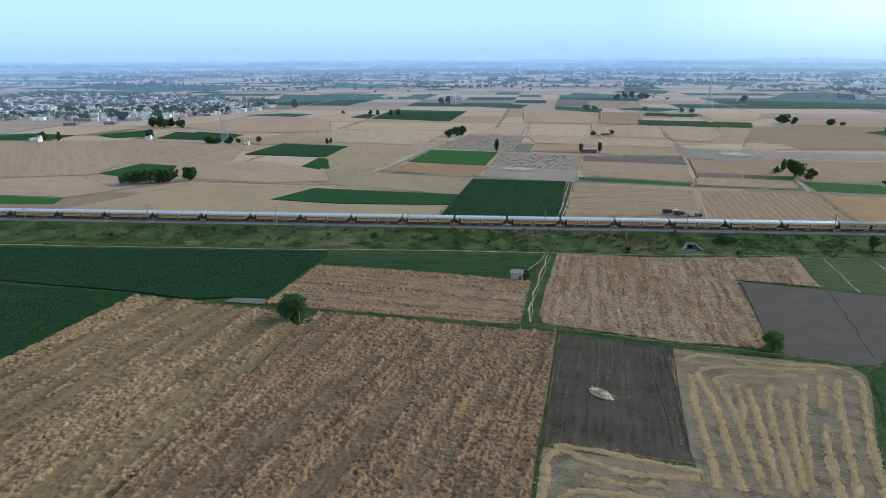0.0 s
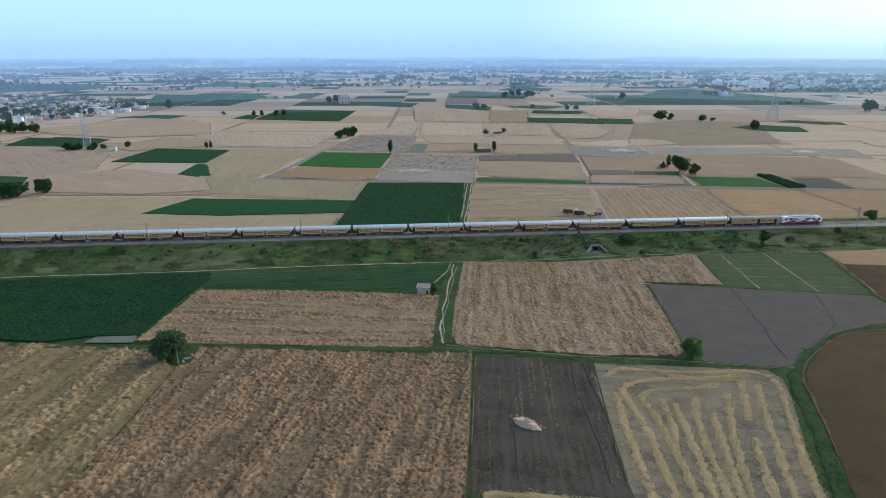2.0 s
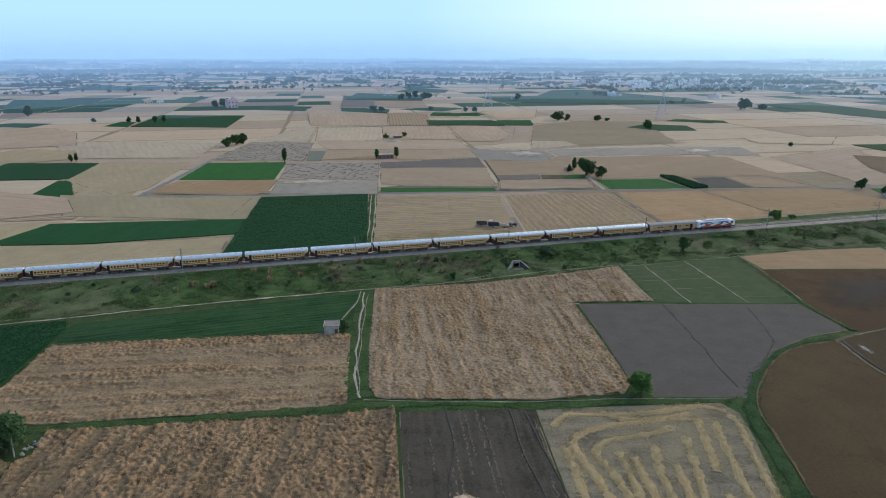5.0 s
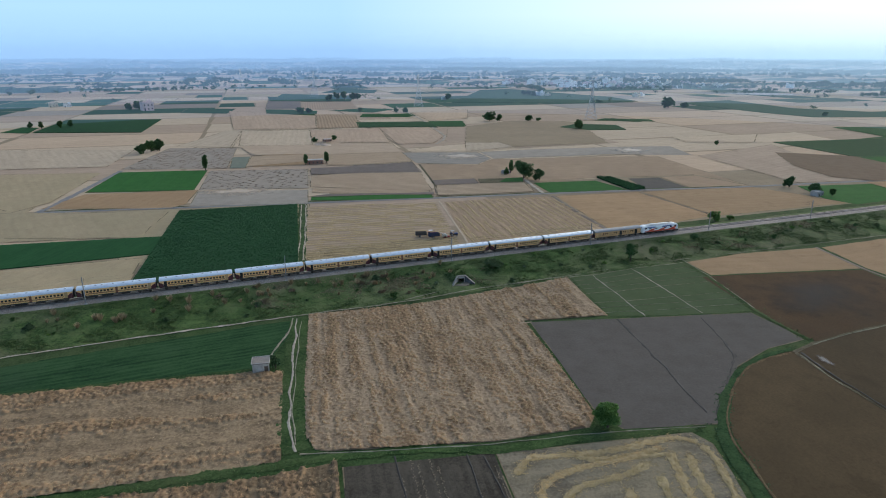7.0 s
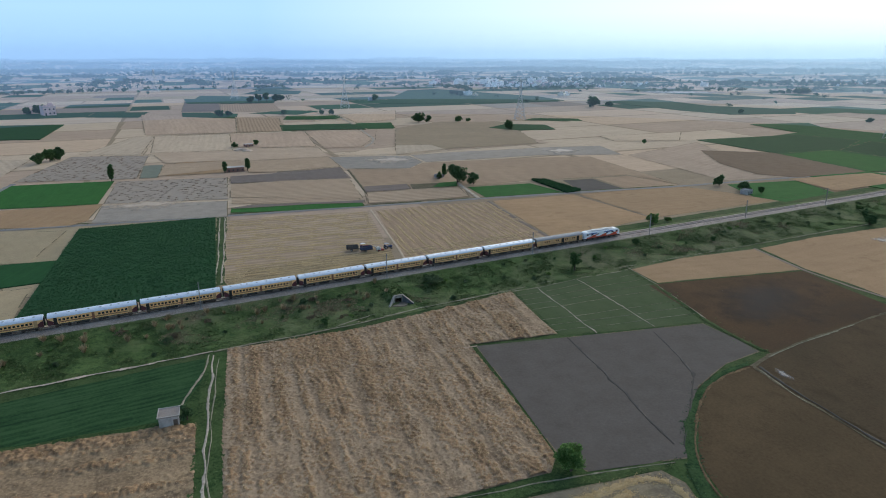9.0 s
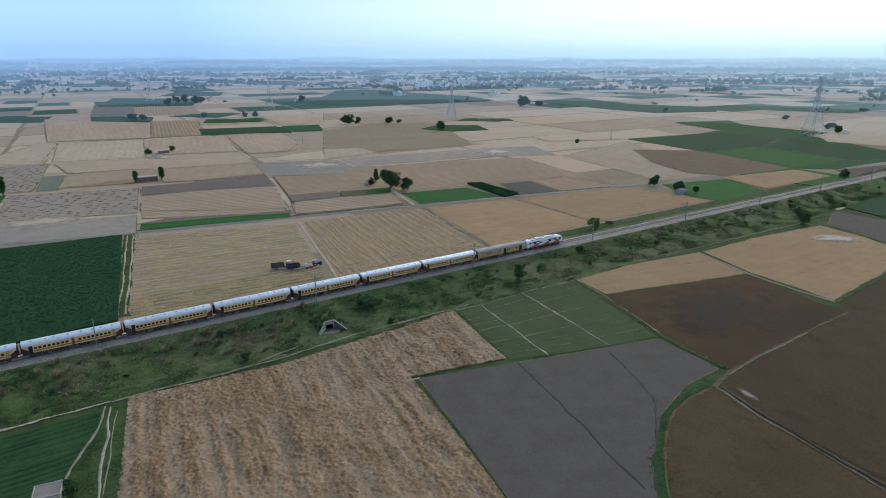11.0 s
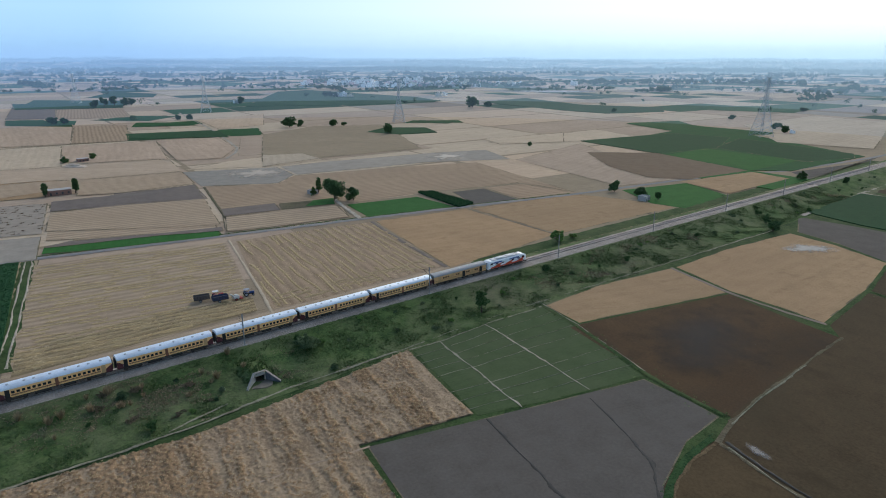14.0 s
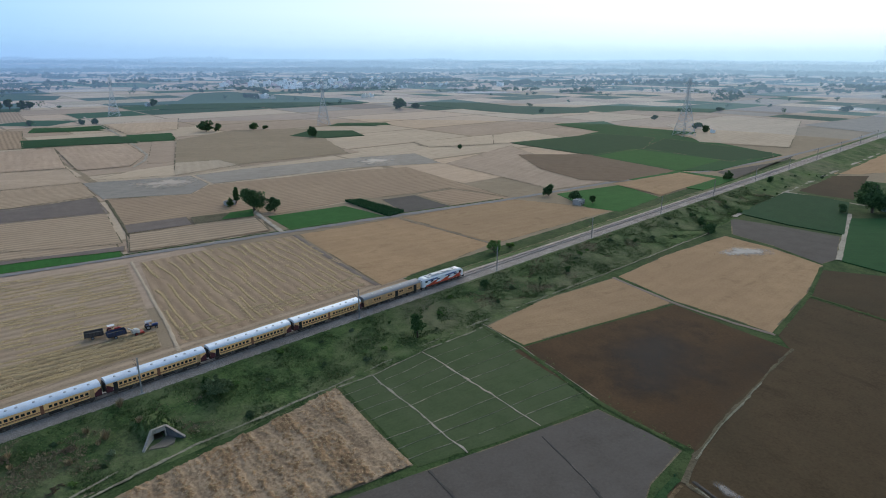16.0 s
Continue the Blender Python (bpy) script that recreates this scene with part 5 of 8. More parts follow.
strip, line = ribbon("dirt_path", [(-43.6, 25.3), (-37.7, 57.4), (-27.7, 119.1)], 0.6, 0.160, soil("dust"), "pale wheel track between fields", "path")
strip, line = ribbon("dirt_path", [(-45.6, 26.0), (-39.7, 58.1), (-29.8, 118.6)], 0.5, 0.160, soil("dust"), "pale wheel track between fields", "path")
strip, line = ribbon("grass_bank", [(-44.9, 23.6), (-28.8, 119.5)], 4.4, 0.120, soil("bund"), "grassy verge of a farm track", "verge")
strip, line = ribbon("dirt_path", [(204.4, 729.5), (174.3, 529.7), (161.8, 459.0), (142.2, 362.7), (130.7, 336.2), (114.3, 311.9)], 2.2, 0.350, soil("dust"), "dusty farm track", "path")
strip, line = ribbon("dirt_path", [(110.9, 145.5), (105.1, 123.3), (99.7, 98.8)], 2.0, 0.300, soil("dust"), "dusty track to a farmstead", "path")
strip, line = ribbon("dirt_path", [(346.3, -21.8), (344.7, -38.8), (339.6, -56.5), (338.7, -78.0)], 2.2, 0.300, PALE, "pale farm track", "path")
strip, line = ribbon("dirt_path", [(266.6, -24.5), (305.2, -23.6), (352.8, -21.5), (443.6, -21.4), (581.7, -21.6), (741.9, -23.2)], 2.4, 0.300, soil("dust"), "pale dirt road beside the railway", "path")
strip, line = ribbon("dirt_path", [(313.0, -61.3), (265.4, -70.7), (227.0, -78.3)], 2.0, 0.300, PALE, "pale bare strip between crops", "path")
strip, line = ribbon("soil_ridge", [(48.0, -26.6), (45.2, -45.0), (41.8, -63.1)], 0.5, 0.130, RIDGE_PALE, "pale irrigation ridge", "path")
strip, line = ribbon("soil_ridge", [(64.9, -25.6), (62.4, -46.0), (59.2, -67.1)], 0.5, 0.130, RIDGE_PALE, "pale irrigation ridge", "path")
strip, line = ribbon("soil_ridge", [(37.4, -29.4), (47.3, -30.7), (64.3, -30.2), (86.0, -31.4)], 0.2, 0.120, RIDGE, "faint irrigation ridge", "ridge")
strip, line = ribbon("soil_ridge", [(36.6, -33.3), (46.7, -34.7), (63.7, -34.9), (84.7, -36.3)], 0.2, 0.120, RIDGE, "faint irrigation ridge", "ridge")
strip, line = ribbon("soil_ridge", [(35.8, -37.2), (46.0, -38.8), (63.0, -39.5), (83.4, -41.2)], 0.2, 0.120, RIDGE, "faint irrigation ridge", "ridge")
strip, line = ribbon("soil_ridge", [(35.1, -41.1), (45.3, -42.8), (62.4, -44.1), (82.1, -46.1)], 0.2, 0.120, RIDGE, "faint irrigation ridge", "ridge")
strip, line = ribbon("soil_ridge", [(33.5, -48.8), (43.9, -50.9), (61.1, -53.3), (79.5, -56.0)], 0.2, 0.120, RIDGE, "faint irrigation ridge", "ridge")
strip, line = ribbon("soil_ridge", [(32.7, -52.7), (43.2, -55.0), (60.5, -57.9), (78.2, -60.9)], 0.2, 0.120, RIDGE, "faint irrigation ridge", "ridge")
strip, line = ribbon("soil_ridge", [(31.9, -56.6), (42.5, -59.1), (59.9, -62.5), (76.8, -65.9)], 0.2, 0.120, RIDGE, "faint irrigation ridge", "ridge")
strip, line = ribbon("soil_ridge", [(38.2, -25.5), (48.0, -26.6), (64.9, -25.6), (87.3, -26.4)], 0.5, 0.130, RIDGE, "pale irrigation ridge", "ridge")
strip, line = ribbon("furrow", [(32.9, -61.9), (28.5, -82.0), (23.7, -99.2), (20.8, -110.8)], 0.6, 0.090, TRACK, "dark furrow", "path")
strip, line = ribbon("furrow", [(56.2, -69.8), (51.3, -83.5), (46.9, -91.9), (36.3, -100.8), (22.1, -112.3)], 0.6, 0.090, TRACK, "dark furrow", "path")
dusty_patch(108.9, 240.7, 23.1, 18.7, -44, 0.42, (0.6, 0.5, 0.4), "pale bare patch on a dusty fallow", 0.85)
dusty_patch(248.5, 221.4, 16.2, 18.0, -43, 0.42, (0.68, 0.58, 0.47), "pale bare patch on a dusty fallow", 0.85)
dusty_patch(-58.6, 163.9, 23.8, 12.9, -21, 0.42, (0.6, 0.48, 0.36), "pale straw patch on a grey fallow", 0.85)
dusty_patch(212.0, -50.2, 13.1, 7.3, -44, 0.42, (0.6, 0.56, 0.5), "whitish bare patch in ripe wheat", 0.70)
dusty_patch(104.0, -69.0, 30.0, 17.0, 8, 0.42, (0.04, 0.031, 0.026), "dark damp patch on brown soil", 0.6)
dusty_patch(65.6, -102.4, 3.4, 1.5, 68, 0.42, (0.5, 0.46, 0.42), "whitish bare patch beside a ditch", 0.5)
dusty_patch(1071.8, 125.5, 52.3, 65.2, -42, 0.42, (0.7, 0.68, 0.64), "white salty patch far out", 0.85)
dusty_patch(993.6, 793.5, 109.1, 67.9, -41, 0.42, (0.6, 0.6, 0.6), "pale flooded strip far out", 0.85)
swath_track([(-34.0, -164.1), (-32.4, -153.3), (-30.7, -141.5), (-29.2, -131.9), (-27.4, -122.4)], swath_gen, swath_field)
swath_track([(-30.1, -164.6), (-28.5, -153.7), (-26.3, -139.2), (-25.4, -128.5), (-25.9, -122.0), (-23.4, -118.8), (-16.7, -117.3), (-7.1, -117.8), (3.5, -117.7)], swath_gen, swath_field)
swath_track([(-26.3, -165.0), (-24.8, -154.1), (-23.3, -144.2), (-22.2, -132.7), (-22.6, -124.2), (-18.7, -121.8), (-9.3, -122.1), (-1.9, -121.0)], swath_gen, swath_field)
swath_track([(-23.7, -163.4), (-21.3, -152.7), (-18.1, -138.3), (-16.1, -127.9)], swath_gen, swath_field)
swath_track([(-21.9, -165.5), (-19.3, -154.8), (-16.5, -143.2), (-13.7, -132.6), (-10.1, -125.6)], swath_gen, swath_field)
swath_track([(-19.6, -163.7), (-16.3, -153.2), (-11.9, -139.0), (-9.6, -132.0)], swath_gen, swath_field)
swath_track([(-18.9, -165.6), (-15.1, -155.3), (-10.3, -142.0), (-2.6, -124.7)], swath_gen, swath_field)
swath_track([(-14.7, -166.2), (-11.2, -155.7), (-8.5, -147.6), (-5.9, -141.6)], swath_gen, swath_field)
swath_track([(-3.6, -135.9), (0.2, -127.4), (3.7, -119.7)], swath_gen, swath_field)
swath_track([(-11.7, -166.4), (-7.8, -156.1), (-2.3, -142.0), (3.6, -127.8), (6.6, -121.3)], swath_gen, swath_field)
swath_track([(-7.6, -166.9), (-3.6, -156.6), (1.2, -144.3), (10.2, -125.0), (11.4, -119.9)], swath_gen, swath_field)
swath_track([(-26.7, -114.8), (-22.6, -111.1), (-9.2, -114.8), (8.4, -115.5), (11.2, -118.6)], swath_gen, swath_field)
swath_track([(-14.4, -112.1), (-11.8, -115.9), (2.4, -119.5)], swath_gen, swath_field)
swath_track([(-24.1, -145.8), (-20.0, -136.0), (-18.2, -125.9)], swath_gen, swath_field)
swath_track([(-65.5, -175.3), (-65.0, -168.5), (-63.5, -161.7), (-63.8, -157.9), (-60.4, -154.0), (-56.5, -157.3), (-53.8, -159.1), (-49.5, -161.1), (-43.8, -161.6), (-36.5, -161.5)], swath_gen, straw_corner)
swath_track([(-61.6, -153.6), (-54.9, -154.1), (-48.5, -156.2), (-41.9, -158.2), (-35.3, -159.6)], swath_gen, straw_corner)
swath_track([(-57.1, -162.2), (-52.3, -164.1), (-46.9, -165.0), (-44.2, -163.0), (-42.6, -165.5)], swath_gen, straw_corner)
swath_track([(-61.3, -174.9), (-61.8, -168.7), (-59.3, -166.4), (-50.6, -167.0), (-43.3, -168.5), (-37.2, -169.2)], swath_gen, straw_corner)
swath_track([(-58.0, -173.2), (-51.3, -171.1), (-44.3, -172.5)], swath_gen, straw_corner)
strip, line = ribbon("trodden_line", [(-52.9, -47.8), (-32.8, -48.6), (-12.9, -51.9), (8.6, -55.0)], 0.5, 0.200, soil("stub_b"), "thin trodden line across stubble", "path")
strip, line = ribbon("dirt_path", [(1.6, -20.6), (-2.0, -21.8), (-6.2, -22.8), (-13.4, -24.4), (-20.4, -26.2)], 0.5, 0.240, soil("ridge"), "pale trodden path from a culvert", "path")
strip, line = ribbon("wheel_track", [(-45.7, -101.8), (-47.7, -115.7), (-52.4, -129.2), (-53.0, -139.8), (-55.1, -150.6)], 0.3, 0.100, TRACK, "dark wheel track on ploughed soil", "track")
strip, line = ribbon("wheel_track", [(-32.8, -106.3), (-35.4, -118.4), (-36.3, -131.0), (-37.6, -144.2), (-39.1, -152.5)], 0.3, 0.100, TRACK, "dark wheel track on ploughed soil", "track")
strip, line = ribbon("wheel_track", [(-30.1, -108.1), (-31.8, -126.1), (-34.0, -141.1), (-36.3, -152.8)], 0.3, 0.100, TRACK, "dark wheel track on ploughed soil", "track")
SWATH_GOLD = plain("golden_swath", (0.44, 0.32, 0.155), 0.95, vary=0.25, scale=1.2, dirt=(0.36, 0.26, 0.15), dirty=0.5)
for ob in [o for o in scene.objects if o.name.startswith("stubble_field")]:
    ring = [tuple(v.co[:2]) for v in ob.data.vertices]
    if 30 < np.mean(ring, axis=0)[0] < 80 and 20 < np.mean(ring, axis=0)[1] < 70:
        swath_line(ring, 83, 3.6, swath_gen, "straw_swath", ob, 0.5, 0.16, 1.0, 0.1, 0.5, SWATH_GOLD)
    elif -30 < np.mean(ring, axis=0)[0] < 20 and 20 < np.mean(ring, axis=0)[1] < 80:
        swath_line(ring, 173, 2.7, swath_gen, "straw_swath", ob, 0.6, 0.16, 1.0, 0.45, 0.6, SWATH_GOLD)
SWATH_DARK = plain("brown_swath", (0.4, 0.3, 0.16), 0.95, vary=0.3, scale=1.2, dirt=(0.24, 0.165, 0.09), dirty=0.5)
near_stubble = sorted((o for o in scene.objects if o.name.startswith("stubble_field")), key=lambda o: (o.data.vertices[0].co.xy - Vector((-45.0, 19.2))).length)[0]
swath_line([(-43, 20.5), (18, 23.5), (22, 37), (-39, 40)], 1, 2.6, swath_gen, "straw_swath", near_stubble, 0.7, 0.24, 0.8, 0.5, 0.7, SWATH_DARK)
right_stubble = sorted((o for o in scene.objects if o.name.startswith("stubble_field")), key=lambda o: (o.data.vertices[0].co.xy - Vector((21.6, 21.5))).length)[0]
swath_line([(23, 22), (86, 23), (88, 33), (26, 35)], 1, 2.6, swath_gen, "straw_swath", right_stubble, 0.6, 0.22, 0.8, 0.4, 0.6, SWATH_DARK)


# ---- railway bank and track ----
RAIL = 3.9                      # top of the rails above the fields
BANK = [(13.5, -0.05), (12, 0.2), (9, 1.8), (6.2, 3.2), (5.0, 3.3), (3.6, 3.32), (-3.6, 3.32), (-5.0, 3.25), (-6.5, 2.9), (-10, 2.2), (-14, 1.45), (-17.5, 0.85), (-21, 0.4), (-25.5, 0.12), (-27, -0.05)]


def bank_height(y):
    ys, zs = zip(*BANK[::-1])
    return np.interp(y, ys, zs)


def embankment():
    xs = np.r_[np.arange(-1500, -330, 30), np.arange(-330, 420, 1.6), np.arange(420, 900, 8), np.arange(900, 4300, 60)]
    ys = np.r_[np.linspace(13.5, 5.2, 14), np.linspace(4.6, -4.6, 5), np.linspace(-5.2, -27, 40)]
    gx, gy = np.meshgrid(xs, ys, indexing="ij")
    gz = bank_height(gy)
    rough = np.clip((np.abs(gy) - 4.8) / 3, 0, 1) * np.clip((np.where(gy > 0, 13.5, 27) - np.abs(gy)) / 3, 0, 1)
    bumps = np.array([[noise.noise((x * 0.12, y * 0.12, 0)) * 0.35 + noise.noise((x * 0.45, y * 0.45, 3)) * 0.18 for y in ys] for x in xs])
    gz = gz + bumps * rough
    # the foot wanders a little, except where nothing may poke out
    n, m = len(xs), len(ys)
    i, j = np.meshgrid(np.arange(n - 1), np.arange(m - 1), indexing="ij")
    a = (i * m + j).ravel()
    faces = np.c_[a, a + 1, a + m + 1, a + m]
    cx, cy = gx.ravel()[faces].mean(1), gy.ravel()[faces].mean(1)
    faces = faces[~((np.abs(cx - 2.05) < 1.5) & (cy > -18.6) & (cy < -13.4))]      # the passage of the culvert
    verts = np.stack([gx, gy, gz], -1).reshape(-1, 3)
    ob = part("railway_bank", mesh_of("railway_bank", verts, faces, soil("bank"), True), None)
    tagged(ob, "railway embankment overgrown with rough green and dry grass", "embankment", kind="structure")
    gen = np.random.default_rng(5)
    for lo, hi, dense in ((-26, -4.6, 3.6), (5.5, 12.5, 0.5)):
        pts = np.c_[gen.uniform(-300, 330, int(630 * (hi - lo) * dense)), gen.uniform(lo, hi, int(630 * (hi - lo) * dense))]
        clump = np.sin(pts[:, 0] / 6.1 + np.sin(pts[:, 1] / 3.3) * 1.5) * np.sin(pts[:, 1] / 4.7 + np.sin(pts[:, 0] / 8.9) * 2)
        for kind, keep, h, mat in (("grass", clump > np.where((pts[:, 0] < 12) & (pts[:, 0] > -150) & (pts[:, 1] > -18), -0.05, -0.5), 0.42, GRASS), ("dry_grass", (clump < -0.2) & (np.sin(pts[:, 0] / 27 + 2.5) > -0.2) & (pts[:, 1] > -21), 0.4, STRAW_DRY)):
            p = pts[keep]
            p = p[~((np.abs(p[:, 0] - 3.2) < 3.4) & (p[:, 1] < -12))]
            where = np.c_[p, bank_height(p[:, 1]) - 0.1]
            v, f = tufts(where, h * 0.6, 0.28, 6, gen, 0.6, 2.4)
            tagged(part(kind, mesh_of(kind, v, f, mat), None, ob), kind="stuff")
    return ob


STRAW_DRY = leafy("dry_bank_grass", (0.2, 0.155, 0.105), (0.32, 0.25, 0.17), (0.4, 0.32, 0.22))
embankment()


def culvert_fill():
    xs, ys = np.linspace(-3.0, 7.0, 25), np.linspace(-18.2, -9.5, 22)
    gx, gy = np.meshgrid(xs, ys, indexing="ij")
    base = bank_height(gy)
    ease = np.clip((-8.6 - gy) / 4, 0, 1)
    gz = base - 0.12 + (np.maximum(2.7, base + 0.2) - base + 0.1) * np.exp(-(np.abs(gx - 2.05) / 2.7) ** 4) * ease
    n, m = gx.shape
    i, j = np.meshgrid(np.arange(n - 1), np.arange(m - 1), indexing="ij")
    a = (i * m + j).ravel()
    ob = part("culvert_fill", mesh_of("culvert_fill", np.stack([gx, gy, gz], -1).reshape(-1, 3), np.c_[a, a + m, a + m + 1, a + 1], soil("bank"), True), None)
    tagged(ob, "grassy earth heaped over a culvert", "earth", kind="structure")
    gen = np.random.default_rng(8)
    k = gen.integers(0, gx.size, 260)
    p = np.stack([gx, gy, gz], -1).reshape(-1, 3)[k] + np.c_[gen.uniform(-0.2, 0.2, (260, 2)), np.full(260, -0.05)]
    v, f = tufts(p, 0.4, 0.3, 6, gen, 0.5, 0.9)
    tagged(part("grass", mesh_of("grass", v, f, GRASS), None, ob), kind="stuff")


culvert_fill()


def ballast():
    outline = [(-4.3, 3.2), (-3.3, 3.45), (-1.85, 3.72), (1.85, 3.72), (3.3, 3.36), (3.5, 3.2)]
    xs = np.r_[np.arange(-1400, -300, 25), np.arange(-300, 330, 0.7), np.arange(330, 700, 4), np.arange(700, 4200, 60)]
    gen = np.random.default_rng(3)
    verts, faces = [], []
    k = len(outline)
    for x in xs:
        for y, z in outline:
            verts.append((x, y + gen.normal() * 0.06, z + gen.normal() * 0.025))
    for i in range(len(xs) - 1):
        faces += [(i * k + j, i * k + j + 1, (i + 1) * k + j + 1, (i + 1) * k + j) for j in range(k - 1)]
    m, t, p = nodes_of("ballast")
    where = place(t)
    vor = node(t, "ShaderNodeTexVoronoi", Scale=9.0)
    t.links.new(where, vor.inputs["Vector"])
    stones = ramp(t, vor.outputs["Color"], [(0.1, (0.22, 0.185, 0.16)), (0.6, (0.43, 0.37, 0.325)), (0.95, (0.6, 0.52, 0.46))])
    dirt = ramp(t, grain(t, where, 0.15, 5), [(0.4, (0.75, 0.72, 0.7)), (0.7, (1.1, 1.08, 1.05))])
    t.links.new(mix(t, stones, dirt, 1.0, "MULTIPLY"), p.inputs["Base Color"])
    p.inputs["Roughness"].default_value = 0.95
    bump(t, p, vor.outputs["Distance"], 1.0, 0.06)
    tagged(part("ballast", mesh_of("ballast", verts, faces, m), None), "grey stone ballast bed of a single railway track", "ballast", kind="structure")


ballast()


def track():
    top = empty("railway_track")
    steel = plain("rail_steel", (0.2, 0.16, 0.14), 0.5, 0.6, dirt=(0.12, 0.06, 0.03), dirty=0.5)
    for side in (-0.84, 0.84):
        bm = bmesh.new()
        profile(bm, [(side - 0.07, 3.74), (side - 0.07, 3.76), (side - 0.012, 3.78), (side - 0.012, 3.86), (side - 0.036, 3.87), (side - 0.036, 3.9),
                     (side + 0.036, 3.9), (side + 0.036, 3.87), (side + 0.012, 3.86), (side + 0.012, 3.78), (side + 0.07, 3.76), (side + 0.07, 3.74)], -1400, 4200)
        part("rail", bm, steel, top)
    v, f = [], []
    for x in np.arange(-290, 420, 0.62):
        s = len(v)
        for y, w, z in ((-1.37, 0.12, 3.745), (-1.37, 0.1, 3.775), (1.37, 0.12, 3.745), (1.37, 0.1, 3.775)):
            v += [(x - w, y, z), (x + w, y, z)]
        f += [(s + 2, s + 3, s + 7, s + 6), (s, s + 2, s + 6, s + 4), (s + 1, s + 5, s + 7, s + 3), (s, s + 1, s + 3, s + 2), (s + 4, s + 6, s + 7, s + 5)]
    tagged(part("sleeper_row", mesh_of("sleeper_row", v, f, plain("sleeper_concrete", (0.32, 0.3, 0.28), 0.9)), None, top), kind="stuff")
    tagged(top, "single railway track on concrete sleepers", "railway track")


track()


# ---- sky and distance ----
def haze_ring(name, radius, height, thick, low, high, label, left_tint, right_tint, glow=1.0):
    """A glowing see-through ring that stands in for haze and low sky light: thin, plain, clearer with height."""
    seg = 96
    a = np.linspace(0, 2 * np.pi, seg, endpoint=False)
    zs = [-5, 40, 70, 110, 160, height]
    v = np.concatenate([np.c_[radius * np.cos(a), radius * np.sin(a), np.full(seg, z)] for z in zs])
    i = np.arange(seg)
    j = (i + 1) % seg
    f = np.concatenate([np.c_[k * seg + i, (k + 1) * seg + i, (k + 1) * seg + j, k * seg + j] for k in range(len(zs) - 1)])
    m = bpy.data.materials.new(name)
    m.use_nodes = True
    t = m.node_tree
    t.nodes.remove(t.nodes["Principled BSDF"])
    g = t.nodes.new("ShaderNodeNewGeometry")
    xyz = t.nodes.new("ShaderNodeSeparateXYZ")
    t.links.new(g.outputs["Position"], xyz.inputs[0])
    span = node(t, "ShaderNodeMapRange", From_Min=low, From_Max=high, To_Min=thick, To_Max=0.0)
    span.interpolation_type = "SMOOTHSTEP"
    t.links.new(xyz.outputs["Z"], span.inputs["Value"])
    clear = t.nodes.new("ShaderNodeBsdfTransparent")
    shell_glow = t.nodes.new("ShaderNodeEmission")
    # sunlit haze painted into the glow: bluer away from the sun, whiter towards it
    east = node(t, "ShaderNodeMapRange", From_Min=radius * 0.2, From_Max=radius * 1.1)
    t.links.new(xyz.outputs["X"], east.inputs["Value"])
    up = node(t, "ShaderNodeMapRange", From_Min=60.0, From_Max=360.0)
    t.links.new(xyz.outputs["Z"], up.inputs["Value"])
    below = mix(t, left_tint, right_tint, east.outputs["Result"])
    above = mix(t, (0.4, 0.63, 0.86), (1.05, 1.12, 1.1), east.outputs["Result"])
    t.links.new(mix(t, below, above, up.outputs["Result"]), shell_glow.inputs["Color"])
    shell_glow.inputs["Strength"].default_value = glow
    both = t.nodes.new("ShaderNodeMixShader")
    t.links.new(span.outputs["Result"], both.inputs["Fac"])
    t.links.new(clear.outputs[0], both.inputs[1])
    t.links.new(shell_glow.outputs[0], both.inputs[2])
    t.links.new(both.outputs[0], t.nodes["Material Output"].inputs["Surface"])
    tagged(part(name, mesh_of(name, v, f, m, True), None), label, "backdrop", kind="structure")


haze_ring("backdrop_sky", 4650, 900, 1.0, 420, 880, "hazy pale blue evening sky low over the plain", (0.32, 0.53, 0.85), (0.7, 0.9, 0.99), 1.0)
# haze is the glow of these see-through shells, adding up with distance
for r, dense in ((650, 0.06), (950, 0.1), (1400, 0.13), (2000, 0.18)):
    haze_ring("backdrop_haze", r, 200, dense, 74, 74 + 0.02 * r, "glowing see-through shell standing in for haze over the plain", (0.29, 0.48, 0.82), (0.42, 0.63, 0.88), 1.0)
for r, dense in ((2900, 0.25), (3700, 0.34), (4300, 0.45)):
    haze_ring("backdrop_haze", r, 260, dense, 74, 74 + 0.04 * r, "glowing see-through shell standing in for haze over the plain", (0.285, 0.48, 0.8), (0.55, 0.76, 0.93), 1.0)


# ---- train ----
CREAM = plain("coach_cream", (0.95, 0.54, 0.22), 0.45, vary=0.06, scale=1.2, dirt=(0.42, 0.28, 0.15), dirty=0.3)
BAND = plain("coach_brown_line", (0.24, 0.085, 0.045), 0.5)
TAN = plain("door_tan", (0.55, 0.31, 0.14), 0.55)
MAROON = plain("coach_maroon", (0.095, 0.016, 0.024), 0.5, vary=0.1)
ROOF = plain("coach_roof_silver", (0.72, 0.78, 0.86), 0.42, 0.2, vary=0.08, scale=0.6, dirt=(0.36, 0.36, 0.37), dirty=0.35)
ROOF_GREY = plain("van_roof_grey", (0.28, 0.28, 0.29), 0.6, 0.1, vary=0.12, scale=0.6)
UNDER = plain("underframe_black", (0.035, 0.03, 0.028), 0.8)
GLASS = plain("coach_window_dark", (0.025, 0.028, 0.032), 0.15, vary=0.02, dirty=0.05)
# near-black door panels: the shade inside open doors is put into the colour
DOORWAY_SHADE = plain("doorway_shade", (0.02, 0.018, 0.016), 0.9)
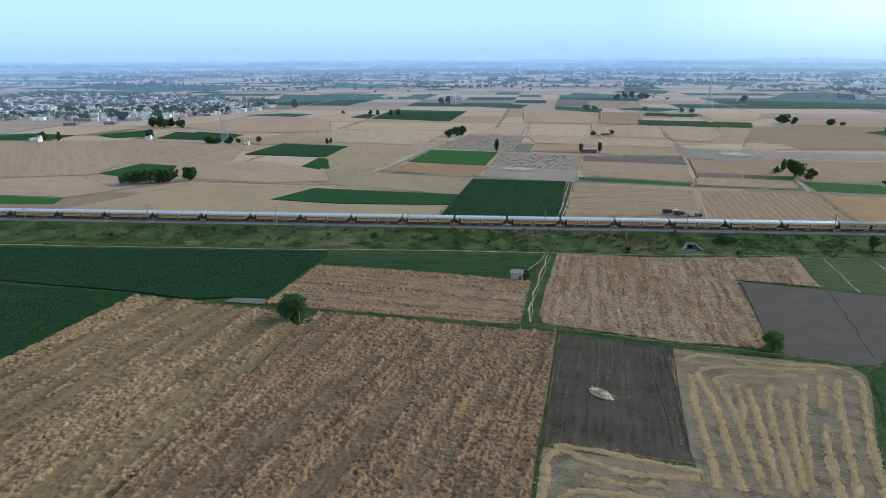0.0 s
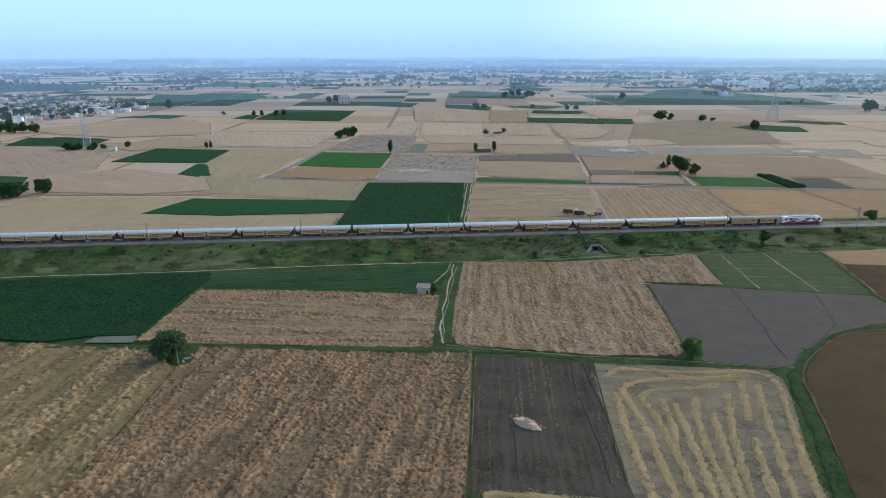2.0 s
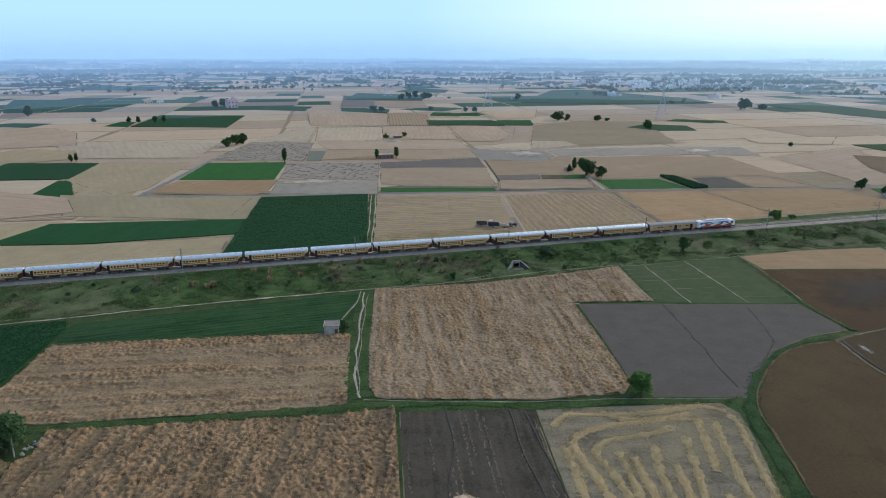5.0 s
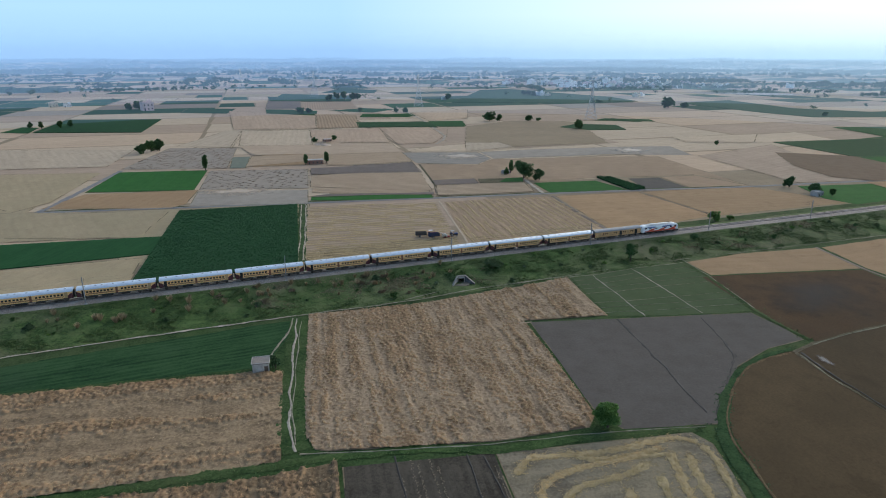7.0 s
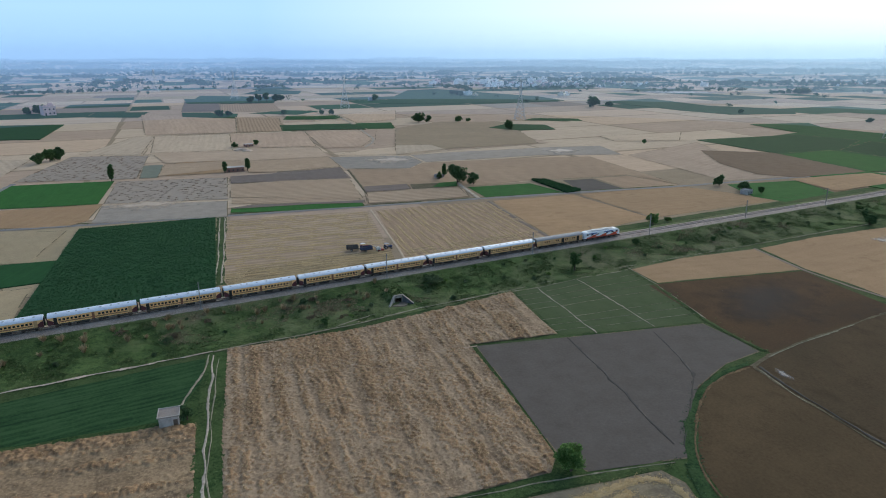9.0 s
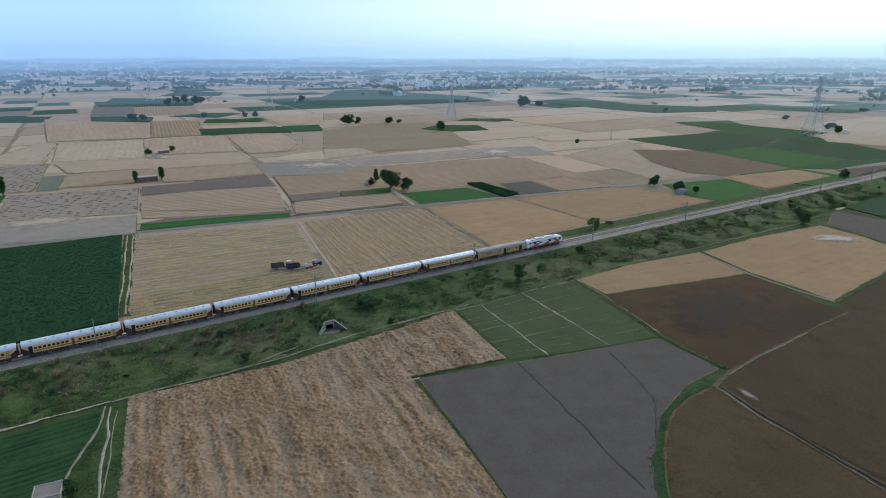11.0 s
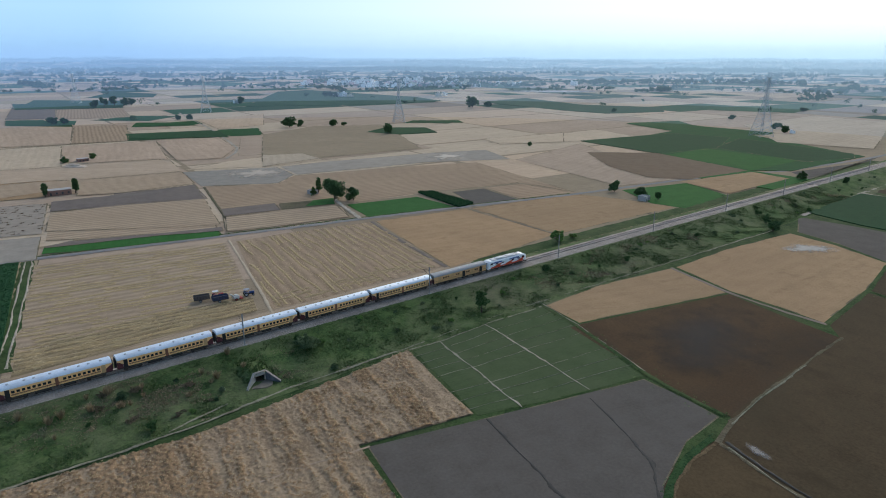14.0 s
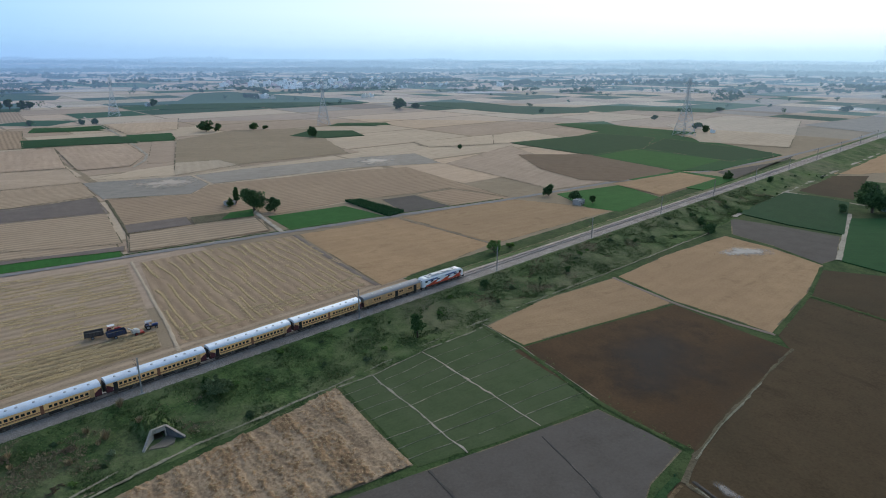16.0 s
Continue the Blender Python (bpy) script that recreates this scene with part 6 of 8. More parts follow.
IRON = plain("bogie_iron", (0.07, 0.055, 0.045), 0.7, 0.2)
VENT = plain("roof_vent_grey", (0.42, 0.45, 0.48), 0.5, 0.2)
WHITE = plain("loco_white", (0.86, 0.86, 0.86), 0.4, vary=0.04, dirty=0.2)
RED = plain("loco_red", (0.6, 0.07, 0.025), 0.4)
BLUE = plain("loco_blue", (0.03, 0.07, 0.25), 0.4)
SKIN = [(-1.62, 1.15), (-1.62, 2.95), (-1.56, 3.2), (-1.4, 3.32), (1.4, 3.32), (1.56, 3.2), (1.62, 2.95), (1.62, 1.15)]
ROOF_LINE = [(-1.6, 3.06), (-1.57, 3.26), (-1.38, 3.5), (-0.9, 3.74), (0, 3.86), (0.9, 3.74), (1.38, 3.5), (1.57, 3.26), (1.6, 3.06)]


def bogie(thing, x, wheel_gap=2.9):
    frame_ob = part("bogie", boxes((x - 1.9, -1.25, 0.45, x + 1.9, -1.05, 0.75), (x - 1.9, 1.05, 0.45, x + 1.9, 1.25, 0.75), (x - 0.3, -1.1, 0.45, x + 0.3, 1.1, 0.8)), IRON, thing)
    for dx in (-wheel_gap / 2, wheel_gap / 2):
        for y in (-0.84, 0.84):
            bm = bmesh.new()
            rod(bm, (x + dx, y - 0.07, 0.457), (x + dx, y + 0.07, 0.457), 0.457, sides=16)
            rod(bm, (x + dx, y - 0.16, 0.457), (x + dx, y + 0.16, 0.457), 0.12, sides=8)
            part("wheel", bm, IRON, frame_ob)


def wagon_shell(thing, half, roof_mat, paint):
    bm = bmesh.new()
    part("body", profile(bm, SKIN, -half, half), paint, thing)
    bm = bmesh.new()
    part("roof", profile(bm, ROOF_LINE, -half - 0.02, half + 0.02), roof_mat, thing)
    part("underframe", boxes((-half, -1.45, 0.95, half, 1.45, 1.2), (-4.2, -1.3, 0.35, -1.2, 1.3, 0.95), (1.0, -1.3, 0.4, 3.4, 1.3, 0.95), (-half - 0.4, -0.25, 0.9, half + 0.4, 0.25, 1.15)), UNDER, thing)
    for x in (-7.4, 7.4):
        bogie(thing, x)
    for end in (-1, 1):
        part("gangway", boxes((end * half - 0.3 * (end < 0), -0.75, 1.15, end * half + 0.3 * (end > 0), 0.75, 3.2), bevel=0.04), UNDER, thing)
        part("end_wall", boxes((end * half - 0.012 * (end < 0), -1.56, 1.17, end * half + 0.012 * (end > 0), 1.56, 2.3)), MAROON, thing)
        part("end_panel", boxes((end * half - 0.01 * (end < 0), -1.54, 2.31, end * half + 0.01 * (end > 0), 1.54, 3.2)), plain("end_grey", (0.3, 0.26, 0.22), 0.7), thing)


def side_box(x0, x1, z0, z1, side, proud=0.012):
    y = 1.62
    return (x0, side * y - (0.02 if side > 0 else proud), z0, x1, side * y + (proud if side > 0 else 0.02), z1)


def coach():
    c = empty("passenger_coach")
    half = 10.65
    wagon_shell(c, half, ROOF, CREAM)
    for side in (-1, 1):
        part("brown_line", boxes(side_box(-8.3, 8.3, 1.64, 1.84, side, 0.008)), BAND, c)
        part("brown_line", boxes(side_box(-8.2, 8.2, 1.52, 1.58, side, 0.008)), BAND, c)
        part("lower_skirt", boxes(side_box(-half, half, 1.12, 1.22, side, 0.01)), UNDER, c)
        # slanted maroon corner panels
        for end in (-1, 1):
            bm = bmesh.new()
            y0, y1 = side * 1.6, side * 1.632
            pts = [(end * half, 1.16), (end * half, 2.75), (end * (half - 0.55), 2.5), (end * (half - 2.5), 1.16)]
            a = [bm.verts.new((x, y0, z)) for x, z in pts]
            b = [bm.verts.new((x, y1, z)) for x, z in pts]
            bm.faces.new(a)
            bm.faces.new(b[::-1])
            for i in range(4):
                bm.faces.new((a[i], a[(i + 1) % 4], b[(i + 1) % 4], b[i]))
            part("corner_panel", bm, MAROON, c)
            part("door", boxes(side_box(end * 8.9 - 0.42, end * 8.9 + 0.42, 1.2, 3.0, side, 0.014)), DOORWAY_SHADE if (end * side) > 0 else TAN, c, "flat dark panel painted as the shade of an open doorway" if (end * side) > 0 else "")
            rail_x = end * 8.9 - 0.55
            bm = bmesh.new()
            part("door_handrail", rod(bm, (rail_x, side * 1.66, 1.4), (rail_x, side * 1.66, 2.5), 0.02, sides=6), VENT, c)
        part("door", boxes(side_box(-0.4, 0.25, 1.2, 3.0, side, 0.014)), DOORWAY_SHADE if side > 0 else BAND, c)
        for k in range(18):
            x = -7.9 + k * 0.93
            if abs(x) < 0.7:
                continue
            part("window", boxes(side_box(x - 0.3, x + 0.3, 2.05, 2.6, side, 0.01)), GLASS, c)
    for x in (-8.6, -5.6, -3.9, -1.0, 1.9, 4.4, 6.3, 8.7):
        bm = bmesh.new()
        for dy in (-0.55,):
            bmesh.ops.create_cone(bm, cap_ends=True, segments=10, radius1=0.3, radius2=0.22, depth=0.16, matrix=Matrix.Translation((x, dy, 3.84)))
        part("roof_vent", bm, VENT, c)
    return c


def luggage_van():
    c = empty("luggage_van")
    half = 10.65
    wagon_shell(c, half, ROOF_GREY, plain("van_tan", (0.66, 0.36, 0.15), 0.5, vary=0.1, scale=1.2, dirt=(0.25, 0.16, 0.09), dirty=0.5))
    for side in (-1, 1):
        part("brown_line", boxes(side_box(-half, half, 1.72, 1.8, side, 0.008)), BAND, c)
        for x in (-8.6, -3.6, 1.2, 4.6, 8.4):
            part("door", boxes(side_box(x - 0.6, x + 0.6, 1.2, 2.95, side, 0.014)), DOORWAY_SHADE if x in (1.2, 8.4) else TAN, c, "flat dark panel painted as the shade of an open doorway" if x in (1.2, 8.4) else "")
        for x in (-6.9, -6.0, -5.1, -1.8, -0.9, 2.5, 3.3, 6.0, 6.8):
            part("window", boxes(side_box(x - 0.28, x + 0.28, 2.1, 2.6, side, 0.01)), GLASS, c)
    for x in (-7, -3.5, 0, 3.5, 7):
        bm = bmesh.new()
        bmesh.ops.create_cone(bm, cap_ends=True, segments=10, radius1=0.3, radius2=0.22, depth=0.16, matrix=Matrix.Translation((x, -0.55, 3.84)))
        part("roof_vent", bm, VENT, c)
    return c


def locomotive():
    c = empty("locomotive")
    half = 8.9
    # body with raked cab fronts
    bm = bmesh.new()
    sect = [(-1.52, 1.0), (-1.52, 3.05), (-1.3, 3.45), (1.3, 3.45), (1.52, 3.05), (1.52, 1.0)]
    rows = [(-half, 0.86, 0.72), (-half + 0.35, 0.98, 0.8), (-half + 1.2, 1, 1), (half - 1.2, 1, 1), (half - 0.35, 0.98, 0.8), (half, 0.86, 0.72)]
    rings = []
    for x, wy, wz in rows:
        rings.append([bm.verts.new((x, y * wy, 1.0 + (z - 1.0) * wz)) for y, z in sect])
    for r0, r1 in zip(rings, rings[1:]):
        for i in range(6):
            bm.faces.new((r0[i], r0[(i + 1) % 6], r1[(i + 1) % 6], r1[i]))
    bm.faces.new(rings[0][::-1])
    bm.faces.new(rings[-1])
    part("body", bm, WHITE, c)
    part("underframe", boxes((-half - 0.1, -1.4, 0.7, half + 0.1, 1.4, 1.0), (-2.2, -1.3, 0.3, 2.2, 1.3, 0.7), (half + 0.05, -1.3, 0.35, half + 0.35, 1.3, 0.9), (-half - 0.35, -1.3, 0.35, -half - 0.05, 1.3, 0.9)), UNDER, c)
    for x in (-5.6, 5.6):
        bogie(c, x, 2.8)
    part("roof_deck", boxes((-6.2, -1.1, 3.4, 6.2, 1.1, 3.62), (-4.2, -0.8, 3.6, -1.2, 0.8, 3.85), (0.4, -0.8, 3.6, 3.4, 0.8, 3.82), bevel=0.03), VENT, c)
    part("roof_band", boxes((-3.5, -1.2, 3.42, 3.5, 1.2, 3.5)), VENT, c)
    for side in (-1, 1):
        y = 1.52
        def sb(x0, x1, z0, z1, proud=0.01):
            return (x0, side * y - (0.02 if side > 0 else proud), z0, x1, side * y + (proud if side > 0 else 0.02), z1)
        part("red_panel", boxes(sb(-7.6, 7.6, 1.02, 1.45)), RED, c)
        for x0 in (-6.2, -1.0, 4.2):
            bm = bmesh.new()
            pts = [(x0 - 0.3, 1.45), (x0 + 2.7, 1.45), (x0 + 3.9, 2.4), (x0 + 2.0, 2.15)]
            a = [bm.verts.new((px, side * 1.515, pz)) for px, pz in pts]
            b = [bm.verts.new((px, side * 1.533, pz)) for px, pz in pts]
            bm.faces.new(a), bm.faces.new(b[::-1])
            for i in range(4):
                bm.faces.new((a[i], a[(i + 1) % 4], b[(i + 1) % 4], b[i]))
            part("red_swoosh", bm, RED, c)
        part("blue_panel", boxes(sb(-6.6, -2.6, 2.56, 2.98)), BLUE, c)
        part("blue_panel", boxes(sb(0.8, 5.4, 2.56, 2.98)), BLUE, c)
        for x in (-5.0, -2.2, 2.4, 5.2):
            part("louvre_window", boxes(sb(x - 0.55, x + 0.55, 2.1, 2.5, 0.014)), GLASS, c)
        for e in (-1, 1):
            part("cab_window", boxes(sb(e * 7.3 - 0.5, e * 7.3 + 0.5, 2.25, 2.85, 0.014)), GLASS, c)
    for e in (-1, 1):
        bm = box(bmesh.new(), -0.03, -1.05, -0.4, 0.03, 1.05, 0.4)
        bmesh.ops.transform(bm, matrix=pose(e * (half - 0.12), 0, 2.62, 0, e * -10), verts=bm.verts)
        part("windscreen", bm, GLASS, c)
        for y in (-0.9, 0.9):
            bm = bmesh.new()
            part("headlight", rod(bm, (e * (half - 0.05), y, 1.5), (e * (half + 0.03), y, 1.5), 0.14, sides=10), VENT, c)
        # folded or raised pantograph
        bm = bmesh.new()
        px = e * 5.0
        for y in (-0.5, 0.5):
            rod(bm, (px - 0.7, y, 3.62), (px + 0.7, y * 0.9, 3.62 + (0.95 if e < 0 else 0.2)), 0.03, sides=5)
            rod(bm, (px + 0.7, y * 0.9, 3.62 + (0.95 if e < 0 else 0.2)), (px - 0.5, y * 0.9, 3.62 + (1.7 if e < 0 else 0.35)), 0.025, sides=5)
        rod(bm, (px - 0.5, -0.9, 3.62 + (1.7 if e < 0 else 0.35)), (px - 0.5, 0.9, 3.62 + (1.7 if e < 0 else 0.35)), 0.04, sides=5)
        part("pantograph", bm, IRON, c)
    return c


FRONT = 106.0
loco = locomotive()
loco.matrix_basis = pose(FRONT - 9.4, 0, RAIL)
tagged(loco, "white electric locomotive with red and blue panels on the track", "locomotive")
van = luggage_van()
van.matrix_basis = pose(FRONT - 18.8 - 11.15, 0, RAIL)
tagged(van, "tan luggage van with a dull grey roof behind the locomotive", "railway van")
first = coach()
tagged(first, "cream railway coach with silver roof and maroon ends", "railway coach", "coaches of the train")
first.matrix_basis = pose(FRONT - 18.8 - 22.3 - 11.15, 0, RAIL)
for k in range(1, 19):
    copy_thing(first, pose(FRONT - 18.8 - 22.3 - 11.15 - 22.3 * k, 0, RAIL))


# ---- overhead line ----
CONCRETE = plain("mast_grey", (0.36, 0.35, 0.34), 0.8, vary=0.15)


def line_mast():
    c = empty("line_mast")
    bm = bmesh.new()
    box(bm, -0.12, -0.025, 0, 0.12, 0.025, 8.4)
    box(bm, -0.12, -0.12, 0, -0.085, 0.12, 8.4)
    box(bm, 0.085, -0.12, 0, 0.12, 0.12, 8.4)
    part("mast", bm, CONCRETE, c)
    part("footing", boxes((-0.5, -0.5, -0.5, 0.5, 0.5, 0.18), bevel=0.04), plain("footing_concrete", (0.42, 0.4, 0.37), 0.9), c)
    bm = bmesh.new()
    rod(bm, (0, 0.1, 7.4), (0, 3.3, 6.9), 0.035, sides=6)
    rod(bm, (0, 0.1, 5.9), (0, 2.9, 6.9), 0.035, sides=6)
    rod(bm, (0, 0.6, 6.1), (0, 3.4, 5.75), 0.025, sides=6)
    part("bracket", bm, IRON, c)
    bm = bmesh.new()
    rod(bm, (0, 0.15, 7.39), (0, 0.55, 7.33), 0.09, sides=8)
    rod(bm, (0, 0.15, 5.92), (0, 0.5, 6.05), 0.09, sides=8)
    part("insulator", bm, plain("brown_porcelain", (0.1, 0.04, 0.03), 0.3), c)
    return c


mast = tagged(line_mast(), "slender grey steel mast of the railway overhead line", "mast", "overhead line masts")
MAST_X = [4.5 + 57.6 * k for k in range(-5, 12)]
mast.matrix_basis = pose(MAST_X[0], -3.55, 3.25)
for x in MAST_X[1:]:
    copy_thing(mast, pose(x, -3.55, 3.25))
wire_mat = plain("copper_wire", (0.12, 0.09, 0.07), 0.5, 0.5)
wires = empty("overhead_wires")
for z0, sag in ((5.75, 0.05), (6.95, 0.7)):
    bm = bmesh.new()
    for a, b in zip(MAST_X, MAST_X[1:]):
        for q in range(6):
            u, v = q / 6, (q + 1) / 6
            rod(bm, (a + (b - a) * u, -0.2, 3.25 + z0 - sag * 4 * u * (1 - u)), (a + (b - a) * v, -0.2, 3.25 + z0 - sag * 4 * v * (1 - v)), 0.008, sides=3)
    part("wire", bm, wire_mat, wires)
tagged(wires, "thin dark overhead wires along the railway", "wires")


# ---- culvert under the bank ----
def culvert():
    c = empty("culvert")
    stone = plain("culvert_concrete", (0.36, 0.32, 0.27), 0.9, vary=0.2, scale=0.8, dirt=(0.16, 0.14, 0.12), dirty=0.45)
    dark = plain("tarred_wing", (0.07, 0.075, 0.09), 0.85, vary=0.35, scale=1.2, dirt=(0.3, 0.28, 0.26), dirty=0.4)
    # head wall with its opening
    part("head_wall", boxes((-1.3, 0, 0, -1.1, 0.35, 2.7), (1.1, 0, 0, 1.3, 0.35, 2.7), (-1.1, 0, 1.85, 1.1, 0.35, 2.7), bevel=0.02), stone, c)
    part("coping", boxes((-1.42, -0.1, 2.7, 1.42, 0.4, 2.86), bevel=0.02), stone, c)
    # passage walls coloured black, with the shade inside painted in
    part("tunnel", boxes((-1.25, 0.35, 0, -1.1, 5, 1.85), (1.1, 0.35, 0, 1.25, 5, 1.85), (-1.25, 0.35, 1.8, 1.25, 5, 1.95), (-1.1, 4.85, 0, 1.1, 5, 1.8)), UNDER, c)
    for side, foot in ((-1, (-3.9, -2.5)), (1, (3.6, -2.9))):
        along = Vector((foot[0] - side * 1.3, foot[1], 0))
        out = Vector((-along.y, along.x, 0)).normalized() * 0.32 * side
        wing, cap = bmesh.new(), bmesh.new()
        for bm, low, drop, wide in ((wing, None, 0.0, 1.0), (cap, 0.0, 0.14, 1.25)):
            ends = []
            for at, z in ((Vector((side * 1.3, 0, 0)), 2.72), (Vector((foot[0], foot[1], 0)), 0.55)):
                base = 0.0 if low is None else z
                ends.append([bm.verts.new(at + out * w + Vector((0, 0, h))) for w, h in ((1 - wide, base), (wide, base), (wide, z + drop), (1 - wide, z + drop))])
            bm.faces.new(ends[0])
            bm.faces.new(ends[1][::-1])
            for k in range(4):
                bm.faces.new((ends[0][k], ends[1][k], ends[1][(k + 1) % 4], ends[0][(k + 1) % 4]))
            bmesh.ops.recalc_face_normals(bm, faces=bm.faces)
        wall = part("wing_wall", wing, stone if side < 0 else dark, c, "" if side < 0 else "dark stained sloping wing wall")
        part("wing_coping", cap, stone, wall)
    apron = bmesh.new()
    low = [apron.verts.new((x, y, 0.0)) for x, y in ((-1.2, 0.3), (-3.0, -2.3), (-1.6, -2.9), (-0.2, -3.5), (1.4, -3.2), (2.2, -1.9), (1.25, 0.3))]
    lid = [apron.verts.new((v.co.x, v.co.y, 0.5)) for v in low]
    apron.faces.new(lid)
    apron.faces.new(low[::-1])
    for k in range(len(low)):
        apron.faces.new((low[k], low[(k + 1) % len(low)], lid[(k + 1) % len(low)], lid[k]))
    bmesh.ops.recalc_face_normals(apron, faces=apron.faces)
    part("apron", apron, plain("apron_soil", (0.21, 0.175, 0.135), 0.95, vary=0.3, scale=1.4, dirt=(0.1, 0.1, 0.06), dirty=0.4), c)
    return tagged(c, "weathered concrete culvert with sloping wing walls in the bank", "culvert")


small = culvert()
small.matrix_basis = pose(2.05, -18.5, 0.1)


# ---- hut, post, heap ----
def hut():
    c = empty("field_hut")
    brick = plain("hut_plaster", (0.5, 0.46, 0.42), 0.95, vary=0.2, scale=1.5, dirt=(0.16, 0.13, 0.11), dirty=0.5)
    part("wall", boxes((-2.3, -2.0, 0, -2.05, 2.0, 2.9), (2.05, -2.0, 0, 2.3, 2.0, 2.9), (-2.05, 1.75, 0, 2.05, 2.0, 2.9), (-2.05, -2.0, 0, 1.0, -1.75, 2.9), (1.0, -2.0, 2.1, 2.05, -1.75, 2.9), bevel=0.02), brick, c)
    part("roof", boxes((-2.6, -2.3, 2.9, 2.6, 2.3, 3.08), bevel=0.03), plain("hut_roof", (0.27, 0.23, 0.2), 0.95, vary=0.2, scale=0.8, dirty=0.4), c)
    part("door", boxes((1.02, -1.9, 0, 2.02, -1.85, 2.08)), plain("hut_door_wood", (0.12, 0.085, 0.06), 0.8), c)
    part("parapet", boxes((-2.6, -2.3, 3.08, 2.6, -2.15, 3.25), (-2.6, 2.15, 3.08, 2.6, 2.3, 3.25), (-2.6, -2.15, 3.08, -2.45, 2.15, 3.25), (2.45, -2.15, 3.08, 2.6, 2.15, 3.25)), brick, c)
    return tagged(c, "small flat-roofed plastered pump hut at a field corner", "hut")


hut().matrix_basis = pose(-66.2, -57.6, 0.05, 0, 0, -9) @ Matrix.Diagonal((0.82, 0.85, 0.9, 1))


def straw_heap(x, y, size, label):
    gen = np.random.default_rng(int(abs(x * 10)))
    bm = bmesh.new()
    bmesh.ops.create_icosphere(bm, subdivisions=3, radius=1.0)
    for v in bm.verts:
        n = noise.noise(v.co * 2.1 + Vector((x, y, 0))) * 0.35
        v.co = Vector((v.co.x * size * 1.15, v.co.y * size * 0.6, max(-0.05, v.co.z * 0.45 * size * 0.6))) * (1 + n)
    heap = part("straw_heap", bm, plain("heap_straw", (0.68, 0.52, 0.4), 0.95, vary=0.2, scale=1.5, dirt=(0.5, 0.32, 0.2), dirty=0.5))
    heap.matrix_basis = pose(x, y, 0.06, 0, 0, -50)
    p = gen.normal(size=(220, 2)) * [size * 0.5, size * 0.25]
    v, f = tufts(np.c_[p, 0.25 * size * np.exp(-(p ** 2).sum(1) / size ** 2)], 0.14, 0.3, 4, gen, 0.4, 2.5)
    tagged(part("loose_straw", mesh_of("loose_straw", v, f, leafy("heap_blades", (0.52, 0.4, 0.3), (0.66, 0.52, 0.4), (0.74, 0.6, 0.48))), None, heap), kind="stuff")
    tagged(heap, label, "straw heap")


straw_heap(-49.6, -132.9, 2.6, "ragged heap of pale straw on ploughed soil")


# ---- trees ----
BARK = plain("bark", (0.11, 0.085, 0.065), 0.9, vary=0.3, scale=2)
LEAVES = {
    "dark": leafy("dark_leaves", (0.045, 0.095, 0.042), (0.088, 0.165, 0.07), (0.14, 0.23, 0.1)),
    "mid": leafy("green_leaves", (0.045, 0.1, 0.036), (0.092, 0.175, 0.062), (0.14, 0.225, 0.088)),
    "deep": leafy("deep_leaves", (0.03, 0.068, 0.034), (0.06, 0.12, 0.056), (0.1, 0.17, 0.08)),
    "pale": leafy("pale_leaves", (0.13, 0.18, 0.1), (0.24, 0.31, 0.18), (0.34, 0.4, 0.26)),
    "dry": leafy("dry_twigs", (0.19, 0.145, 0.1), (0.29, 0.225, 0.16), (0.37, 0.29, 0.21)),
    "feather": leafy("feathery_leaves", (0.075, 0.12, 0.062), (0.13, 0.195, 0.1), (0.19, 0.255, 0.14)),
    "light": leafy("fresh_leaves", (0.1, 0.19, 0.045), (0.2, 0.34, 0.1), (0.28, 0.42, 0.15)),
}


